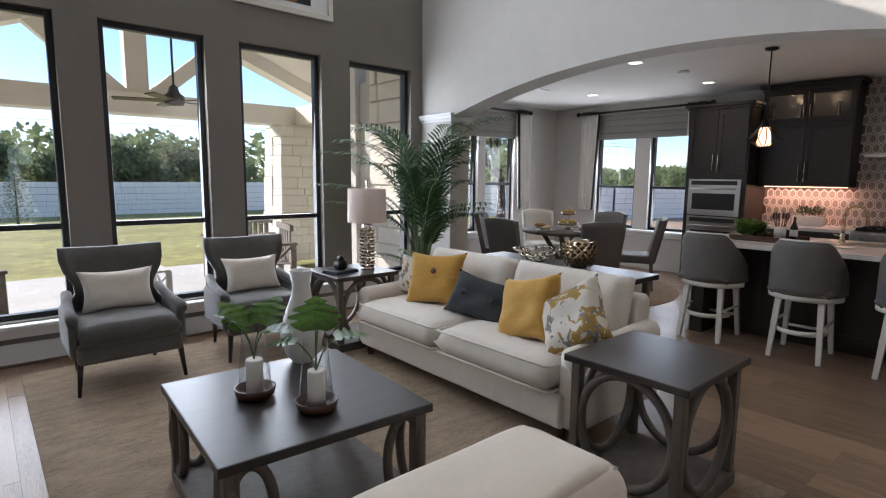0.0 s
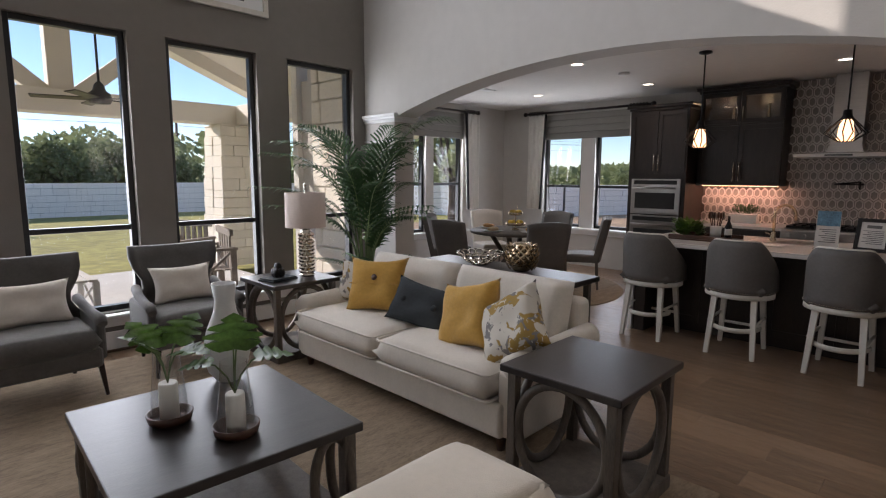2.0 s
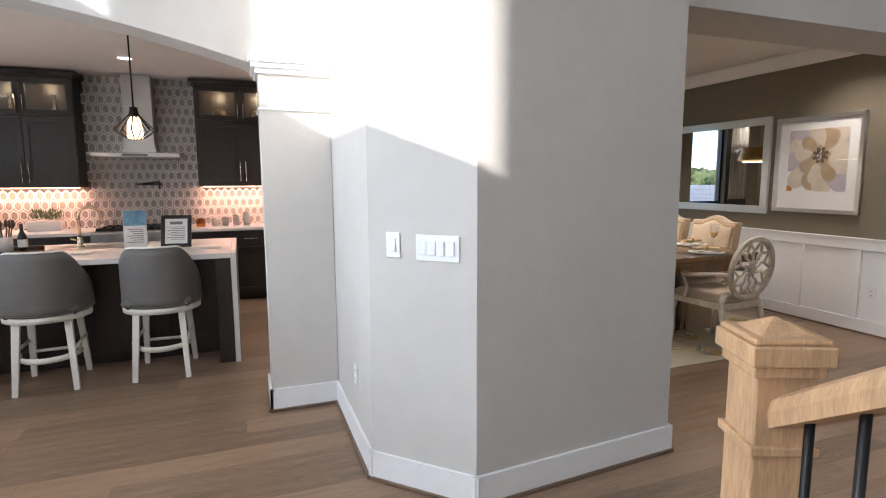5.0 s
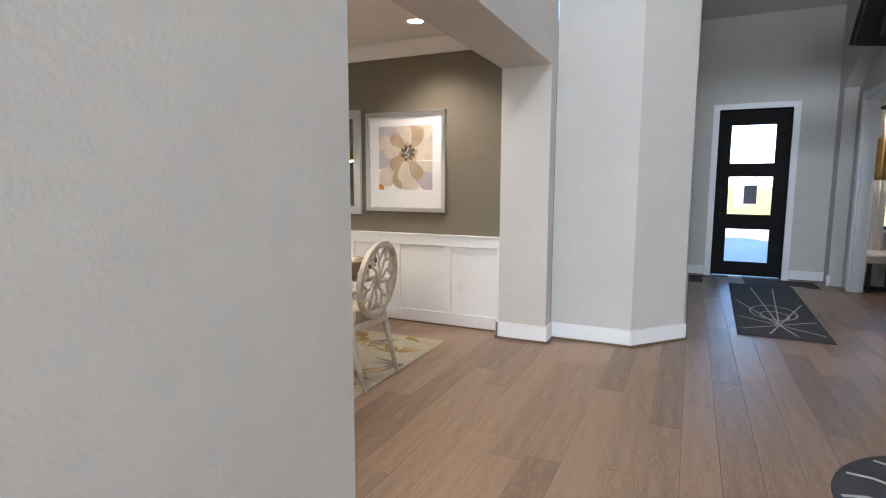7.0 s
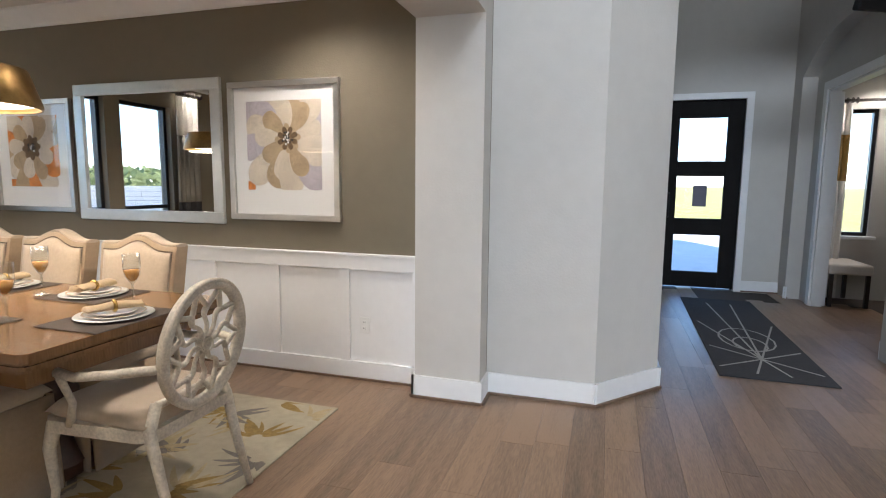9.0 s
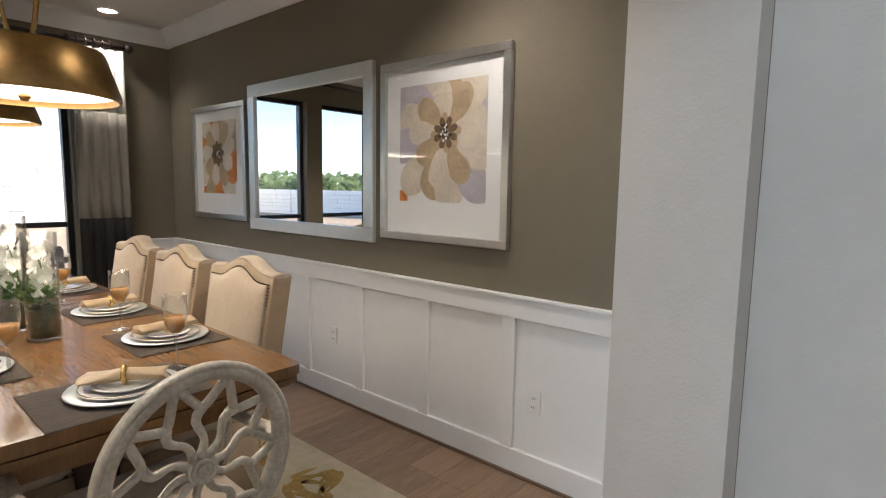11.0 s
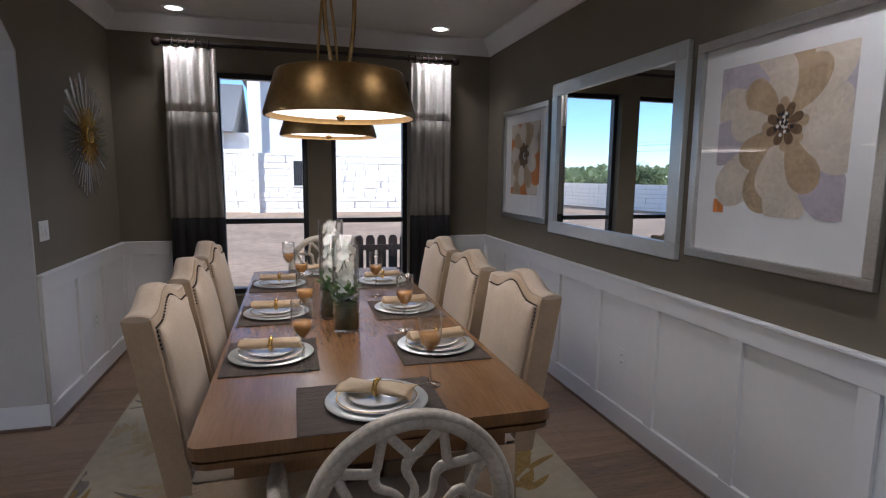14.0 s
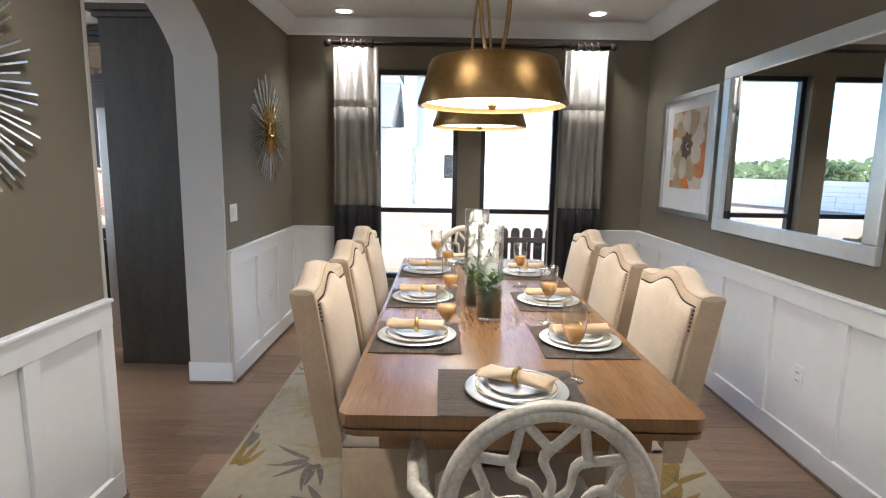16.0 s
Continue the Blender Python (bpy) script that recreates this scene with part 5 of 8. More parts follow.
def make_stool(x, y, yaw, label):
    s = thing("bar_stool", pose(x, y, 0, 0, 0, yaw), label, "bar stool", "bar stools at the island")
    # local -x faces the room: the rounded back
    bm, rows = bmesh.new(), []
    n = 26
    for j in range(9):
        t = j / 8
        row = []
        for k in range(n + 1):
            a = math.pi * (0.5 + k / n)
            side = abs(k / n - 0.5) * 2
            top = 0.985 - 0.30 * max(0, (side - 0.42) / 0.58) ** 1.5
            z = 0.545 + (top - 0.545) * t
            r = 0.228 - 0.006 * t
            cx = 0.02 + r * math.cos(a) * 1.0 - 0.03 * t
            if side > 0.72:
                cx += (side - 0.72) * 0.42
            row.append(Vector((cx, r * math.sin(a) * 1.02, z)))
        rows.append(row)
    inner = [[bm.verts.new(p * 1) for p in r] for r in rows]
    outer = []
    for r in rows:
        outer.append([bm.verts.new(p + Vector((p.x - 0.02, p.y, 0)).normalized() * 0.045) for p in r])
    for A in (inner, outer):
        for j in range(8):
            for k in range(n):
                bm.faces.new((A[j][k], A[j][k + 1], A[j + 1][k + 1], A[j + 1][k])).smooth = True
    for k in range(n):
        for j in (0, 8):
            bm.faces.new((inner[j][k], inner[j][k + 1], outer[j][k + 1], outer[j][k]))
    for j in range(8):
        for k in (0, n):
            bm.faces.new((inner[j][k], inner[j + 1][k], outer[j + 1][k], outer[j][k]))
    bk = part("backrest", bm, M_stoolgrey, s)
    trim = [rows[8][k] + Vector((rows[8][k].x - 0.02, rows[8][k].y, 0)).normalized() * 0.025 + Vector((0, 0, 0.004)) for k in range(n + 1)]
    part("piping", tube(bmesh.new(), trim, 0.009, 6), M_whitepaint, bk, "pale piping on the upper edge")
    bn = bmesh.new()
    for k in range(1, n * 2):
        p = rows[0][k // 2].lerp(rows[0][min(n, k // 2 + 1)], (k % 2) / 2)
        d = Vector((p.x - 0.02, p.y, 0)).normalized()
        bmesh.ops.create_icosphere(bn, subdivisions=1, radius=0.006, matrix=Matrix.Translation(p + d * 0.047 + Vector((0, 0, 0.012))))
    tagged(part("nailhead_trim", bn, M_chrome, bk, "row of small nailheads"), kind="stuff")
    part("seat", cushion(bmesh.new(), 0.47, 0.47, 0.11, 0.2, 14, Matrix.Translation((0.035, 0, 0.575)), soft=0.4), M_stoolgrey, s)
    bm = bmesh.new()
    ring = [(0.02 + 0.268 * math.cos(2 * math.pi * k / 28), 0.268 * math.sin(2 * math.pi * k / 28)) for k in range(28)]
    A, C = [bm.verts.new((u, v, 0.500)) for u, v in ring], [bm.verts.new((u, v, 0.545)) for u, v in ring]
    bm.faces.new(A[::-1]), bm.faces.new(C)
    for k in range(28):
        bm.faces.new((A[k], A[(k + 1) % 28], C[(k + 1) % 28], C[k])).smooth = True
    part("seat_frame", bm, M_whitepaint, s)
    for sx in (-1, 1):
        for sy in (-1, 1):
            part("leg", tube(bmesh.new(), [(0.02 + sx * 0.165, sy * 0.150, 0.505), (0.02 + sx * 0.225, sy * 0.178, 0.001)], [0.032, 0.024], 4), M_whitepaint, s)
    bm = bmesh.new()
    tube(bm, [(0.02 + 0.225 * math.cos(math.pi * (0.5 + k / 14)) - 0.02, 0.185 * math.sin(math.pi * (0.5 + k / 14)), 0.235) for k in range(15)], 0.014, 6, flat=(1.5, 0.8))
    part("footrest", bm, M_whitepaint, s, "curved footrest")
    bm = tube(bmesh.new(), [(-0.18, -0.178, 0.29), (0.22, -0.178, 0.29)], 0.012, 6)
    tube(bm, [(-0.18, 0.178, 0.29), (0.22, 0.178, 0.29)], 0.012, 6)
    tube(bm, [(0.215, -0.178, 0.20), (0.215, 0.178, 0.20)], 0.013, 6)
    part("stretcher", bm, M_whitepaint, s)
    return s


st = make_stool(7.08, 0.755, 0, "grey upholstered counter stool with white legs")
copy_thing(st, pose(7.09, 0.0, 0, 0, 0, 3))
copy_thing(st, pose(7.09, -0.735, 0, 0, 0, -2))


def make_cage_pendant(x, y, drop):
    p = thing("cage_pendant", pose(x, y, 2.70), "pendant lamp with wire cage and glowing ribbed glass", "pendant lamp", "pendants over the island")
    part("canopy", lathe(bmesh.new(), [(0.001, -0.001), (0.06, -0.001), (0.06, -0.018), (0.02, -0.03), (0.001, -0.03)], 20), M_blackmetal, p)
    part("stem", tube(bmesh.new(), [(0, 0, -0.02), (0, 0, -drop + 0.25)], 0.007, 8), M_blackmetal, p)
    part("socket", lathe(bmesh.new(), [(0.001, -drop + 0.27), (0.03, -drop + 0.265), (0.035, -drop + 0.22), (0.05, -drop + 0.19), (0.045, -drop + 0.185), (0.001, -drop + 0.19)], 18), M_blackmetal, p)
    part("glass_shade", lathe(bmesh.new(), [(0.040, -drop + 0.185), (0.052, -drop + 0.10), (0.060, -drop + 0.01), (0.055, -drop + 0.01), (0.048, -drop + 0.10), (0.036, -drop + 0.185)], 28, wob=lambda k, n: 1 + 0.05 * (k % 2)), M_bulb, p, "glowing ribbed cream glass")
    bm = bmesh.new()
    for k in range(14):
        a = 2 * math.pi * k / 14
        bm = tube(bmesh.new(), [(0.03 * math.cos(a), 0.03 * math.sin(a), -drop + 0.21), (0.155 * math.cos(a), 0.155 * math.sin(a), -drop + 0.075), (0.05 * math.cos(a), 0.05 * math.sin(a), -drop + 0.005)], 0.0055, 5)
        part("cage_wire", bm, M_blackmetal, p)
    lamp("pendant_lamp", x, y, 2.70 - drop + 0.06, 3, 0.02, (1.0, 0.62, 0.34))


make_cage_pendant(7.70, 0.62, 0.92)
make_cage_pendant(7.70, -0.545, 0.905)


def can_light(x, y, z, power=5.0, spread=140):
    c = thing("recessed_light", pose(x, y, z), "round recessed ceiling light, lit", "ceiling light", "recessed lights")
    part("trim_ring", lathe(bmesh.new(), [(0.085, -0.0005), (0.085, -0.006), (0.066, -0.008), (0.064, -0.0005)], 28), M_white, c)
    part("lens", lathe(bmesh.new(), [(0.063, -0.001), (0.063, -0.0045), (0.001, -0.005)], 24), M_can, c, "glowing lens")
    lamp("can_lamp", x, y, z - 0.03, power, 0.06, (1.0, 0.88, 0.76), spread)


# the can at y -2.3 is added, and stronger, to brighten the passage end
for x, y in ((7.38, 1.83), (9.0, 3.44), (9.13, 1.81), (9.0, -0.3), (9.0, -2.3)):
    can_light(x, y, 2.70, 28 if y < -2 else 9)


def make_faucet():
    f = thing("kitchen_faucet", pose(7.98, -0.02, 0.8955), "tall brushed bronze gooseneck faucet", "faucet")
    part("base", lathe(bmesh.new(), [(0.03, 0.002), (0.03, 0.012), (0.022, 0.02), (0.02, 0.09)], 16), M_goldgeo, f)
    pts = [(0, 0, 0.05), (0, 0, 0.26)] + [(0, -0.085 + 0.085 * math.cos(t), 0.26 + 0.085 * math.sin(t)) for t in [math.pi * k / 10 for k in range(11)]] + [(0, -0.175, 0.20)]
    part("spout", tube(bmesh.new(), pts, 0.014, 10), M_goldgeo, f)
    part("lever", tube(bmesh.new(), [(0, 0.02, 0.06), (0, 0.07, 0.075)], 0.008, 8), M_goldgeo, f)


make_faucet()


def leafy(bm, r, h, n, seed, size=0.06):
    rng = random.Random(seed)
    for k in range(n):
        a, rr = rng.uniform(0, 6.283), r * math.sqrt(rng.random())
        c = Vector((rr * math.cos(a), rr * math.sin(a), h * rng.uniform(0.1, 1)))
        d = Vector((math.cos(a + rng.uniform(-1, 1)), math.sin(a + rng.uniform(-1, 1)), rng.uniform(0.1, 1.1))).normalized()
        s = d.cross(Vector((0, 0, 1))).normalized() * size * 0.3
        L = size * rng.uniform(0.7, 1.3)
        q = [bm.verts.new(p) for p in (c, c + d * L * 0.5 + s, c + d * L, c + d * L * 0.5 - s)]
        bm.faces.new(q)
    return bm


def make_planter(x, y, z, w, d, label, pot_mat, leaf_mat, seed, h=0.10):
    p = thing("planter", pose(x, y, z), label, "plant", "kitchen planters")
    part("pot", bx(bmesh.new(), -d / 2, d / 2, -w / 2, w / 2, 0.001, h, 0.006), pot_mat, p)
    bm = leafy(bmesh.new(), 0.5, 0.11, 260, seed, 0.075)
    for v in bm.verts:
        v.co.x *= d * 0.95
        v.co.y *= w * 1.05
        v.co.z += h - 0.01
    part("foliage", bm, leaf_mat, p)


make_planter(9.95, 0.78, 0.90, 0.34, 0.13, "white box planter with dark green leaves on the worktop", M_porcelain, M_leaf, 3, 0.12)


def make_tray():
    solid("wooden_tray", bx(bx(bx(bmesh.new(), 7.42, 7.78, 0.18, 0.76, 0.8955, 0.912, 0.004), 7.42, 7.44, 0.18, 0.76, 0.912, 0.945, 0.004), 7.76, 7.78, 0.18, 0.76, 0.912, 0.945, 0.004), M_walnut, "walnut serving tray on the island", "tray")
    p = thing("herb_plant", pose(7.58, 0.62, 0.9125), "leafy green herb plant in a small pot on the tray", "plant")
    part("pot", lathe(bmesh.new(), [(0.001, 0.001), (0.05, 0.001), (0.06, 0.05), (0.001, 0.05)], 16), M_walnut, p)
    part("foliage", leafy(bmesh.new(), 0.12, 0.14, 220, 5, 0.085), M_leafl, p)
    c = thing("utensil_crock", pose(7.66, 0.40, 0.9125), "white crock of wooden and dark cooking utensils", "crock")
    part("crock", lathe(bmesh.new(), [(0.001, 0.001), (0.05, 0.001), (0.052, 0.12), (0.046, 0.12), (0.044, 0.02), (0.001, 0.02)], 20), M_porcelain, c)
    rng = random.Random(2)
    for k in range(6):
        a = k * 1.05
        t = Vector((0.06 * math.cos(a), 0.06 * math.sin(a), 0.22))
        bm = tube(bmesh.new(), [(0.02 * math.cos(a), 0.02 * math.sin(a), 0.03), t], 0.005, 6)
        cushion(bm, 0.045, 0.02, 0.06, 0.5, 6, Matrix.Translation(t))
        part("utensil", bm, M_dark if k % 2 else M_walnut, c)
    b = thing("oil_bottle", pose(7.64, 0.28, 0.9125), "dark oil bottle with pale label", "bottle")
    part("glass", lathe(bmesh.new(), [(0.001, 0.001), (0.03, 0.001), (0.032, 0.12), (0.012, 0.17), (0.011, 0.22), (0.001, 0.22)], 16), M_blackmetal, b)
    part("paper_label", lathe(bmesh.new(), [(0.0325, 0.04), (0.0328, 0.10)], 16), M_paperprint, b)
    bm = bmesh.new()
    for k in range(5):
        bx(bm, 7.40 + k * 0.004, 7.54 + k * 0.004, -0.02 - 0.05 * k, 0.08 - 0.04 * k, 0.896 + 0.002 * k, 0.8975 + 0.002 * k)
    solid("brochure_fan", bm, M_paperprint, "fanned paper brochures on the island", "papers")


make_tray()


def make_signs():
    s = thing("acrylic_sign", pose(7.62, -0.50, 0.8955, 0, 0, 4), "tall info card in a clear stand with blue photo", "sign")
    part("stand", bx(bmesh.new(), -0.05, 0.05, -0.09, 0.09, 0.001, 0.006), M_clear, s)
    m = Matrix.Rotation(radians(12), 4, "Y")
    def tilt(bm):
        bmesh.ops.transform(bm, matrix=m, verts=bm.verts)
        return bm
    part("card", tilt(bx(bmesh.new(), -0.002, 0.002, -0.085, 0.085, 0.008, 0.33)), M_paperprint, s)
    part("photo", tilt(bx(bmesh.new(), -0.0035, -0.0021, -0.082, 0.082, 0.20, 0.328)), M_blueprint, s, "blue landscape photo")
    bm = bmesh.new()
    for k in range(7):
        bx(bm, -0.0035, -0.0021, -0.06, 0.06 - 0.02 * (k % 3), 0.165 - k * 0.018, 0.171 - k * 0.018)
    part("text_lines", tilt(bm), M_ink, s, "lines of small print")
    f = thing("framed_notice", pose(7.62, -0.80, 0.8955, 0, 0, -10), "black framed notice on an easel back", "sign")
    m2 = Matrix.Rotation(radians(14), 4, "Y")
    bm = bmesh.new()
    for a, b, c, d in ((-0.12, -0.09, 0.006, 0.28), (0.09, 0.12, 0.006, 0.28), (-0.09, 0.09, 0.006, 0.036), (-0.09, 0.09, 0.25, 0.28)):
        bx(bm, -0.01, 0.01, a, b, c, d, 0.003)
    bmesh.ops.transform(bm, matrix=m2, verts=bm.verts)
    part("frame", bm, M_blackmetal, f)
    bm = bx(bmesh.new(), -0.002, 0.004, -0.09, 0.09, 0.036, 0.25)
    bmesh.ops.transform(bm, matrix=m2, verts=bm.verts)
    part("sheet", bm, M_paperprint, f)
    bm = bx(bmesh.new(), -0.004, -0.0021, -0.05, 0.05, 0.20, 0.225)
    for k in range(8):
        bx(bm, -0.004, -0.0021, -0.07, 0.07 - 0.03 * (k % 2), 0.175 - k * 0.015, 0.180 - k * 0.015)
    bmesh.ops.transform(bm, matrix=m2, verts=bm.verts)
    part("text_lines", bm, M_ink, f, "lines of small print")
    bm = bmesh.new()
    tube(bm, [(0.0, 0.0, 0.02), (0.10, 0.0, 0.002), (0.055, 0, 0.20)], 0.006, 6)
    part("easel_leg", bm, M_blackmetal, f)
    bm = bmesh.new()
    for k in range(6):
        bx(bm, 7.40 + 0.01 * k, 7.62 + 0.01 * k, -1.16 + 0.012 * k, -0.98 + 0.012 * k, 0.896 + 0.0015 * k, 0.897 + 0.0015 * k)
    solid("brochures", bm, M_paperprint, "stack of printed brochures on the island", "papers")


make_signs()
for k, (y, r, h) in enumerate(((-1.02, 0.04, 0.09), (-1.14, 0.042, 0.10), (-1.27, 0.042, 0.13), (-1.39, 0.042, 0.16))):
    c = thing("canister", pose(9.86, y, 0.90), "brushed metal kitchen canister with lid", "canister", "canisters on the worktop")
    part("body", lathe(bmesh.new(), [(0.001, 0.001), (r, 0.001), (r, h), (0.001, h)], 20), M_steel, c)
    part("lid", lathe(bmesh.new(), [(r + 0.003, h - 0.012), (r + 0.003, h + 0.004), (0.012, h + 0.008), (0.012, h + 0.02), (0.001, h + 0.022)], 20), M_steel, c)
j = thing("glass_jar_stand", pose(9.80, -0.86, 0.90), "stacked glass jars on a dark stand", "jar")
part("lower_jar", lathe(bmesh.new(), [(0.001, 0.001), (0.055, 0.001), (0.055, 0.09), (0.04, 0.10)], 20), M_amber, j)
part("upper_jar", lathe(bmesh.new(), [(0.05, 0.10), (0.05, 0.17), (0.03, 0.19), (0.008, 0.20), (0.008, 0.22)], 20), M_clear, j)

# tall refrigerator cabinet seen through the dining arch
c = thing("fridge_cabinet", pose(0, 0, 0), "tall charcoal refrigerator cabinet with crown", "cabinet")
bm = bx(bmesh.new(), 8.42, 8.45, -3.28, -2.63, 0.001, 2.40, 0.003)
part("side_panel", bm, M_panel, c, "plain charcoal wooden side panel")
bm = bx(bmesh.new(), 8.45, 9.45, -3.28, -2.66, 1.85, 2.40)
bx(bm, 9.42, 9.45, -3.28, -2.63, 0.001, 2.40)
part("body", bm, M_dark, c)
bm = bx(bmesh.new(), 8.40, 9.47, -3.28, -2.60, 2.40, 2.435, 0.004)
bx(bm, 8.36, 9.50, -3.28, -2.56, 2.435, 2.475, 0.006)
part("crown", bm, M_panel, c)
f = thing("refrigerator", pose(0, 0, 0), "stainless refrigerator in the tall cabinet", "refrigerator")
part("body", bx(bmesh.new(), 8.47, 9.40, -3.27, -2.66, 0.001, 1.83, 0.01), M_steel, f)
for x0, x1 in ((8.472, 8.93), (8.94, 9.398)):
    d = part("door", bx(bmesh.new(), x0, x1, -2.659, -2.535, 0.10, 1.82, 0.012), M_steel, f)
    hx = x1 - 0.05 if x0 < 8.6 else x0 + 0.05
    part("handle", tube(bmesh.new(), [(hx, -2.535, 0.55), (hx, -2.49, 0.57), (hx, -2.49, 1.45), (hx, -2.535, 1.47)], 0.012, 8), M_steel, d)

# ---- breakfast nook ----
def make_round_table():
    t = thing("round_table", pose(8.05, 3.10, 0), "round dark wood breakfast table on crossed legs", "dining table")
    part("tabletop", lathe(bmesh.new(), [(0.001, 0.725), (0.60, 0.725), (0.62, 0.735), (0.62, 0.76), (0.61, 0.768), (0.001, 0.768)], 48), M_ashleg, t)
    for k in range(4):
        a = k * math.pi / 2 + 0.4
        part("leg", tube(bmesh.new(), [(0.40 * math.cos(a), 0.40 * math.sin(a), 0.012), (0.12 * math.cos(a), 0.12 * math.sin(a), 0.36), (0.36 * math.cos(a), 0.36 * math.sin(a), 0.724)], 0.035, 6), M_ashleg, t)
    part("hub", lathe(bmesh.new(), [(0.09, 0.31), (0.10, 0.36), (0.09, 0.41)], 16), M_ashleg, t)


make_round_table()
solid("round_rug", lathe(bmesh.new(), [(0.001, 0.001), (1.45, 0.001), (1.455, 0.006), (1.45, 0.011), (0.001, 0.011)], 64), M_rug, "round pale rug under the breakfast table", "rug", m=pose(8.05, 3.10, 0))


def make_parsons(x, y, yaw, label, cloth):
    c = thing("parsons_chair", pose(x, y, 0.011, 0, 0, yaw), label, "chair", "breakfast nook chairs")
    # faces local +y, back at -y
    part("seat", bx(bmesh.new(), -0.24, 0.24, -0.22, 0.26, 0.36, 0.47, 0.03, 3), cloth, c)
    bm, rows = bmesh.new(), []
    for j in range(8):
        t = j / 7
        rows.append([Vector(((0.235 + 0.02 * t) * u, -0.24 - 0.13 * t - 0.05 * (1 - u * u) + 0.05, 0.36 + 0.60 * t - 0.03 * t * abs(u) ** 2)) for u in [k / 5 - 1 for k in range(11)]])
    F = [[bm.verts.new(p + Vector((0, 0.035, 0))) for p in r] for r in rows]
    K = [[bm.verts.new(p - Vector((0, 0.035, 0))) for p in r] for r in rows]
    for A in (F, K):
        for j in range(7):
            for k in range(10):
                bm.faces.new((A[j][k], A[j][k + 1], A[j + 1][k + 1], A[j + 1][k])).smooth = True
    for j in range(7):
        for k in (0, 10):
            bm.faces.new((F[j][k], F[j + 1][k], K[j + 1][k], K[j][k]))
    for k in range(10):
        for j in (0, 7):
            bm.faces.new((F[j][k], F[j][k + 1], K[j][k + 1], K[j][k]))
    part("backrest", bm, cloth, c)
    for sx in (-0.2, 0.2):
        for sy in (-0.22, 0.22):
            part("leg", tube(bmesh.new(), [(sx, sy, 0.37), (sx * 1.04, sy * 1.1, 0.001)], [0.024, 0.018], 4), M_ashleg, c)
    return c


for k, (dx, dy, ya) in enumerate(((-0.92, 0.10, -90), (-0.45, -0.72, -38), (0.50, -0.72, 30), (-0.45, 0.80, 210), (0.85, 0.05, 92), (0.50, 0.80, 150))):
    make_parsons(8.05 + dx, 3.10 + dy, ya, "grey upholstered breakfast chair" if k < 5 else "pale-backed breakfast chair by the window", M_stoolgrey if k < 5 else M_linen)
for k in range(5):
    a = k * 1.256 + 0.5
    p = thing("place_setting", pose(8.05 + 0.42 * math.cos(a), 3.10 + 0.42 * math.sin(a), 0.769), "white plate with rolled brown napkin", "tableware", "nook place settings")
    part("plate", lathe(bmesh.new(), [(0.001, 0.001), (0.09, 0.001), (0.135, 0.016), (0.13, 0.019), (0.001, 0.008)], 28), M_porcelain, p)
    part("napkin", cushion(bmesh.new(), 0.17, 0.07, 0.05, 0.5, 8, Matrix.Translation((0, 0, 0.035)) @ Matrix.Rotation(a, 4, "Z")), M_bread if k % 2 else M_napkin, p)
t = thing("tiered_stand", pose(8.05, 3.10, 0.769), "two-tier wire fruit stand with yellow fruit", "fruit stand")
for z, r in ((0.06, 0.13), (0.20, 0.09)):
    ti = part("tier", lathe(bmesh.new(), [(0.001, z), (r, z), (r + 0.01, z + 0.04), (r, z + 0.04), (r - 0.01, z + 0.008), (0.001, z + 0.008)], 24), M_goldgeo, t)
    for k in range(6):
        a = k * 1.047
        part("fruit", lathe(bmesh.new(), [(0.001, -0.03), (0.022, -0.02), (0.03, 0), (0.022, 0.02), (0.001, 0.03)], 10, (r * 0.6 * math.cos(a), r * 0.6 * math.sin(a), z + 0.045)), M_food, ti)
bm = tube(bmesh.new(), [(0, 0, 0.002), (0, 0, 0.24), (0.05, 0, 0.30), (0, 0, 0.36), (-0.05, 0, 0.30), (0, 0, 0.25)], 0.005, 6)
lathe(bm, [(0.001, 0.001), (0.06, 0.001), (0.05, 0.012), (0.001, 0.02)], 16)
part("stem", bm, M_goldgeo, t)


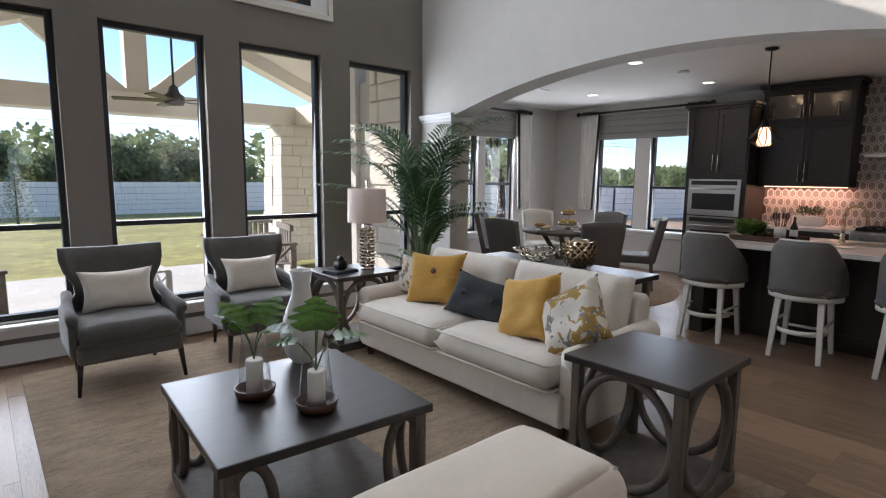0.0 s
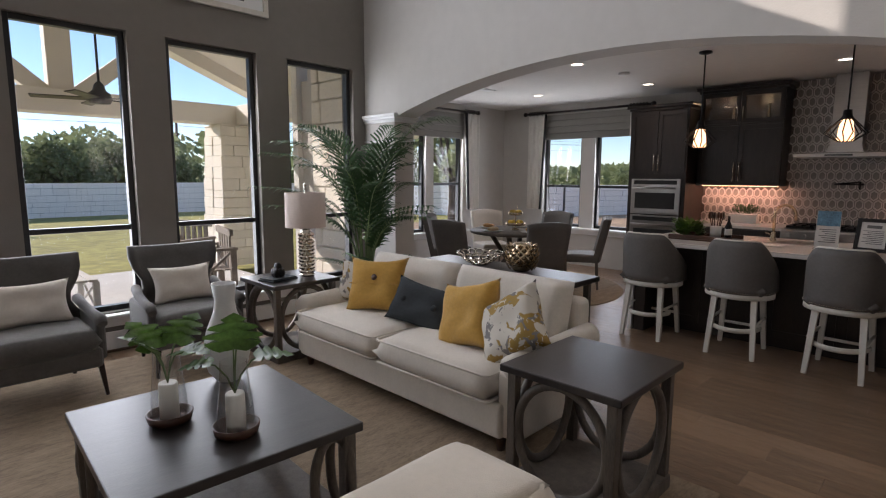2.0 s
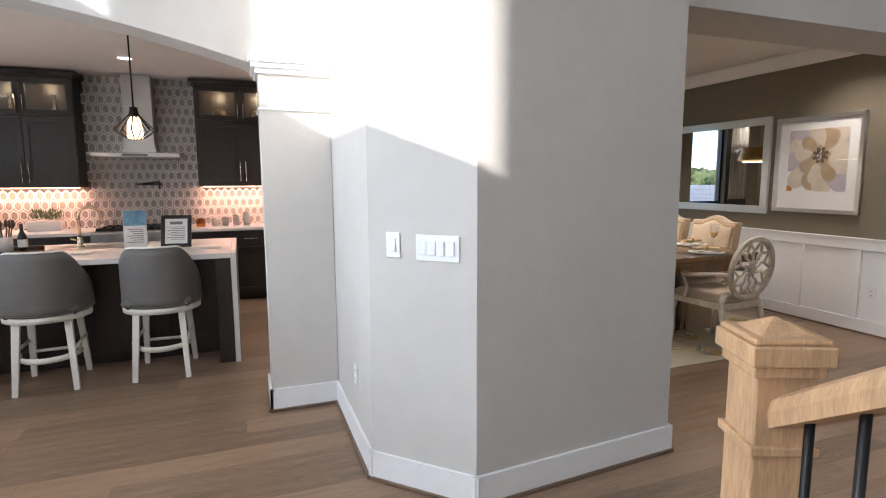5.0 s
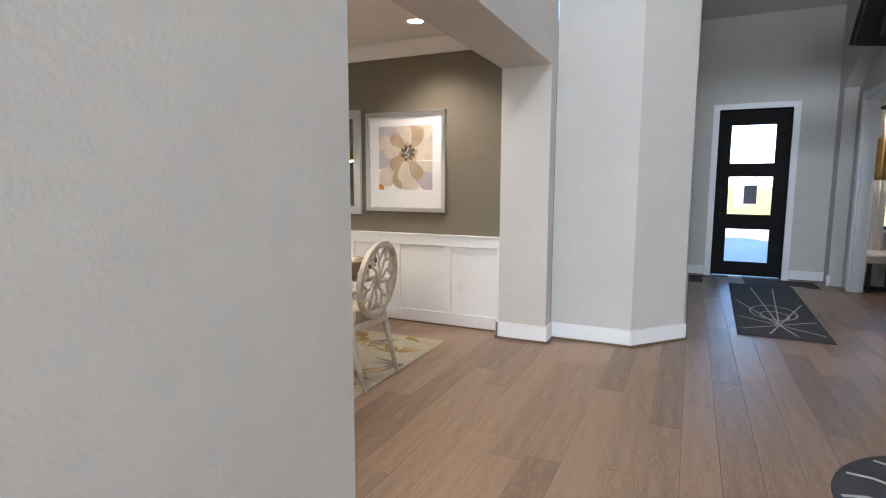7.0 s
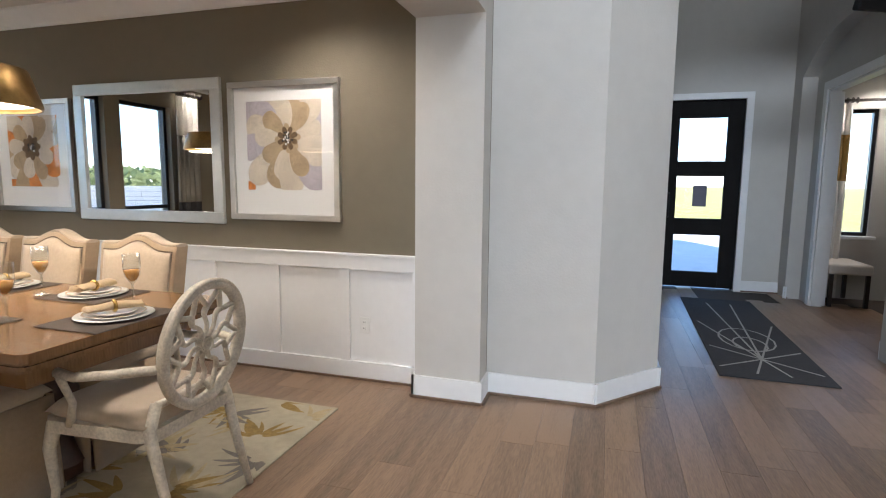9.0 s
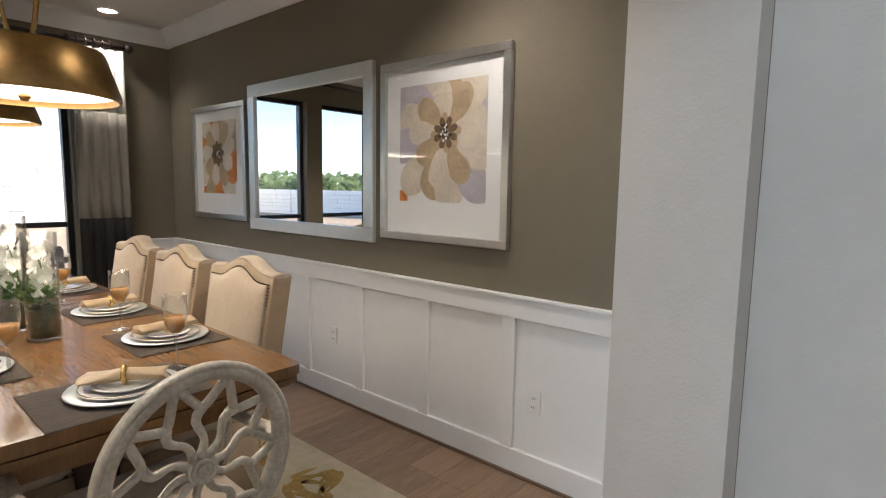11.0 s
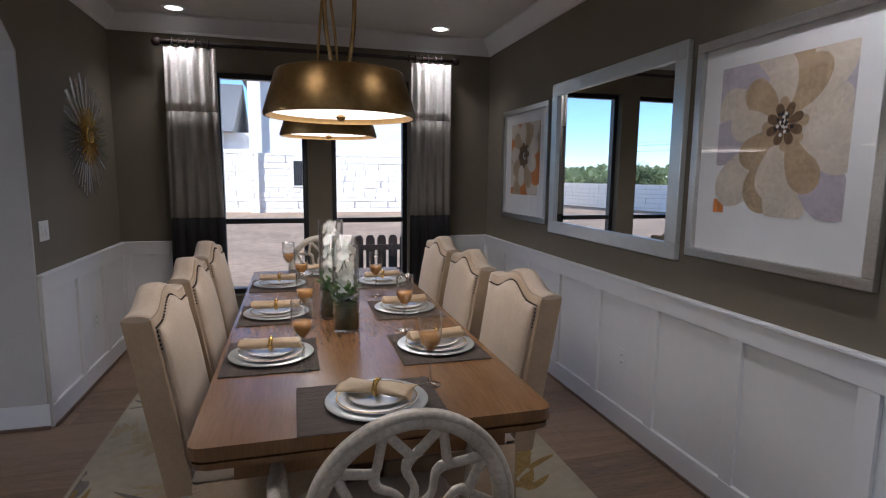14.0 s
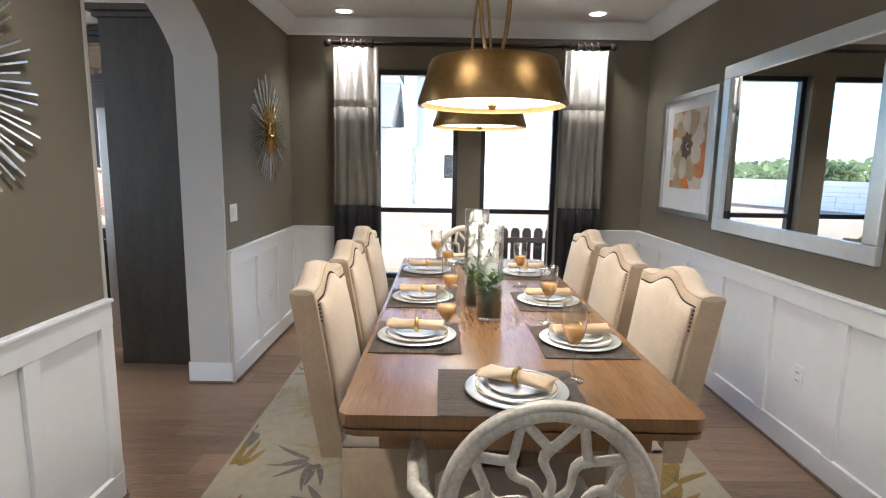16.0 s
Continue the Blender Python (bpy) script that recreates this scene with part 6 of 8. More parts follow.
def curtain(name, m, w, z0, z1, bands, depth=0.035, waves=6, label="", flare=1.0, tie=None, edge=None):
    """A hanging panel of cloth in pleats; local x along the rod, -y into the room; bands: (top z, material, name)."""
    c = thing(name, m, label, "curtain", "curtains")
    zs = [z0] + [b[0] for b in bands]
    for i, (zt, material, nm) in enumerate(bands):
        zb = zs[i]
        bm = bmesh.new()
        n, rows = waves * 8, 7
        F, K = [], []
        for j in range(rows + 1):
            z = zb + (zt - zb) * j / rows
            f = max(0.0, (z1 - z) / (z1 - z0))
            fr, bk = [], []
            for k in range(n + 1):
                u = k / n
                ww = w * (0.92 + 0.08 * flare * f)
                x = (u - 0.5) * ww
                if tie:
                    x += tie * (f ** 1.3) * (1.0 - 0.0)
                    x = x * (1 - 0.25 * f)
                y = depth * (0.75 + 0.25 * f) * math.sin(u * waves * 2 * math.pi + 0.4 * math.sin(f * 3 + u * 5))
                fr.append(bm.verts.new((x, y - 0.002, z)))
                bk.append(bm.verts.new((x, y + 0.002, z)))
            F.append(fr), K.append(bk)
        for A in (F, K):
            for j in range(rows):
                for k in range(n):
                    bm.faces.new((A[j][k], A[j][k + 1], A[j + 1][k + 1], A[j + 1][k])).smooth = True
        for j in range(rows):
            for k in (0, n):
                bm.faces.new((F[j][k], F[j + 1][k], K[j + 1][k], K[j][k]))
        for k in range(n):
            for j in (0, rows):
                bm.faces.new((F[j][k], F[j][k + 1], K[j][k + 1], K[j][k]))
        part(nm, bm, material, c)
    if edge:
        sgn, material = edge
        pts = []
        for j in range(9):
            z = z0 + (z1 - z0) * j / 8
            f = max(0.0, (z1 - z) / (z1 - z0))
            x = sgn * 0.5 * w * (0.92 + 0.08 * flare * f)
            x = (x + (tie or 0) * f ** 1.3) * (1 - 0.25 * f if tie else 1)
            pts.append((x, -0.02, z))
        part("edge_band", tube(bmesh.new(), pts, 0.02, 6, flat=(1, 1.2)), material, c, "dark edge band")
    return c


def curtain_rod(m, length, rings, label):
    r = thing("curtain_rod", m, label, "curtain rod", "curtain rods")
    part("pole", tube(bmesh.new(), [(-length / 2, 0, 0), (length / 2, 0, 0)], 0.018, 12), M_rod, r)
    for s in (-1, 1):
        bm = bmesh.new()
        bmesh.ops.create_uvsphere(bm, u_segments=14, v_segments=10, radius=0.038, matrix=Matrix.Translation((s * (length / 2 + 0.03), 0, 0)))
        part("finial", bm, M_rod, r, "", True)
        part("bracket", tube(bmesh.new(), [(s * (length / 2 - 0.16), 0, 0), (s * (length / 2 - 0.16), 0.08, -0.01)], 0.014, 8), M_rod, r)
    for x in rings:
        part("ring", tube(bmesh.new(), [(x, 0.031 * math.cos(t * math.pi / 8), 0.031 * math.sin(t * math.pi / 8)) for t in range(16)], 0.007, 6, True), M_rod, r)
    return r


# kitchen nook: rods, white side panels with dark edges, roman shades
RX = Matrix.Rotation(radians(-90), 4, "Z")
curtain_rod(pose(10.10, 3.30, 2.575, 0, 0, -90), 2.25, [-1.05, -1.0, -0.95, -0.9, -0.85, -0.8, 1.05, 1.0, 0.95, 0.9, 0.85, 0.8], "dark wooden curtain rod with ball finials in the nook")
curtain("side_curtain", pose(10.10, 4.20, 0, 0, 0, -90), 0.40, 0.92, 2.55, [(2.55, M_cwhite, "panel")], 0.03, 4, "white side curtain with charcoal edge", tie=-0.05, edge=(1, M_cblack))
curtain("side_curtain", pose(10.10, 2.34, 0, 0, 0, -90), 0.26, 0.92, 2.55, [(2.55, M_cwhite, "panel")], 0.03, 4, "white side curtain with charcoal edge", tie=0.08, edge=(-1, M_cblack))
curtain_rod(pose(8.30, 4.90, 2.575), 2.0, [0.95, 0.9, 0.85, 0.8, 0.75, 0.7, -0.95, -0.9, -0.85, -0.8], "dark wooden curtain rod with ball finials in the nook")
curtain("side_curtain", pose(9.18, 4.90, 0), 0.38, 0.92, 2.55, [(2.55, M_cwhite, "panel")], 0.03, 4, "white side curtain with charcoal edge", tie=0.05, edge=(-1, M_cblack))


def roman_shade(m, w, z0, z1, label):
    s = thing("roman_shade", m, label, "window shade", "roman shades")
    bm = bmesh.new()
    n = 4
    for k in range(n):
        a = z0 + (z1 - z0) * k / n
        b = z0 + (z1 - z0) * (k + 1) / n
        extrude_poly(bm, [(-0.012, b), (-0.045 + 0.004 * k, a + 0.012), (-0.040 + 0.004 * k, a), (0.0, a + 0.01), (0.0, b)], "x", -w / 2, w / 2)
    part("shade_fold", bm, M_romanshade, s)
    for sg in (-1, 1):
        part("border", bx(bmesh.new(), sg * (w / 2 - 0.10) - 0.025, sg * (w / 2 - 0.10) + 0.025, -0.054, -0.047, z0 + 0.005, z1, 0.002), M_cwhite, s, "white border tape")


roman_shade(pose(10.19, 3.29, 0, 0, 0, -90), 1.80, 2.12, 2.54, "grey linen roman shade raised over the windows")
roman_shade(pose(8.38, 4.99, 0), 1.50, 2.12, 2.54, "grey linen roman shade raised over the windows")
solid("ceiling_vent", bx(bx(bmesh.new(), 7.9, 8.2, 3.6, 3.75, 2.692, 2.6995, 0.002), 7.92, 8.18, 3.615, 3.735, 2.689, 2.692), M_white, "white ceiling air vent", "vent")
solid("smoke_detector", lathe(bmesh.new(), [(0.065, -0.0005), (0.065, -0.018), (0.05, -0.03), (0.001, -0.032)], 20), M_white, "round white ceiling smoke detector", "detector", m=pose(8.2, 1.7, 2.70))

# ---- dining room: wainscot, crown ----
def wainscot(n, m, length, stiles, label="white board-and-batten wainscot"):
    """Panelled wall base along local x from 0, facing local -y."""
    w = struct("trim_wainscot_%d" % n, bx(bmesh.new(), 0, length, -0.008, -0.001, 0.001, 0.87), M_white, label, "wainscot")
    w.matrix_world = m
    part("top_rail", bx(bmesh.new(), 0, length, -0.029, -0.0085, 0.782, 0.878, 0.002), M_white, w)
    part("cap", bx(bmesh.new(), 0, length, -0.040, -0.0005, 0.878, 0.894, 0.004), M_white, w)
    part("baseboard", bx(bmesh.new(), 0, length, -0.030, -0.0085, 0.001, 0.13, 0.003), M_white, w)
    part("shoe_mould", bx(bmesh.new(), 0, length, -0.044, -0.0305, 0.001, 0.016, 0.003), M_shoe, w, "brown shoe mould")
    me = mesh_of(bx(bmesh.new(), -0.036, 0.036, -0.028, -0.0085, 0.13, 0.782, 0.002), "stile", M_white)
    for s in stiles:
        o = new("stile", me)
        o.location, o.parent = (s, 0, 0), w
    return w


wainscot(1, pose(9.67, -6.78, 0, 0, 0, 180), 4.34, [9.67 - x for x in (5.37, 5.91, 6.47, 7.02, 7.57, 8.10, 8.63, 9.16, 9.632)])
wainscot(2, pose(8.10, -3.54, 0), 1.57, [0.037, 0.55, 1.04, 1.532])
wainscot(3, pose(4.90, -3.54, 0), 1.94, [0.04, 0.47, 0.98, 1.49, 1.902])
wainscot(4, pose(9.67, -3.54, 0, 0, 0, -90), 0.74, [0.04, 0.70])
wainscot(5, pose(9.67, -6.02, 0, 0, 0, -90), 0.76, [0.04, 0.72])
# the two wainscots on the north wall face south
for nm, x0, ln in (("trim_wainscot_2", 9.67, 1.57), ("trim_wainscot_3", 6.84, 1.94)):
    bpy.data.objects[nm].matrix_world = pose(x0 - ln, -3.54, 0)


def crown_run(n, m, length):
    prof = [(0, 2.592), (-0.012, 2.592), (-0.018, 2.612), (-0.045, 2.645), (-0.085, 2.695), (-0.10, 2.71), (-0.10, 2.729), (0, 2.729)]
    o = struct("trim_crown_%d" % n, extrude_poly(bmesh.new(), prof, "x", 0, length), M_white, "white crown moulding", "crown moulding")
    o.matrix_world = m


crown_run(1, pose(9.669, -6.779, 0, 0, 0, 180), 4.33)
crown_run(2, pose(5.34, -3.541, 0), 4.33)
crown_run(3, pose(9.669, -3.541, 0, 0, 0, -90), 3.24)
crown_run(4, pose(5.331, -6.78, 0, 0, 0, 90), 3.24)

solid("dining_rug", bx(bmesh.new(), 5.70, 9.10, -6.25, -3.90, 0.001, 0.011, 0.003), M_rugd, "cream and gold floral wool rug under the dining table", "rug")


def rug_leaves():
    """Sprays of flat woven leaves in gold, grey and sand, a hair above the pile."""
    rug, rng = bpy.data.objects["dining_rug"], random.Random(13)
    sets = [(M_rug_gold, bmesh.new()), (M_rug_grey, bmesh.new()), (M_rug_sand, bmesh.new())]
    lift = 0
    for i in range(13):
        for j in range(9):
            cx, cy = 5.86 + i * 0.25 + rng.uniform(-0.12, 0.12), -6.1 + j * 0.26 + rng.uniform(-0.12, 0.12)
            turn, n = rng.uniform(0, 6.28), rng.randint(4, 7)
            _, bm = sets[rng.choice((0, 0, 1, 1, 2, 2, 2))]
            for k in range(n):
                a = turn + (k - n / 2) * 0.42
                L, w = rng.uniform(0.12, 0.26), rng.uniform(0.012, 0.022)
                lift = (lift + 1) % 7
                z = 0.0113 + 0.00012 * lift
                bend = rng.uniform(-1.2, 1.2)
                rim = []
                for q in range(12):
                    t = 2 * math.pi * q / 12
                    f = 0.5 + 0.5 * math.cos(t)
                    u, v = 0.03 + L * f, w * math.sin(t) * (0.55 + 0.9 * (1 - f)) + bend * L * f * f * 0.35
                    x, y = cx + u * math.cos(a) - v * math.sin(a), cy + u * math.sin(a) + v * math.cos(a)
                    rim.append(bm.verts.new((min(9.08, max(5.72, x)), min(-3.92, max(-6.23, y)), z)))
                bm.faces.new(rim)
    for material, bm in sets:
        bmesh.ops.remove_doubles(bm, verts=bm.verts, dist=1e-6)
        tagged(part("leaf_motif", bm, material, rug), kind="stuff")


rug_leaves()


def make_table():
    t = thing("dining_table", pose(7.26, -5.16, 0.011), "long honey oak dining table with rounded corners", "dining table")
    L, W, c = 1.255, 0.495, 0.035
    out = []
    for sx, sy, a0 in ((-1, -1, 180), (1, -1, 270), (1, 1, 0), (-1, 1, 90)):
        out += [(sx * (L - c) + c * math.cos(radians(a0 + k * 22.5)), sy * (W - c) + c * math.sin(radians(a0 + k * 22.5))) for k in range(5)]
    part("tabletop", extrude_poly(bmesh.new(), out, "z", 0.755, 0.789), M_table, t)
    for s, z0, z1 in ((0.988, 0.743, 0.754), (0.994, 0.728, 0.742), (0.975, 0.712, 0.727)):
        part("edge_moulding", extrude_poly(bmesh.new(), [(u * s, v * (s - 0.004)) for u, v in out], "z", z0, z1), M_table, t)
    bm = bx(bmesh.new(), -1.12, 1.12, -0.40, -0.375, 0.62, 0.712)
    for a in ((-1.12, 1.12, 0.375, 0.40), (-1.12, -1.095, -0.375, 0.375), (1.095, 1.12, -0.375, 0.375)):
        bx(bm, *a, 0.62, 0.712)
    part("apron", bm, M_table, t)
    for sx in (-0.72, 0.72):
        bm = bx(bmesh.new(), sx - 0.06, sx + 0.06, -0.30, 0.30, 0.001, 0.075, 0.01)
        bx(bm, sx - 0.05, sx + 0.05, -0.32, 0.32, 0.64, 0.712, 0.008)
        lathe(bm, [(0.09, 0.075), (0.07, 0.12), (0.05, 0.2), (0.085, 0.34), (0.09, 0.42), (0.05, 0.52), (0.06, 0.58), (0.09, 0.64)], 20, (sx, 0, 0))
        part("pedestal", bm, M_walnut, t, "turned dark pedestal")
    part("stretcher", bx(bmesh.new(), -0.70, 0.70, -0.035, 0.035, 0.18, 0.25, 0.006), M_walnut, t)


make_table()
TZ = 0.8005


def make_side_chair():
    """Upholstered camel-back chair; faces local +y, back at -y, skirted to the floor."""
    c = thing("side_chair", pose(6.72, -4.79, 0.011, 0, 0, 180), "natural linen camel-back dining chair with nailhead edge", "dining chair", "side chairs round the dining table")
    n, rows = 16, 12
    def sheet(inset, y_off, z_lo, crownk):
        R = []
        for j in range(rows + 1):
            t = j / rows
            row = []
            for k in range(n + 1):
                u = 2 * k / n - 1
                top = 1.004 + 0.055 * (0.5 + 0.5 * math.cos(min(1, abs(u) / 0.72) * math.pi)) - inset * 1.0
                z = z_lo + (top - z_lo) * t
                w = 0.252 - inset * 0.9 + 0.012 * t
                y = -0.20 - (z - 0.45) * 0.16 + y_off
                row.append(Vector((w * u, y + crownk * (1 - u ** 4) * (1 - (2 * t - 1) ** 4), z)))
            R.append(row)
        return R
    def slab(F, K):
        bm = bmesh.new()
        A = [[bm.verts.new(p) for p in r] for r in F]
        C = [[bm.verts.new(p) for p in r] for r in K]
        for S in (A, C):
            for j in range(rows):
                for k in range(n):
                    bm.faces.new((S[j][k], S[j][k + 1], S[j + 1][k + 1], S[j + 1][k])).smooth = True
        for j in range(rows):
            for k in (0, n):
                bm.faces.new((A[j][k], A[j + 1][k], C[j + 1][k], C[j][k]))
        for k in range(n):
            for j in (0, rows):
                bm.faces.new((A[j][k], A[j][k + 1], C[j][k + 1], C[j][k]))
        return bm
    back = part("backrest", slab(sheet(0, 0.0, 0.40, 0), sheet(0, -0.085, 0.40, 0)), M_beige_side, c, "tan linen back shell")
    pad = sheet(0.035, 0.0, 0.46, 0.03)
    for r in pad:
        for p in r:
            p.y += 0.012
    part("back_pad", slab(pad, sheet(0.035, -0.01, 0.46, 0)), M_beige, back)
    bn = bmesh.new()
    F = sheet(0.03, 0.004, 0.46, 0)
    path = [F[j][0] for j in range(rows - 2, rows + 1)] + F[rows][1:-1] + [F[j][n] for j in range(rows, rows - 3, -1)]
    for a, b2 in zip(path, path[1:]):
        m = max(1, round((b2 - a).length / 0.016))
        for k in range(m):
            p = a.lerp(b2, k / m)
            bmesh.ops.create_icosphere(bn, subdivisions=1, radius=0.0042, matrix=Matrix.Translation(p))
    tagged(part("nailhead_trim", bn, M_rod, back, "dark nailhead trim"), kind="stuff")
    outer = sheet(0, -0.0425, 0.40, 0)
    part("piping", tube(bmesh.new(), [outer[rows][k] + Vector((0, 0, 0.004)) for k in range(n + 1)], 0.042, 8, flat=(0.25, 1.0)), M_beige, back)
    part("seat", cushion(bmesh.new(), 0.52, 0.50, 0.12, 0.18, 14, Matrix.Translation((0, 0.05, 0.455)), soft=0.4), M_beige, c)
    bm = bmesh.new()
    for (x0, y0), (x1, y1) in (((-0.26, -0.2), (0.26, -0.2)), ((0.26, -0.2), (0.26, 0.30)), ((0.26, 0.30), (-0.26, 0.30)), ((-0.26, 0.30), (-0.26, -0.2))):
        a, b2 = Vector((x0, y0, 0)), Vector((x1, y1, 0))
        d = (b2 - a).normalized()
        nr = Vector((d.y, -d.x, 0))
        top, bot = [], []
        for k in range(13):
            p = a.lerp(b2, k / 12)
            wv = 0.004 * math.sin(k * 1.9)
            top.append(p + Vector((0, 0, 0.44)))
            bot.append(p + nr * (0.018 + wv) + Vector((0, 0, 0.004)))
        T, Q = [bm.verts.new(p) for p in top], [bm.verts.new(p) for p in bot]
        T2, Q2 = [bm.verts.new(p - nr * 0.006) for p in top], [bm.verts.new(p - nr * 0.006) for p in bot]
        for k in range(12):
            bm.faces.new((T[k], T[k + 1], Q[k + 1], Q[k])).smooth = True
            bm.faces.new((T2[k], Q2[k], Q2[k + 1], T2[k + 1])).smooth = True
            bm.faces.new((Q[k], Q[k + 1], Q2[k + 1], Q2[k]))
            bm.faces.new((T[k], T2[k], T2[k + 1], T[k + 1]))
        for k in (0, 12):
            bm.faces.new((T[k], Q[k], Q2[k], T2[k]))
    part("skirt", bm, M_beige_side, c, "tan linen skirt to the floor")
    return c


sc = make_side_chair()
for x, dy, ya in ((7.35, 0.0, 181), (7.98, 0.01, 179)):
    copy_thing(sc, pose(x, -4.79 + dy, 0.011, 0, 0, ya))
for x, dy, ya in ((6.71, 0.0, 1), (7.35, 0.01, -1), (7.98, 0.0, 0)):
    copy_thing(sc, pose(x, -5.53 + dy, 0.011, 0, 0, ya))


def make_wheel_chair(m):
    """Armchair with a round openwork back of wavy spokes; faces local +x, back at the origin."""
    c = thing("openwork_armchair", m, "antiqued cream armchair with round petal openwork back", "dining chair", "end chairs of the dining table")
    zc, a, b = 0.718, 0.228, 0.262
    def P(r, t, dx=0.0):
        z = zc + b * r * math.sin(t)
        return Vector((-(z - 0.5) * 0.14 + dx, a * r * math.cos(t), z))
    part("back_ring", tube(bmesh.new(), [P(0.93, 2 * math.pi * k / 56) for k in range(56)], 0.027, 10, True, (0.9, 0.8)), M_antique, c)
    part("ring_bead", tube(bmesh.new(), [P(0.99, 2 * math.pi * k / 56, -0.014) for k in range(56)], 0.010, 6, True), M_antique, c)
    hub = bmesh.new()
    bmesh.ops.create_cone(hub, cap_ends=True, segments=28, radius1=0.036, radius2=0.034, depth=0.03, matrix=Matrix.Translation(P(0, 0)) @ Matrix.Rotation(radians(98), 4, "Y"))
    part("hub", hub, M_antique, c, "carved round rosette")
    for k, r in ((0, 0.026), (1, 0.012)):
        part("rosette", tube(bmesh.new(), [P(0, 0, -0.017) + Vector((0, r * math.cos(q * 0.3927), r * math.sin(q * 0.3927))) for q in range(16)], 0.004, 6, True), M_antique, c)
    for k in range(10):
        t0 = 2 * math.pi * (k + 0.5) / 10
        pts = [P(0.12 + (0.60 - 0.12) * s / 8, t0 + 0.13 * math.sin(s / 8 * 2 * math.pi)) for s in range(9)]
        part("spoke", tube(bmesh.new(), pts, [0.013, 0.011, 0.010, 0.009, 0.009, 0.010, 0.011, 0.012, 0.013], 8), M_antique, c)
        half = 2 * math.pi / 20
        arc = []
        for s in range(9):
            q = -1 + 2 * s / 8
            arc.append(P(0.60 + 0.28 * abs(q) ** 1.6, t0 + half * q))
        part("petal_arc", tube(bmesh.new(), arc, 0.011, 8), M_antique, c)
    for sy in (-1, 1):
        part("back_leg", tube(bmesh.new(), [(0.055, sy * 0.17, 0.52), (0.05, sy * 0.215, 0.42), (0.0, sy * 0.215, 0.2), (-0.06, sy * 0.215, 0.001)], [0.022, 0.024, 0.020, 0.015], 8), M_antique, c)
        part("front_leg", tube(bmesh.new(), [(0.50, sy * 0.235, 0.41), (0.53, sy * 0.245, 0.30), (0.52, sy * 0.24, 0.12), (0.54, sy * 0.245, 0.001)], [0.03, 0.024, 0.016, 0.018], 8), M_antique, c)
        part("armrest", tube(bmesh.new(), [P(0.93, math.pi / 2 - sy * 1.75) + Vector((0.01, 0, 0)), (0.14, sy * 0.29, 0.665), (0.30, sy * 0.30, 0.64), (0.40, sy * 0.29, 0.645), (0.43, sy * 0.285, 0.63)], [0.018, 0.018, 0.017, 0.02, 0.018], 8), M_antique, c)
        part("arm_post", tube(bmesh.new(), [(0.40, sy * 0.285, 0.64), (0.36, sy * 0.265, 0.52), (0.40, sy * 0.25, 0.42)], [0.016, 0.013, 0.018], 8), M_antique, c)
    out = [(0.03, -0.20), (0.10, -0.235), (0.50, -0.265), (0.545, -0.23), (0.56, 0.0), (0.545, 0.23), (0.50, 0.265), (0.10, 0.235), (0.03, 0.20)]
    part("seat_frame", extrude_poly(bmesh.new(), out, "z", 0.38, 0.43), M_antique, c)
    part("seat", cushion(bmesh.new(), 0.50, 0.48, 0.12, 0.25, 14, Matrix.Translation((0.295, 0, 0.45)), soft=0.4), M_beige, c, "cream linen seat pad")
    part("under_rail", tube(bmesh.new(), [(0.055, -0.17, 0.51), (0.055, 0.17, 0.51)], 0.016, 8), M_antique, c)
    return c


wc = make_wheel_chair(pose(5.745, -5.165, 0.011))
copy_thing(wc, pose(8.86, -5.12, 0.011, 0, 0, 180))


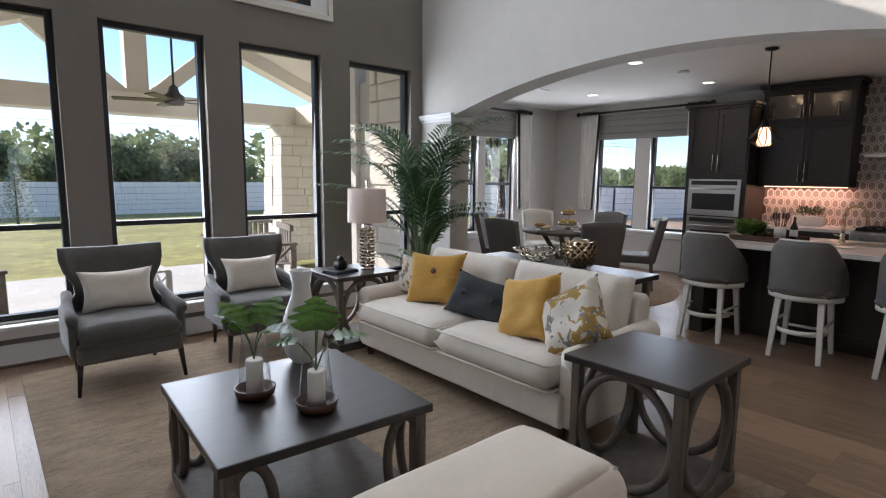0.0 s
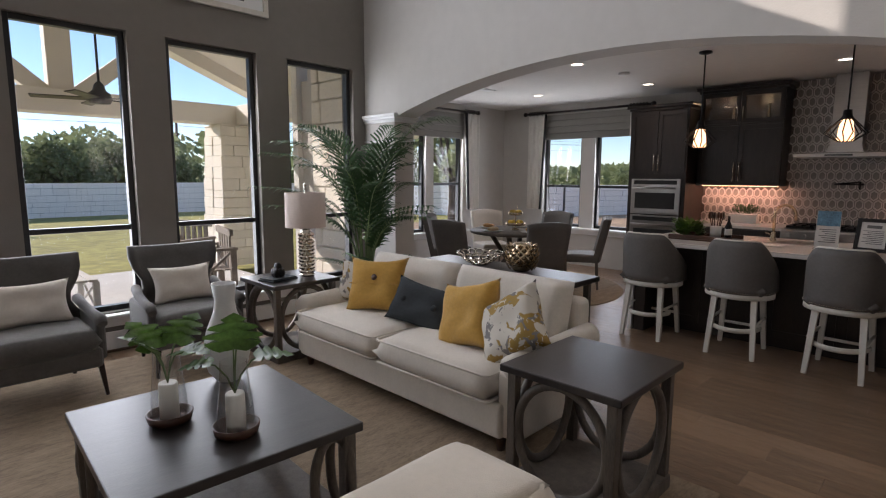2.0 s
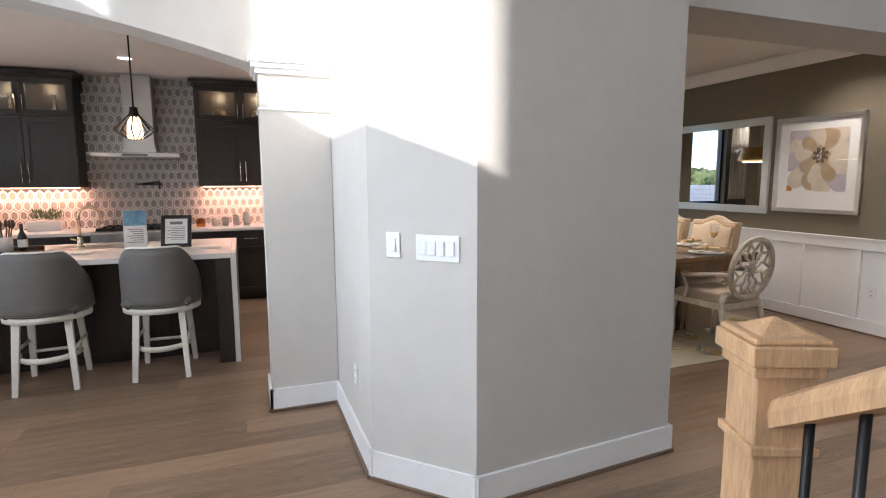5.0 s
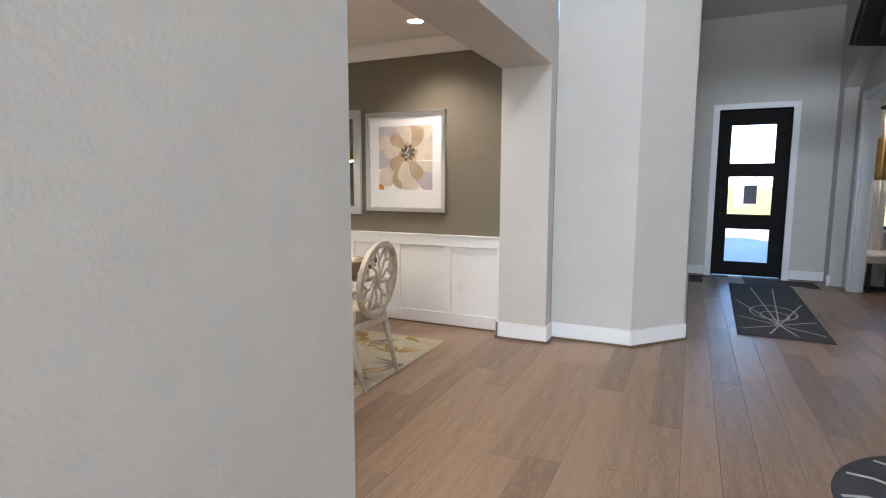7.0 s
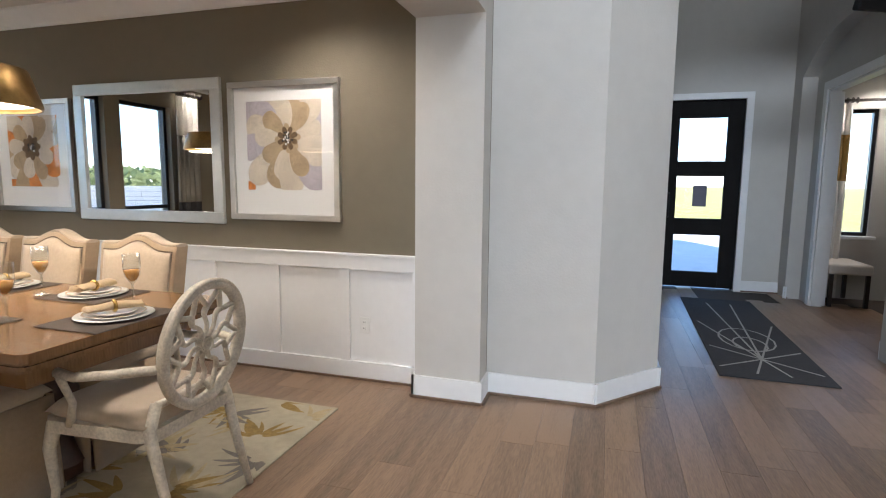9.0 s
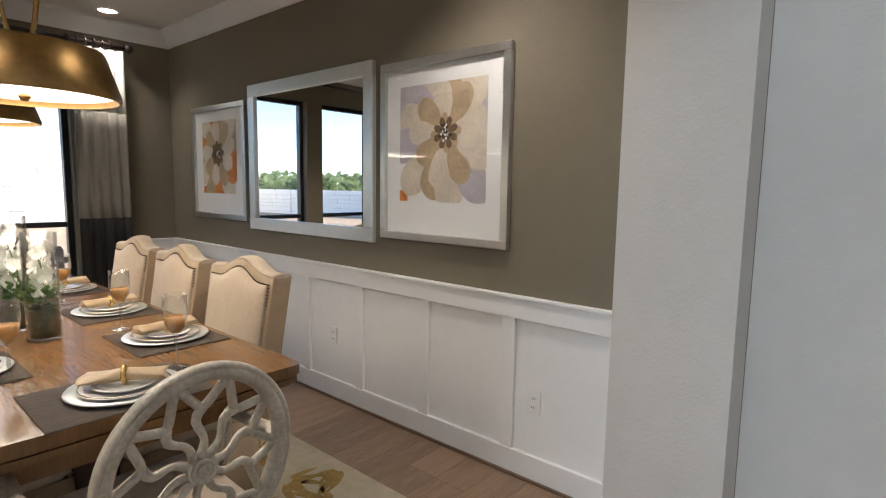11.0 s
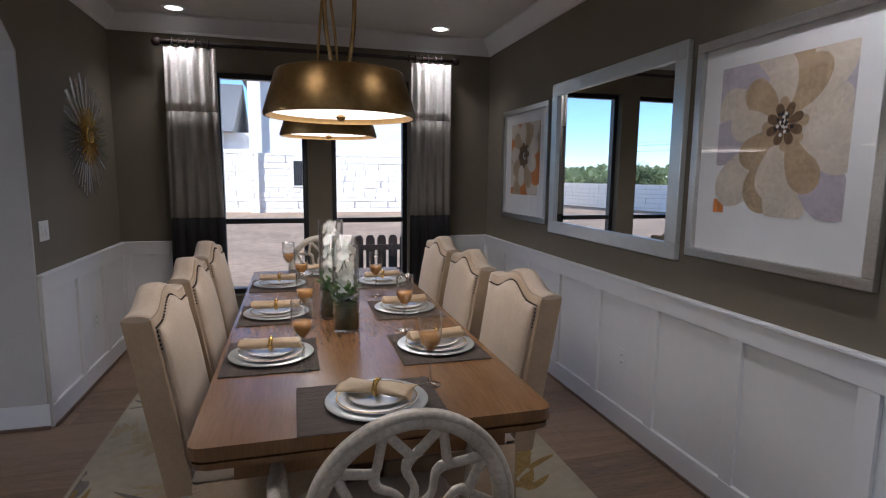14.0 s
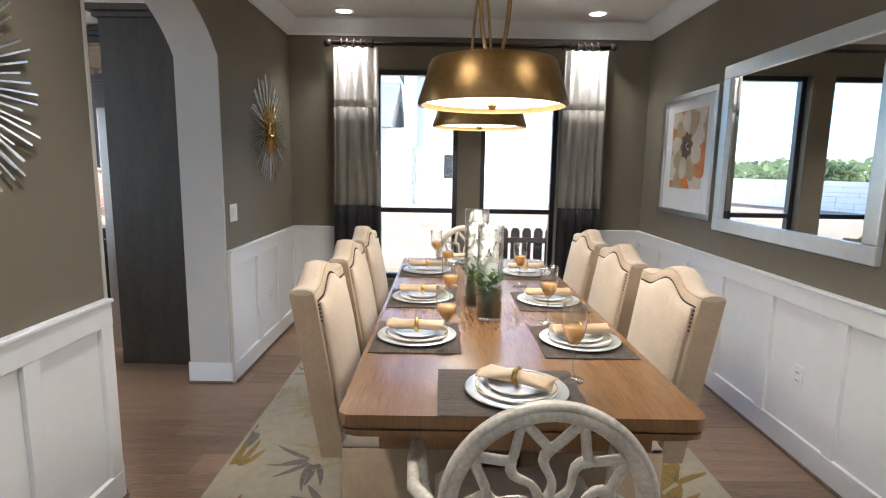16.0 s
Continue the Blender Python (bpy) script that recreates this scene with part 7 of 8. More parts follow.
def place_setting(x, y, yaw, bow=False):
    m = pose(x, y, TZ, 0, 0, 90 if bow else yaw)
    pm = solid("placemat", bx(bmesh.new(), -0.19, 0.23 if bow else 0.19, -0.165, 0.165, 0.0005, 0.004, 0.001), M_placemat, "dark woven placemat on the dining table", "placemat", "placemats", m)
    p = thing("place_setting", pose(x, y, TZ + 0.0042, 0, 0, yaw if bow else 90 + 7 * math.sin(9 * x + 5 * y)), "stacked white plates with gold rims and ringed napkin", "tableware", "dining place settings")
    part("charger", lathe(bmesh.new(), [(0.001, 0.001), (0.10, 0.001), (0.152, 0.010), (0.150, 0.013), (0.10, 0.006), (0.001, 0.006)], 40), M_mirframe, p, "silver-white charger")
    part("plate", lathe(bmesh.new(), [(0.001, 0.0065), (0.08, 0.0065), (0.122, 0.017), (0.120, 0.020), (0.08, 0.0115), (0.001, 0.0115)], 40), M_porcelain, p)
    part("gold_rim", tube(bmesh.new(), [(0.117 * math.cos(k * math.pi / 20), 0.117 * math.sin(k * math.pi / 20), 0.0195) for k in range(40)], 0.0018, 4, True), M_gold, p, "thin gold rim")
    part("small_plate", lathe(bmesh.new(), [(0.001, 0.012), (0.06, 0.012), (0.086, 0.024), (0.084, 0.027), (0.06, 0.017), (0.001, 0.017)], 36), M_porcelain, p)
    bm, rings = bmesh.new(), []
    for i in range(23):
        u = -1 + i / 11
        ry = 0.020 + (0.030 if bow else 0.020) * abs(u) ** 0.8
        rz = 0.019 - (0.009 if bow else 0.003) * abs(u)
        ring = []
        for k in range(20):
            a = 2 * math.pi * k / 20
            fold = 1 + 0.13 * abs(u) * math.sin(5 * a + 1.3 * u)
            ring.append(bm.verts.new((0.108 * u + 0.006 * math.sin(2 * a) * abs(u), ry * fold * math.cos(a), 0.028 + rz + rz * fold * math.sin(a) + 0.004 * u * u)))
        rings.append(ring)
    for i in range(22):
        for k in range(20):
            bm.faces.new((rings[i][k], rings[i][(k + 1) % 20], rings[i + 1][(k + 1) % 20], rings[i + 1][k])).smooth = True
    bm.faces.new(rings[0])
    bm.faces.new(rings[-1])
    part("napkin", bm, M_napkin, p, "champagne satin napkin")
    part("napkin_ring", tube(bmesh.new(), [(0.0, 0.024 * math.cos(k * math.pi / 8), 0.046 + 0.021 * math.sin(k * math.pi / 8)) for k in range(16)], 0.008, 8, True), M_gold, p, "round gold napkin ring")


for x in (6.67, 7.29, 8.0):
    place_setting(x, -4.845, 90 - 90)
    place_setting(x - 0.03, -5.465, 0)
place_setting(6.165, -5.16, 62, True)
place_setting(8.36, -5.13, 90, True)


def make_goblet():
    g = thing("wine_glass", pose(6.50, -4.955, TZ), "stemmed glass half filled with amber drink", "wine glass", "glasses on the dining table")
    gl = part("glass", lathe(bmesh.new(), [(0.005, 0.108), (0.012, 0.112), (0.031, 0.142), (0.038, 0.18), (0.037, 0.245), (0.0355, 0.245), (0.0365, 0.18), (0.030, 0.144), (0.011, 0.116)], 28), M_clear, g)
    gl.visible_shadow = False
    st_ = part("stem", lathe(bmesh.new(), [(0.001, 0.001), (0.038, 0.001), (0.037, 0.004), (0.008, 0.009), (0.0052, 0.03), (0.0052, 0.108)], 24), M_thickglass, g)
    st_.visible_shadow = False
    part("drink", lathe(bmesh.new(), [(0.001, 0.117), (0.0105, 0.118), (0.029, 0.145), (0.0345, 0.172), (0.001, 0.172)], 24), M_drink, g, "amber drink")
    return g


g0 = make_goblet()
for x, y in ((7.02, -4.975), (7.72, -4.97), (6.26, -5.345), (6.89, -5.39), (7.60, -5.37), (8.14, -4.90)):
    copy_thing(g0, pose(x, y, TZ))


def make_cylinder_vase(x, y, h, flowers, label):
    v = thing("cylinder_vase", pose(x, y, TZ), label, "vase", "glass vases on the dining table")
    g = part("glass", lathe(bmesh.new(), [(0.001, 0.001), (0.056, 0.001), (0.057, 0.006), (0.057, h), (0.054, h), (0.054, 0.012), (0.001, 0.012)], 36), M_clear, v)
    g.visible_shadow = False
    part("moss", lathe(bmesh.new(), [(0.001, 0.013), (0.052, 0.013), (0.052, 0.12), (0.03, 0.135), (0.001, 0.13)], 20), M_moss, v, "dark moss and stones")
    bm = leafy(bmesh.new(), 0.04, 0.08, 60, int(x * 100), 0.05)
    for q in bm.verts:
        q.co.z += 0.11
    part("greenery", bm, M_leafl, v)
    rng = random.Random(int(x * 10))
    stalk = [Vector((0.012 * math.sin(q), 0.012 * math.cos(q * 1.3), 0.12 + (h - 0.14) * q / 6)) for q in range(7)]
    part("orchid_stem", tube(bmesh.new(), stalk, 0.0025, 5), M_stem, v)
    for k in range(flowers * 2):
        a = k * 2.4
        c = Vector((0.026 * math.cos(a), 0.026 * math.sin(a), 0.18 + k * (h - 0.20) / (flowers * 2)))
        nrm = Vector((math.cos(a), math.sin(a), rng.uniform(-0.2, 0.5))).normalized()
        u = nrm.cross(Vector((0, 0, 1))).normalized()
        w = nrm.cross(u)
        bm = bmesh.new()
        for q in range(5):
            t = q * 1.2566 + rng.uniform(-0.2, 0.2)
            d, e = u * math.cos(t) + w * math.sin(t), w * math.cos(t) - u * math.sin(t)
            L, wd = rng.uniform(0.026, 0.034), rng.uniform(0.011, 0.016)
            rim = [c + d * L * f + e * wd * g + nrm * (0.008 * f * f - 0.003) for f, g in ((0.05, 0.0), (0.4, 0.8), (0.7, 1.0), (0.95, 0.55), (1.0, 0.0), (0.95, -0.55), (0.7, -1.0), (0.4, -0.8))]
            bm.faces.new([bm.verts.new(p_) for p_ in rim])
        part("orchid_bloom", bm, M_petal, v)


make_cylinder_vase(6.95, -5.145, 0.41, 6, "clear cylinder vase with moss and white orchids")
make_cylinder_vase(7.18, -5.10, 0.46, 6, "tall clear cylinder vase with moss and white orchids")
make_cylinder_vase(7.42, -5.12, 0.38, 5, "clear cylinder vase with moss and white orchids")


def make_drum_pendant(x, y, z):
    p = thing("drum_pendant", pose(x, y, z), "antique bronze drum pendant with pale diffuser on looped straps", "pendant lamp", "pendants over the dining table")
    part("shade", lathe(bmesh.new(), [(0.305, 0.0), (0.308, 0.012), (0.258, 0.170), (0.253, 0.177), (0.249, 0.170), (0.298, 0.012), (0.296, 0.0)], 56), M_bronze, p)
    part("top_plate", lathe(bmesh.new(), [(0.001, 0.158), (0.249, 0.158), (0.249, 0.162), (0.001, 0.162)], 40), M_bronze, p)
    part("diffuser", lathe(bmesh.new(), [(0.001, 0.012), (0.20, 0.018), (0.285, 0.022), (0.285, 0.026), (0.001, 0.024)], 40), M_diff, p, "glowing cream diffuser")
    part("finial", lathe(bmesh.new(), [(0.001, -0.014), (0.012, -0.012), (0.018, -0.002), (0.022, 0.004), (0.01, 0.012)], 14), M_bronze, p)
    h = 2.73 - z
    for sgn in (-1, 1):
        pts = []
        for k in range(15):
            t = k / 14
            pts.append((0.0 + 0.006 * sgn, sgn * (0.085 * math.sin(math.pi * (0.12 + 0.88 * (1 - t)) * 1.0) ** 0.8 * (1 - t) + 0.012), 0.162 + (h - 0.178) * t))
        part("strap", tube(bmesh.new(), pts, 0.009, 6, flat=(1.0, 0.6)), M_brass, p, "brushed brass strap")
    part("canopy", lathe(bmesh.new(), [(0.001, h - 0.035), (0.05, h - 0.03), (0.065, h - 0.001), (0.001, h - 0.001)], 24), M_bronze, p)
    ld = bpy.data.lights.new("drum_lamp", "AREA")
    ld.shape, ld.size, ld.energy, ld.color = "DISK", 0.5, 2.6, (1.0, 0.82, 0.62)
    o = new("drum_lamp", ld)
    o.location = (x, y, z - 0.02)


make_drum_pendant(6.95, -5.135, 1.70)
make_drum_pendant(8.28, -5.17, 1.71)
for x, y in ((9.40, -4.09), (9.36, -6.20), (5.97, -6.22), (5.95, -4.15)):
    can_light(x, y, 2.73, 12 if x > 7 else 22, 114 if x > 7 else 130)

# curtains and rod on the end wall
curtain_rod(pose(9.53, -5.16, 2.50, 0, 0, -90), 2.42, [-1.12, -1.07, -1.01, -0.95, -0.90, -0.85, 0.80, 0.86, 0.92, 0.98, 1.04, 1.10], "dark wooden curtain rod with ball finials in the dining room")
BANDS = [(1.10, M_cblack, "charcoal_band"), (1.965, M_cgrey, "grey_band"), (2.465, M_cwhite, "white_band")]
curtain("banded_curtain", pose(9.53, -4.165, 0, 0, 0, -90), 0.42, 0.012, 2.465, BANDS, 0.026, 5, "floor-length curtain banded white, grey and charcoal", 1.6)
curtain("banded_curtain", pose(9.53, -6.17, 0, 0, 0, -90), 0.40, 0.012, 2.465, BANDS, 0.026, 5, "floor-length curtain banded white, grey and charcoal", 1.0)

# flower prints and the mirror on the picture wall
C_cream = mat("petal_cream_wash", (0.62, 0.55, 0.45), 0.75, var=0.16, scale=9)
C_tan = mat("petal_tan_wash", (0.44, 0.33, 0.20), 0.75, var=0.22, scale=9)
C_lilac = mat("petal_lilac_wash", (0.47, 0.43, 0.48), 0.75, var=0.14, scale=9)
C_orange = mat("petal_orange_wash", (0.62, 0.22, 0.05), 0.75, var=0.3, scale=9)
C_brown = mat("petal_brown_wash", (0.16, 0.10, 0.05), 0.75, var=0.3, scale=14)


def flower_art(w, h, cx, cz, seed, warm):
    """A watercolour bloom of overlapping flat petals in a w by h field, its heart at (cx, cz)."""
    def f(p):
        rng = random.Random(seed)
        y = -0.0128
        def clip(v, lim):
            return max(-lim, min(lim, v))
        def petal(ang, r0, r1, wd, material, nm):
            nonlocal y
            y -= 0.00008
            d, s = (math.cos(ang), math.sin(ang)), (-math.sin(ang), math.cos(ang))
            pts = []
            for k in range(22):
                t = 2 * math.pi * k / 22
                u = (r0 + r1) / 2 + (r1 - r0) / 2 * math.cos(t)
                v = wd * math.sin(t) * (0.75 + 0.25 * math.cos(t)) * (1 + 0.05 * math.sin(3 * t + ang))
                pts.append((clip(cx + d[0] * u + s[0] * v, w / 2), clip(cz + d[1] * u + s[1] * v, h / 2)))
            bm = bmesh.new()
            A = [bm.verts.new((q[0], y, q[1])) for q in pts]
            o = bm.verts.new((sum(q[0] for q in pts) / 22, y, sum(q[1] for q in pts) / 22))
            for k in range(22):
                bm.faces.new((A[k], A[(k + 1) % 22], o))
            part(nm, bm, material, p)
        for sx, sz in ((1, 1), (-1, 1), (-1, -1)):
            bm = bmesh.new()
            s0 = 0.16 if sz > 0 else 0.06
            q = [(sx * w / 2, sz * h / 2), (sx * (w / 2 - s0), sz * h / 2), (sx * (w / 2 - s0), sz * (h / 2 - s0)), (sx * w / 2, sz * (h / 2 - s0))]
            bm.faces.new([bm.verts.new((u, y, v)) for u, v in q])
            part("colour_block", bm, C_orange if (sx > 0 or sz < 0) else C_lilac, p)
        ring1 = [C_cream, C_lilac, C_cream, C_tan, C_cream, C_lilac] if not warm else [C_orange, C_tan, C_cream, C_tan, C_orange, C_cream]
        for k in range(13):
            petal(k * 0.483 + rng.uniform(-0.1, 0.1), 0.06, 0.40 + rng.uniform(-0.06, 0.06), 0.12, ring1[k % 6], "petal")
        for k in range(9):
            petal(k * 0.698 + 0.3, 0.05, 0.26 + rng.uniform(-0.02, 0.04), 0.085, (C_tan if k % 2 else C_cream), "petal")
        for k in range(8):
            petal(k * 0.785 + 0.1, 0.02, 0.105, 0.03, C_tan if not warm else C_brown, "petal")
        for k in range(8):
            petal(k * 0.785 + 0.4, 0.015, 0.085, 0.024, C_brown, "petal")
        for k in range(26):
            a, r = rng.uniform(0, 6.28), 0.045 * math.sqrt(rng.random())
            y -= 0.00003
            bm = bmesh.new()
            A = [bm.verts.new((cx + r * math.cos(a) + 0.008 * math.cos(q * 1.047), y, cz + r * math.sin(a) + 0.008 * math.sin(q * 1.047))) for q in range(6)]
            bm.faces.new(A)
            part("seed", bm, M_seam if k % 4 else M_paper, p)
    return f


def shifted(art, dz):
    def f(p):
        before = set(p.children)
        art(p)
        for o in p.children:
            if o not in before:
                o.location.z = dz
    return f


frame_picture("framed_flower_print", pose(6.377, -6.781, 1.59, 0, 0, 180), 0.885, 0.972, 0.042, shifted(flower_art(0.60, 0.62, 0.035, 0.05, 4, False), 0.04), M_silver, "silver framed watercolour of a pale flower")
frame_picture("framed_flower_print", pose(8.765, -6.781, 1.57, 0, 0, 180), 0.88, 0.91, 0.042, shifted(flower_art(0.56, 0.58, -0.02, 0.03, 9, True), 0.04), M_silver, "silver framed watercolour of an orange flower")


def make_mirror():
    w, h, fw = 1.385, 1.055, 0.085
    p = thing("wall_mirror", pose(7.578, -6.781, 1.592, 0, 0, 180), "wide mirror in a broad white-silver frame", "mirror")
    bm = bmesh.new()
    for a, b, c, d in ((-w / 2, w / 2, h / 2 - fw, h / 2), (-w / 2, w / 2, -h / 2, -h / 2 + fw), (-w / 2, -w / 2 + fw, -h / 2 + fw, h / 2 - fw), (w / 2 - fw, w / 2, -h / 2 + fw, h / 2 - fw)):
        bx(bm, a, b, -0.035, -0.002, c, d, 0.005)
    part("mirror_frame", bm, M_mirframe, p)
    part("mirror_glass", bx(bmesh.new(), -w / 2 + fw - 0.01, w / 2 - fw + 0.01, -0.018, -0.004, -h / 2 + fw - 0.01, h / 2 - fw + 0.01), M_mirror, p, "clear mirror glass")


make_mirror()


def make_sunburst(x, z):
    s = thing("sunburst_decor", pose(x, -3.542, z), "round starburst of silver rods with gold centre", "wall decor", "sunbursts on the dining wall")
    rng = random.Random(7)
    rod = [mesh_of(tube(bmesh.new(), [(0.07, 0, 0), (L, 0, 0)], 0.0058, 5), "rod", M_chrome2) for L in (0.42, 0.385, 0.34, 0.40)]
    for k in range(72):
        o = new("rod", rod[k % 4])
        o.parent = s
        o.matrix_local = Matrix.Translation((0, -0.012 - 0.006 * (k % 3), 0)) @ Matrix.Rotation(-(k * 2 * math.pi / 72), 4, "Y")
    g = [mesh_of(tube(bmesh.new(), [(0.05, 0, 0), (L, 0, 0)], 0.0065, 5), "gold_rod", M_gold) for L in (0.20, 0.14)]
    for k in range(36):
        o = new("gold_rod", g[k % 2])
        o.parent = s
        o.matrix_local = Matrix.Translation((0, -0.034, 0)) @ Matrix.Rotation(-(k * 2 * math.pi / 36), 4, "Y")
    part("centre_ring", tube(bmesh.new(), [(0.058 * math.cos(k * math.pi / 14), -0.036, 0.058 * math.sin(k * math.pi / 14)) for k in range(28)], 0.013, 8, True), M_gold, s, "gold centre ring")
    bm = bmesh.new()
    bmesh.ops.create_cone(bm, cap_ends=True, segments=28, radius1=0.055, radius2=0.055, depth=0.03, matrix=Matrix.Translation((0, -0.018, 0)) @ Matrix.Rotation(radians(90), 4, "X"))
    part("centre_disc", bm, M_mirror, s)


make_sunburst(9.0, 1.715)
make_sunburst(6.13, 1.67)
switch_plate("light_switch", pose(8.245, -3.541, 1.13), 2, "double white rocker switch beside the arch")
switch_plate("wall_outlet", pose(5.765, -6.7715, 0.39, 0, 0, 180), 1, "white duplex outlet on the wainscot", outlet=True)
switch_plate("wall_outlet", pose(7.29, -6.7715, 0.42, 0, 0, 180), 1, "white duplex outlet on the wainscot", outlet=True)
switch_plate("wall_outlet", pose(8.93, -3.5485, 0.42), 1, "white duplex outlet on the wainscot", outlet=True)

# ---- entry ----
def make_front_door():
    d = struct("door_1", bmesh.new(), M_doorblack, "black front door with three square glass lights", "door")
    bm = bmesh.new()
    x0, x1 = 2.575, 3.47
    panes = [(0.22, 0.72), (0.94, 1.50), (1.70, 2.26)]
    zs = [0.012] + [v for p in panes for v in p] + [2.46]
    bx(bm, x0, x0 + 0.16, -11.36, -11.31, 0.012, 2.46, 0.003)
    bx(bm, x1 - 0.16, x1, -11.36, -11.31, 0.012, 2.46, 0.003)
    for a, b in zip(zs[::2], zs[1::2]):
        bx(bm, x0 + 0.16, x1 - 0.16, -11.36, -11.31, a, b, 0.003)
    part("slab", bm, M_doorblack, d)
    jm = bx(bmesh.new(), 2.53, 2.575, -11.40, -11.312, 0.001, 2.50)
    bx(jm, 3.47, 3.515, -11.40, -11.312, 0.001, 2.50)
    bx(jm, 2.575, 3.47, -11.40, -11.312, 2.462, 2.50)
    part("door_frame", jm, M_doorblack, d)
    for a, b in panes:
        g = part("pane", bx(bmesh.new(), x0 + 0.16, x1 - 0.16, -11.337, -11.333, a, b), M_glass, d)
        g.visible_shadow = False
    part("handle", tube(bmesh.new(), [(x1 - 0.07, -11.305, 0.95), (x1 - 0.07, -11.26, 0.98), (x1 - 0.07, -11.26, 1.25), (x1 - 0.07, -11.305, 1.28)], 0.011, 8), M_blackmetal, d)
    bm = bx(bmesh.new(), 2.47, 2.555, -11.228, -11.20, 0.001, 2.56, 0.003)
    bx(bm, 3.49, 3.575, -11.228, -11.20, 0.001, 2.56, 0.003)
    bx(bm, 2.555, 3.49, -11.228, -11.20, 2.48, 2.56, 0.003)
    struct("trim_door_casing", bm, M_white, "white casing round the front door", "trim")
    solid("door_notice", bx(bmesh.new(), 2.93, 3.10, -11.332, -11.329, 1.10, 1.38), M_notice, "dark paper notice taped to the door glass", "notice")


make_front_door()
er = thing("entry_mat", pose(2.93, -9.08, 0, 0, 0, -1.5), "charcoal wool runner with ivory line flower", "rug")
part("mat_body", bx(bmesh.new(), -0.38, 0.38, -1.45, 1.45, 0.001, 0.011, 0.003), M_entrymat, er)
bm = bmesh.new()
for k in range(14):
    a = math.pi * (0.5 + (k - 6.5) / 6)
    pts = []
    for s in range(9):
        t = s / 8
        x, y = 0.0 + math.cos(a) * t * 1.6 * (0.25 + 0.2 * abs(math.cos(a))), 0.95 - math.sin(a) * t * 2.2
        if abs(x) < 0.37 and abs(y) < 1.43:
            pts.append((x, y, 0.0105))
    if len(pts) > 2:
        tube(bm, pts, 0.011, 4, flat=(0.25, 1))
for r in (0.13, 0.22):
    tube(bm, [(r * math.cos(k * 0.3927), 0.75 - r * 1.8 + r * 1.7 * math.sin(k * 0.3927), 0.0105) for k in range(16)], 0.011, 4, True, (0.25, 1))
part("line_flower", bm, M_ivoryline, er, "ivory line flower")

# casing of the study opening, folded door, curtain and chair beyond it
bm = bx(bmesh.new(), 1.882, 1.905, -10.65, -10.55, 0.001, 2.54, 0.003)
bx(bm, 1.882, 1.905, -8.66, -8.56, 0.001, 2.54, 0.003)
bx(bm, 1.882, 1.905, -10.55, -8.66, 2.45, 2.54, 0.003)
bx(bm, 1.77, 1.881, -10.549, -10.53, 0.001, 2.449)
bx(bm, 1.77, 1.881, -8.68, -8.661, 0.001, 2.449)
bx(bm, 1.77, 1.881, -10.53, -8.68, 2.43, 2.449)
struct("trim_study_casing", bm, M_white, "white casing of the study opening", "trim")
bm = bx(bmesh.new(), 1.735, 1.769, -10.62, -10.535, 0.012, 2.42, 0.002)
dr = struct("door_2", bm, M_white, "edge of the white study door folded open", "door")
for z in (0.30, 0.95, 1.60, 2.25):
    part("hinge", box(1.77, 1.776, -10.615, -10.58, z - 0.05, z + 0.05), M_blackmetal, dr)
struct("ceiling_study", box(-1.05, 1.78, -11.23, -8.42, 2.74, 2.80), M_ceiling, "pale flat study ceiling", "ceiling")
struct("ceiling_side_hall", box(0.34, 1.78, -8.28, -6.3, 2.74, 2.80), M_ceiling, "pale flat side hall ceiling", "ceiling")
can_light(1.16, -10.9, 2.74, 14, 130)
can_light(1.1, -7.5, 2.74, 16, 130)
struct("window_sill_study", bx(bmesh.new(), 1.06, 1.80, -11.228, -11.15, 0.74, 0.778, 0.005), M_white, "white study window sill", "sill")
curtain_rod(pose(1.0, -11.12, 2.40, 0, 0, 180), 1.3, [-0.55, -0.5, -0.45, -0.4], "dark curtain rod in the study")
curtain("study_curtain", pose(1.60, -11.12, 0, 0, 0, 180), 0.34, 0.02, 2.37, [(1.45, M_cwhite, "white_band"), (2.0, mat("curtain_gold", (0.34, 0.22, 0.07), 0.9), "gold_band"), (2.37, M_cwhite, "top_band")], 0.03, 4, "cream and gold banded study curtain")
sb = thing("study_bench", pose(1.50, -10.85, 0), "white upholstered bench with dark legs", "bench")
part("seat", bx(bmesh.new(), -0.22, 0.22, -0.4, 0.3, 0.38, 0.50, 0.03, 3), M_linen, sb)
for sx in (-0.18, 0.18):
    for sy in (-0.36, 0.26):
        part("leg", bx(bmesh.new(), sx - 0.02, sx + 0.02, sy - 0.02, sy + 0.02, 0.001, 0.385), M_rod, sb)
ch = thing("study_chair", pose(0.98, -9.9, 0.0, 0, 0, 205), "white upholstered study chair with dark legs", "chair")
part("seat", bx(bmesh.new(), -0.24, 0.24, -0.24, 0.24, 0.38, 0.48, 0.03, 3), M_linen, ch)
part("backrest", extrude_poly(bmesh.new(), [(0.18, 0.44), (0.24, 0.44), (0.36, 0.95), (0.33, 0.99), (0.28, 0.97)], "y", -0.23, 0.23), M_linen, ch)
for sx in (-0.2, 0.2):
    for sy in (-0.19, 0.19):
        part("leg", tube(bmesh.new(), [(sx, sy, 0.39), (sx * 1.12, sy, 0.002)], [0.024, 0.016], 4), M_rod, ch)
sp = thing("wall_television", pose(2.33, -8.02, 2.80) @ Matrix.Rotation(radians(28), 4, "Z") @ Matrix.Rotation(radians(-16), 4, "X"), "black flat television tilted down on a wall bracket", "television")
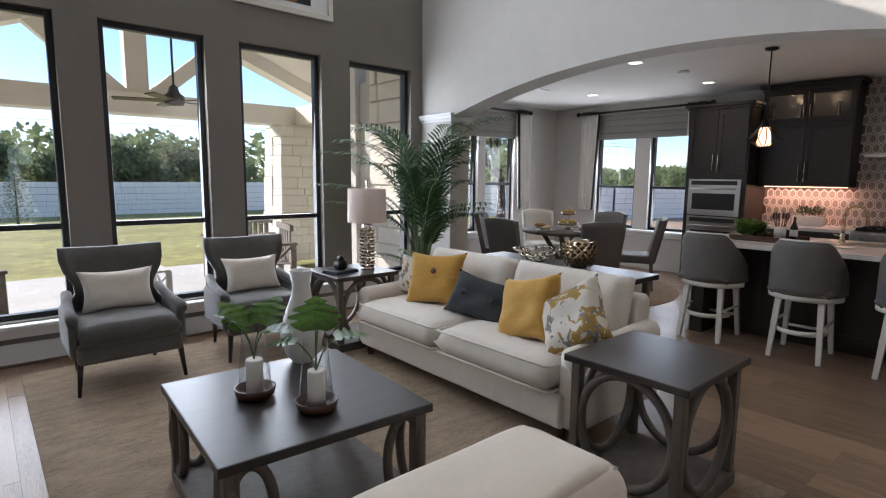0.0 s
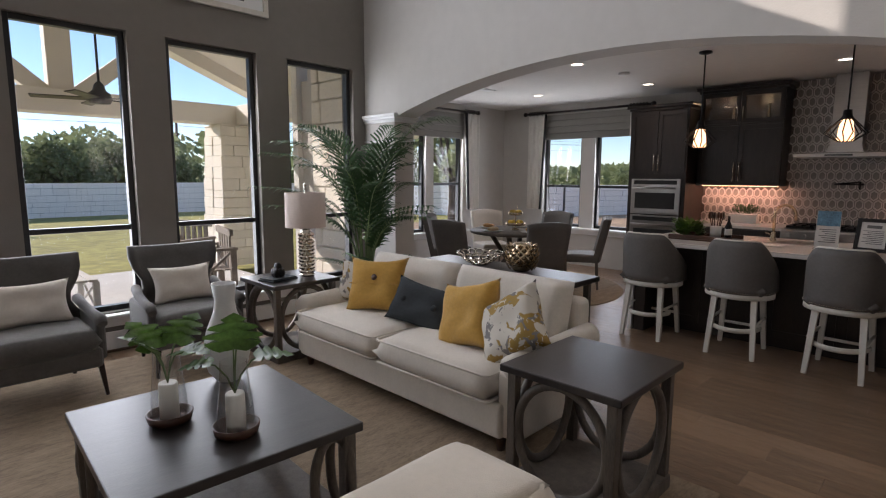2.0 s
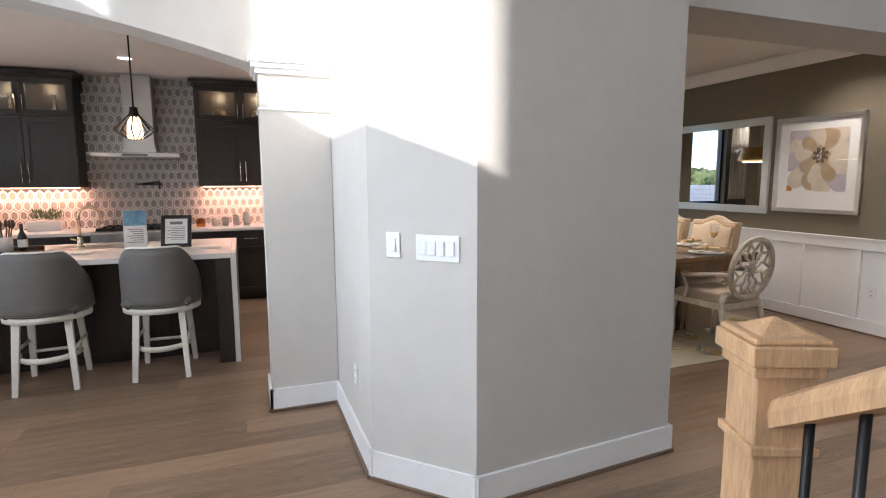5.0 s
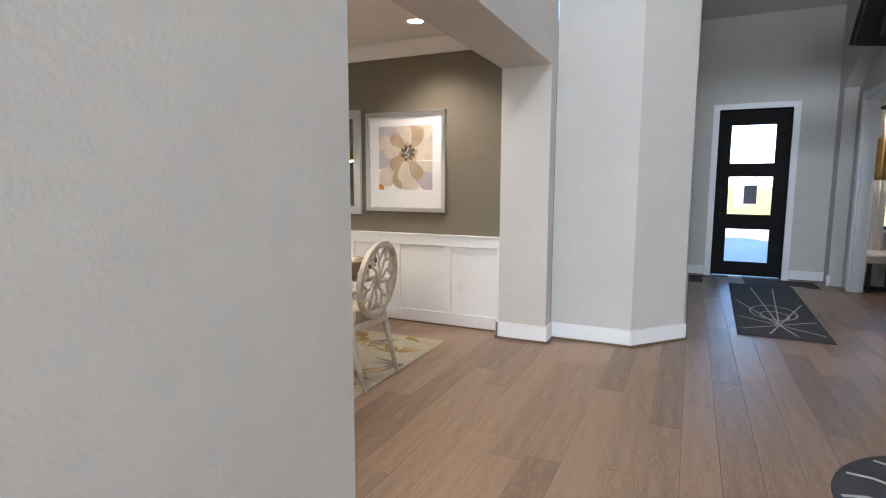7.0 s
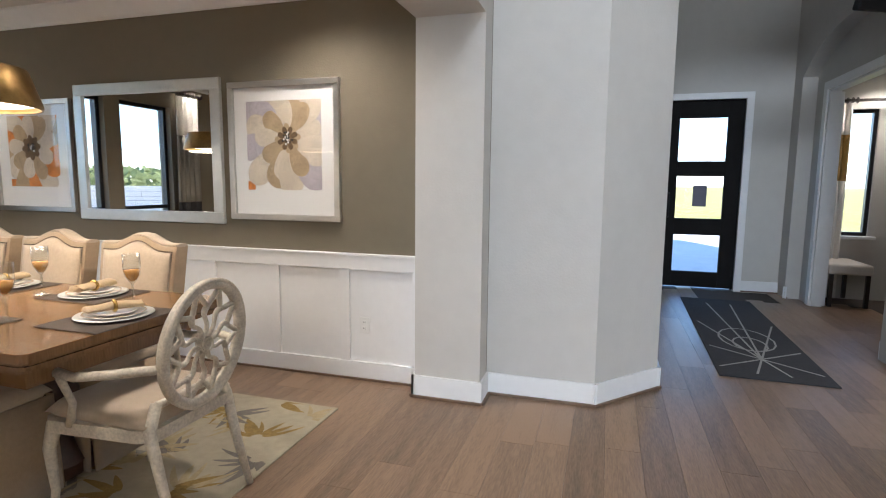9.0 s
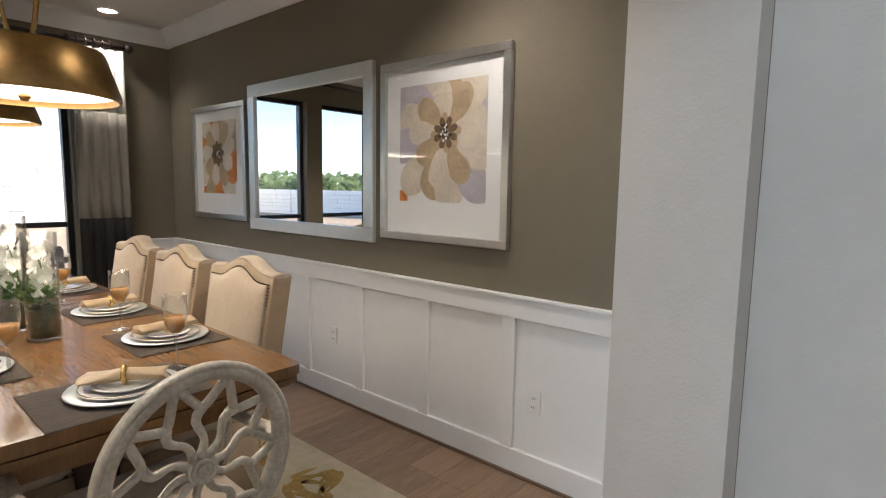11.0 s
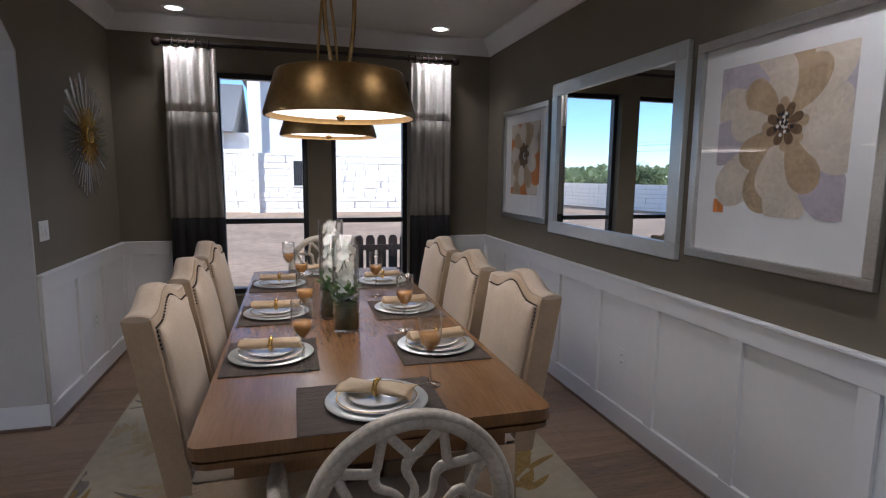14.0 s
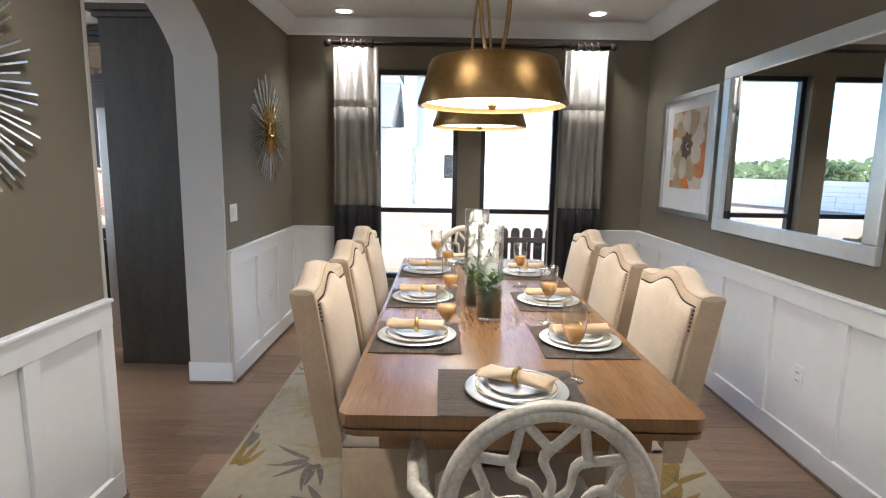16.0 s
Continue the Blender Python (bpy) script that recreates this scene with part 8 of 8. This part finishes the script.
part("cabinet", bx(bmesh.new(), -0.42, 0.30, -0.03, 0.03, -0.23, 0.23, 0.012), M_blackmetal, sp)
part("screen", bx(bmesh.new(), -0.405, 0.285, -0.034, -0.0305, -0.215, 0.215), M_seam, sp, "dark glossy screen")
part("back_housing", bx(bmesh.new(), -0.22, 0.12, 0.0305, 0.075, -0.16, 0.12, 0.015), M_blackmetal, sp)
part("bracket", tube(bmesh.new(), [(-0.06, 0.07, 0.0), (-0.12, 0.15, 0.02), (-0.33, 0.16, 0.05)], 0.02, 8), M_blackmetal, sp)
part("bracket_plate", bx(bmesh.new(), -0.40, -0.32, 0.08, 0.22, -0.12, 0.16, 0.004), M_blackmetal, sp)
part("cable", tube(bmesh.new(), [(0.0, 0.075, -0.05), (-0.08, 0.11, -0.14), (-0.2, 0.14, -0.10), (-0.33, 0.16, 0.0)], 0.006, 6), M_blackmetal, sp)
rr = thing("round_rug", pose(2.485, -4.80, 0), "round charcoal wool rug with ivory line flower", "rug")
part("mat_body", lathe(bmesh.new(), [(0.001, 0.001), (0.672, 0.001), (0.675, 0.006), (0.67, 0.011), (0.001, 0.011)], 48), M_entrymat, rr)
bm = bmesh.new()
for k in range(16):
    a = 2 * math.pi * k / 16 + 0.35
    tube(bm, [((0.06 + 0.58 * q / 6) * math.cos(a + 0.10 * math.sin(q)), (0.06 + 0.58 * q / 6) * math.sin(a + 0.10 * math.sin(q)), 0.0105) for q in range(7)], 0.013, 4, flat=(0.25, 1))
part("line_flower", bm, M_ivoryline, rr, "ivory line flower")

# stair rail beside the living room
def make_stair():
    ang = math.degrees(math.atan2(0.39, -0.92))
    m = pose(3.31, -2.306, 0, 0, 0, ang)
    n = thing("newel_post", m, "square pale oak newel post with pyramid cap", "newel post")
    part("shaft", bx(bmesh.new(), -0.056, 0.056, -0.056, 0.056, 0.001, 1.10, 0.004), M_oak, n)
    for z0, z1, r in ((0.93, 0.95, 0.066), (0.001, 0.20, 0.066), (0.20, 0.215, 0.073), (1.085, 1.11, 0.066), (1.11, 1.15, 0.077), (1.15, 1.162, 0.07)):
        part("moulding", bx(bmesh.new(), -r, r, -r, r, z0, z1, 0.004), M_oak, n)
    bm = bmesh.new()
    q = [bm.verts.new(p) for p in ((-0.05, -0.05, 1.162), (0.05, -0.05, 1.162), (0.05, 0.05, 1.162), (-0.05, 0.05, 1.162))]
    ap = bm.verts.new((0, 0, 1.19))
    bm.faces.new(q[::-1])
    for k in range(4):
        bm.faces.new((q[k], q[(k + 1) % 4], ap))
    part("cap", bm, M_oak, n, "low pyramid cap")
    r = thing("stair_rail", m, "pale oak handrail on black iron balusters", "handrail")
    s = 0.60
    bm = bmesh.new()
    pr = [(-0.03, 0.0), (0.03, 0.0), (0.034, 0.03), (0.028, 0.055), (0.012, 0.066), (-0.012, 0.066), (-0.028, 0.055), (-0.034, 0.03)]
    A, C = [bm.verts.new((0.058, u, 0.985 + v)) for u, v in pr], [bm.verts.new((1.25, u, 0.985 + s * 1.19 + v)) for u, v in pr]
    bm.faces.new(A), bm.faces.new(C)
    for k in range(8):
        bm.faces.new((A[k], A[(k + 1) % 8], C[(k + 1) % 8], C[k]))
    part("handrail", bm, M_oak, r)
    for k in range(9):
        x = 0.13 + k * 0.125
        step = int((x - 0.02) / 0.27)
        part("baluster", tube(bmesh.new(), [(x, 0, 0.18 * (step + 1) + 0.001), (x, 0, 0.985 + s * (x - 0.058) + 0.01)], 0.0085, 8), M_blackmetal, r)
    st_ = thing("staircase", m, "oak stair flight with white risers", "stairs")
    for k in range(5):
        x0 = 0.06 + k * 0.27
        part("tread", bx(bmesh.new(), x0 - 0.03, x0 + 0.27, -0.04, 1.0, 0.18 * (k + 1) - 0.03, 0.18 * (k + 1), 0.006), M_oak, st_)
        part("riser", bx(bmesh.new(), x0, x0 + 0.27, -0.03, 0.99, 0.001, 0.18 * (k + 1) - 0.03), M_white, st_)


make_stair()

# ---- outside ----
def stone_face(rng, u0, u1, z0, z1, hmin, hmax, wmin, wmax):
    """Courses of cut stone in a rectangle: (u0, u1, z0, z1) for each stone."""
    out, z = [], z0
    while z < z1 - 0.03:
        h = min(rng.uniform(hmin, hmax), z1 - z)
        u = u0
        while u < u1 - 0.02:
            w = min(rng.uniform(wmin, wmax), u1 - u)
            if u1 - u - w < wmin * 0.5:
                w = u1 - u
            out.append((u + 0.006, u + w - 0.006, z + 0.006, z + h - 0.006))
            u += w
        z += h
    return out


def stone_wall(name, pts, z0, z1, material, label, size, thick=0.3):
    root = struct(name, bmesh.new(), M_mortar, label, "stone wall")
    rng = random.Random(len(name))
    core, st = bmesh.new(), bmesh.new()
    for (ax, ay), (cx, cy) in zip(pts, pts[1:]):
        d = Vector((cx - ax, cy - ay, 0))
        m = Matrix.Translation((ax, ay, 0)) @ Matrix.Rotation(math.atan2(d.y, d.x), 4, "Z")
        for tgt, boxes in ((core, [(0, d.length, z0, z1 - 0.02, -thick / 2 + 0.03, thick / 2)]), (st, [(a, b, c, e, -thick / 2 - rng.uniform(0, 0.03), thick / 2) for a, b, c, e in stone_face(rng, 0, d.length, z0, z1, *size)])):
            for a, b, c, e, w0, w1 in boxes:
                vs = [tgt.verts.new(m @ Vector((u, w, z))) for u, w, z in ((a, w0, c), (b, w0, c), (b, w0, e), (a, w0, e), (a, w1, c), (b, w1, c), (b, w1, e), (a, w1, e))]
                for q in ((0, 1, 2, 3), (4, 7, 6, 5), (0, 4, 5, 1), (3, 2, 6, 7), (1, 5, 6, 2), (0, 3, 7, 4)):
                    tgt.faces.new([vs[i] for i in q])
    part("mortar", core, M_darkmortar, root)
    tagged(part("stones", st, material, root), kind="stuff")
    return root


stone_wall("garden_wall", [(40, 6), (30, 8), (22, 11), (13, 24.5), (-30, 24.5)][::-1], -0.25, 1.12, M_greystone, "long low grey fieldstone garden wall", (0.14, 0.30, 0.25, 0.6))

# tapered porch pillars of cut limestone, stone by stone
def pillar(x, y, label):
    p = thing("porch_pillar", pose(x, y, -0.06), label, "pillar", "porch pillars")
    rng = random.Random(int(x * 10 + 50))
    part("core", extrude_poly(bmesh.new(), [(-0.30, -0.30), (0.30, -0.30), (0.30, 0.30), (-0.30, 0.30)], "z", 0.001, 2.395), M_mortar, p)
    z = 0.001
    while z < 2.36:
        h = min(rng.uniform(0.11, 0.21), 2.395 - z)
        r = 0.42 - 0.10 * (z / 2.6)
        cut = rng.uniform(-0.15, 0.15)
        for a0, a1, b0, b1 in ((-r, cut, -r, 0.0), (cut, r, -r, 0.05), (-r, -cut, 0.006, r), (-cut, r, 0.056, r)):
            o = rng.uniform(0, 0.02)
            part("stone", bx(bmesh.new(), a0 + 0.003 - (o if a0 < -0.2 else 0), a1 - 0.003 + (o if a1 > 0.2 else 0), b0 + 0.003, b1 - 0.003, z + 0.002, z + h - 0.002, 0.007, 1), M_stone, p)
        z += h
    return p


pillar(6.35, 8.0, "tapered cut limestone porch pillar")
pillar(-0.7, 8.0, "tapered cut limestone porch pillar")

# stone cladding on the house corner beside the patio
root = struct("wall_stone_return", bx(bmesh.new(), 5.93, 6.018, 4.01, 4.72, -0.2, 2.9), M_mortar, "cut limestone facing of the house corner", "stone wall")
rng = random.Random(3)
for a, b, c, d in stone_face(rng, 4.01, 4.72, -0.2, 2.9, 0.16, 0.3, 0.25, 0.6):
    part("stone", bx(bmesh.new(), 5.90 - rng.uniform(0, 0.02), 5.932, a, b, c, d, 0.01, 1), M_stone, root)
bm = bx(bmesh.new(), 5.955, 6.4, 5.17, 5.30, -0.2, 3.0)
bx(bm, 6.4, 10.4, 5.17, 5.20, -0.2, 0.5)
struct("wall_outer_nook", bm, M_stucco, "pale stucco outer skin", "wall")

# porch roof: gable with a king-post truss
def make_porch():
    p = thing("porch_roof", pose(0.18, 0, -0.34), "cream gabled porch roof with king-post truss", "porch roof")
    part("beam", bx(bmesh.new(), -1.4, 7.1, 7.78, 8.18, 2.68, 3.0, 0.01), M_porch, p)
    ridge, eave = 4.55, 2.95
    part("king_post", bx(bmesh.new(), 3.55, 3.85, 7.85, 8.10, 2.95, ridge - 0.1, 0.008), M_porch, p)
    for s in (-1, 1):
        bm = extrude_poly(bmesh.new(), [(3.7 + s * 0.12, 3.02), (3.7 + s * 0.36, 2.95), (3.7 + s * 1.55, 4.0), (3.7 + s * 1.38, 4.12)], "y", 7.88, 8.08)
        part("brace", bm, M_porch, p)
        for run, y0, y1 in (((2.0, 4.01, 5.35), (5.1, 5.351, 8.7)) if s > 0 else ((5.1, 4.01, 8.7),)):
            bm = extrude_poly(bmesh.new(), [(3.7, ridge), (3.7 + s * run, ridge - run * 0.40), (3.7 + s * run, ridge - run * 0.40 + 0.16), (3.7, ridge + 0.16)], "y", y0, y1)
            part("slope", bm, M_porch, p)
        part("rafter", extrude_poly(bmesh.new(), [(3.7, ridge - 0.22), (3.7 + s * 4.6, ridge - 4.6 * 0.4 - 0.22), (3.7 + s * 4.6, ridge - 4.6 * 0.4 - 0.002), (3.7, ridge - 0.002)], "y", 7.82, 8.14), M_porch, p)
    part("side_beam", bx(bmesh.new(), 6.15, 6.55, 5.31, 7.78, 2.68, 3.0, 0.01), M_porch, p)
    f = thing("ceiling_fan", pose(3.92, 6.17, 2.38), "dark outdoor ceiling fan at rest", "ceiling fan")
    part("downrod", tube(bmesh.new(), [(0, 0, 0.12), (0, 0, 1.80)], 0.014, 8), M_blackmetal, f)
    part("motor", lathe(bmesh.new(), [(0.001, -0.06), (0.11, -0.05), (0.13, 0.0), (0.12, 0.06), (0.07, 0.10), (0.05, 0.17), (0.02, 0.20)], 24), M_blackmetal, f)
    for k in range(5):
        a = k * 2 * math.pi / 5 + 0.3
        bm = bx(bmesh.new(), 0.12, 0.68, -0.06, 0.06, -0.006, 0.006, 0.004)
        bmesh.ops.transform(bm, matrix=Matrix.Rotation(a, 4, "Z") @ Matrix.Rotation(radians(10), 4, "X"), verts=bm.verts)
        part("blade", bm, M_rod, f)


make_porch()


def patio_chair(m, label):
    c = thing("patio_chair", m, label, "patio chair", "patio chairs")
    for sx in (-0.33, 0.33):
        bm = bmesh.new()
        for sy in (-0.33, 0.33):
            bx(bm, sx - 0.035, sx + 0.035, sy - 0.035, sy + 0.035, 0.001, 0.62, 0.004)
        bx(bm, sx - 0.05, sx + 0.05, -0.38, 0.38, 0.62, 0.65, 0.004)
        tube(bm, [(sx, -0.31, 0.06), (sx, 0.31, 0.60)], 0.02, 4)
        tube(bm, [(sx, 0.31, 0.06), (sx, -0.31, 0.60)], 0.02, 4)
        part("side_frame", bm, M_teak, c)
    for k in range(6):
        part("seat_slat", bx(bmesh.new(), -0.30, 0.30, -0.30 + k * 0.105, -0.21 + k * 0.105, 0.36, 0.38, 0.003), M_teak, c)
    for k in range(5):
        part("back_slat", bx(bmesh.new(), -0.27 + k * 0.12, -0.20 + k * 0.12, 0.30, 0.325, 0.36, 0.80, 0.003), M_teak, c)
    part("top_rail", bx(bmesh.new(), -0.36, 0.36, 0.29, 0.335, 0.80, 0.88, 0.004), M_teak, c)
    return c


patio_chair(pose(1.65, 5.1, -0.059, 0, 0, 100), "weathered slatted patio armchair")
patio_chair(pose(4.75, 5.6, -0.059, 0, 0, -100), "weathered slatted patio armchair with crossed sides")
patio_chair(pose(4.9, 6.8, -0.059, 0, 0, -70), "weathered slatted patio armchair with crossed sides")
pt = thing("patio_table", pose(3.15, 5.75, -0.059), "low pale slatted patio table", "patio table")
for k in range(9):
    part("slat", bx(bmesh.new(), -0.42 + k * 0.094, -0.335 + k * 0.094, -0.40, 0.40, 0.40, 0.425, 0.003), M_concrete, pt)
for sx in (-0.40, 0.40):
    for sy in (-0.37, 0.37):
        part("leg", bx(bmesh.new(), sx - 0.03, sx + 0.03, sy - 0.03, sy + 0.03, 0.001, 0.40, 0.003), M_concrete, pt)
bm = bmesh.new()
for sx in (-0.40, 0.40):
    tube(bm, [(sx, -0.37, 0.05), (sx, 0.37, 0.38)], 0.012, 4)
    tube(bm, [(sx, 0.37, 0.05), (sx, -0.37, 0.38)], 0.012, 4)
part("cross_brace", bm, M_concrete, pt)


def make_tree(name, m, h, spread, seed, label, group, leaf=0.13, count=3600, material=None):
    t = thing(name, m, label, "tree", group)
    rng = random.Random(seed)
    tr, cr = bmesh.new(), bmesh.new()
    tube(tr, [(0, 0, 0.001), (0.05, 0.02, h * 0.22), (0.0, 0.05, h * 0.5)], [0.16, 0.12, 0.07], 8)
    clumps = []
    for k in range(15):
        a, el = rng.uniform(0, 6.28), rng.uniform(-0.25, 1.2)
        r = spread * rng.uniform(0.35, 0.9)
        c = Vector((r * math.cos(a) * math.cos(el), r * math.sin(a) * math.cos(el), h * 0.45 + h * 0.42 * math.sin(el) * rng.uniform(0.6, 1.1)))
        clumps.append((c, spread * rng.uniform(0.28, 0.48)))
        tube(tr, [(0.02, 0.03, h * 0.35), (c.x * 0.5, c.y * 0.5, h * 0.48), c], [0.06, 0.035, 0.012], 5)
    for k in range(count):
        c, r = clumps[k % len(clumps)]
        d = Vector((rng.gauss(0, 1), rng.gauss(0, 1), rng.gauss(0, 0.75)))
        d = d.normalized() * r * rng.random() ** 0.35
        p = c + d
        n1 = Vector((rng.gauss(0, 1), rng.gauss(0, 1), rng.gauss(0, 1))).normalized()
        n2 = n1.cross(Vector((rng.gauss(0, 1), rng.gauss(0, 1), 0.3))).normalized()
        L = leaf * rng.uniform(0.7, 1.5)
        q = [cr.verts.new(v) for v in (p - n1 * L, p + n2 * L * 0.6, p + n1 * L, p - n2 * L * 0.6)]
        cr.faces.new(q)
    part("trunk", tr, M_bark, t)
    part("crown", cr, material or M_oakleaf, t)
    return t


trs = [make_tree("oak_tree", pose(-6, 31, -0.22), 3.3, 2.3, 21, "live oak with dense dark green crown", "oaks beyond the wall"),
       make_tree("oak_tree", pose(2, 33, -0.22), 3.7, 2.5, 22, "live oak with dense dark green crown", "oaks beyond the wall"),
       make_tree("oak_tree", pose(8, 30, -0.22), 3.1, 2.4, 23, "live oak with dense dark green crown", "oaks beyond the wall")]
rng = random.Random(5)
spots = [(-14, 32), (-10, 35), (-3, 36), (5.5, 36), (11, 33), (14.5, 35), (18, 30), (21, 34), (25, 31), (30, 36), (24, 24), (29, 19), (34, 23), (38, 15), (44, 19), (40, 28), (48, 26), (-20, 30), (-25, 34), (36, 10.5), (46, 9)]
for k, (x, y) in enumerate(spots):
    s = rng.uniform(0.8, 1.25) * (0.6 if x > 20 else 1.0)
    copy_thing(trs[k % 3], pose(x, y, -0.22, 0, 0, rng.uniform(0, 360)) @ Matrix.Diagonal((s, s, s * rng.uniform(0.85, 1.1), 1)))
make_tree("shade_tree", pose(12.6, 8.6, -0.19), 4.6, 1.5, 31, "young shade tree beside the house", "", 0.10, 1600)


def cypress(x, y, h, seed):
    t = thing("young_conifer", pose(x, y, -0.22), "pale blue-green young conifer on the lawn", "tree", "young conifers")
    rng = random.Random(seed)
    part("trunk", tube(bmesh.new(), [(0, 0, 0.001), (0, 0, h * 0.9)], [0.04, 0.01], 6), M_bark, t)
    cr = bmesh.new()
    for k in range(1500):
        z = rng.random()
        r = 0.34 * h * (1 - z) ** 0.9 * math.sqrt(rng.random())
        a = rng.uniform(0, 6.28)
        p = Vector((r * math.cos(a), r * math.sin(a), 0.1 + z * h))
        d = Vector((math.cos(a), math.sin(a), 0.5)).normalized() * 0.09
        s = Vector((-math.sin(a), math.cos(a), 0)) * 0.03
        cr.faces.new([cr.verts.new(v) for v in (p - s, p + s, p + d)])
    part("crown", cr, mat("blue_green_needles", (0.30, 0.36, 0.32), 0.8, var=0.3, scale=6), t)


cypress(2.9, 20.5, 2.0, 1)
cypress(-2.2, 19, 1.9, 2)

# wooded skyline behind the garden wall
bm = bmesh.new()
rng = random.Random(9)
for k in range(15000):
    a = rng.uniform(-0.6, 2.1)
    r = rng.uniform(40, 95)
    north = max(0.0, min(1.0, (0.75 - a) / 0.4))
    top = 1.3 + r * (0.022 + 0.046 * north) * (0.75 + 0.22 * math.sin(a * 17 + r * 0.2) + 0.14 * math.sin(a * 41))
    p = Vector((r * math.sin(a) + 4, r * math.cos(a), top * (1 - rng.random() ** 1.7)))
    n1 = Vector((rng.gauss(0, 1), rng.gauss(0, 1), rng.gauss(0, 1))).normalized() * rng.uniform(0.25, 0.5)
    n2 = n1.cross(Vector((0.3, 0.5, 0.8))).normalized() * rng.uniform(0.2, 0.4)
    bm.faces.new([bm.verts.new(v) for v in (p - n1, p + n2, p + n1, p - n2)])
tagged(solid("far_woods", bm, M_oakleaf, "distant dark woods on the skyline", "woods"), kind="stuff")

ul = thing("utility_line", pose(23, 57, -0.22), "wooden utility pole carrying thin dark wires", "utility pole")
part("pole", tube(bmesh.new(), [(0, 0, 0.001), (0, 0, 8.2)], [0.16, 0.11], 8), M_bark, ul)
part("crossarm", bx(bmesh.new(), -0.06, 0.06, -0.9, 0.9, 7.5, 7.62), M_bark, ul)
for dy, z in ((-0.8, 7.66), (0.8, 7.66), (0.0, 6.6), (0.0, 8.22)):
    pts = [(-75 + 12.5 * q, dy + 0.05 * (75 - 12.5 * q), z - 0.5 * math.sin(math.pi * ((q % 6) / 6))) for q in range(13)]
    part("wire", tube(bmesh.new(), pts, 0.022, 4), M_blackmetal, ul)

# neighbour's house seen from the dining room
def make_house():
    h = thing("neighbour_house", pose(29, -3.2, -0.2), "white stucco and limestone two-storey house", "house")
    part("wall", bx(bmesh.new(), 0.1, 10, -16, 0, 0.001, 6.3), M_stucco, h, "white stucco wall")
    part("wall", bx(bmesh.new(), 0.6, 10, 0.001, 6, 0.001, 3.4), M_stucco, h, "low wing wall")
    st, rng = bmesh.new(), random.Random(8)
    for a, b, c, d in stone_face(rng, -16, 0, 0.0, 2.55, 0.16, 0.3, 0.3, 0.8):
        bx(st, -rng.uniform(0, 0.04), 0.12, a, b, c, d)
    for a, b, c, d in stone_face(rng, 0.02, 6, 0.0, 2.55, 0.16, 0.3, 0.3, 0.8):
        bx(st, 0.5 - rng.uniform(0, 0.04), 0.62, a, b, c, d)
    tagged(part("stones", st, M_stone, h, "cut limestone facing"), kind="stuff")
    part("roof", extrude_poly(bmesh.new(), [(-0.6, 6.3), (5, 9.2), (10.6, 6.3)], "y", -16.6, 0.6), M_roof, h)
    part("roof", extrude_poly(bmesh.new(), [(0.0, 3.4), (6, 6.2), (10.6, 3.4)], "y", 0.61, 6.6), M_roof, h)
    part("fascia", bx(bmesh.new(), -0.65, -0.55, -16.6, 0.6, 6.05, 6.32), M_porch, h)
    w = part("window", bx(bmesh.new(), -0.06, 0.13, -2.6, -1.7, 1.1, 2.3, 0.02), M_porch, h)
    part("pane", bx(bmesh.new(), -0.075, -0.061, -2.52, -1.78, 1.18, 2.22), M_seam, w)
    part("downspout", bx(bmesh.new(), -0.12, -0.02, -0.35, -0.25, 0.001, 6.0), M_porch, h)


make_house()
fn = thing("picket_fence", pose(12.6, -6.6, -0.19, 0, 0, 90), "dark stained picket fence near the window", "fence")
for k in range(8):
    part("picket", extrude_poly(bmesh.new(), [(k * 0.17, 0.001), (k * 0.17 + 0.13, 0.001), (k * 0.17 + 0.13, 0.72), (k * 0.17 + 0.10, 0.77), (k * 0.17 + 0.03, 0.77), (k * 0.17, 0.72)], "y", -0.012, 0.012), M_dark, fn)
for z in (0.2, 0.55):
    part("rail", bx(bmesh.new(), -0.05, 1.40, 0.013, 0.05, z, z + 0.08), M_dark, fn)
struct("ground_lawn_strip", box(10.4, 12.2, -7, -2, -0.3, -0.17), M_grass, "strip of green turf below the dining windows", "ground")
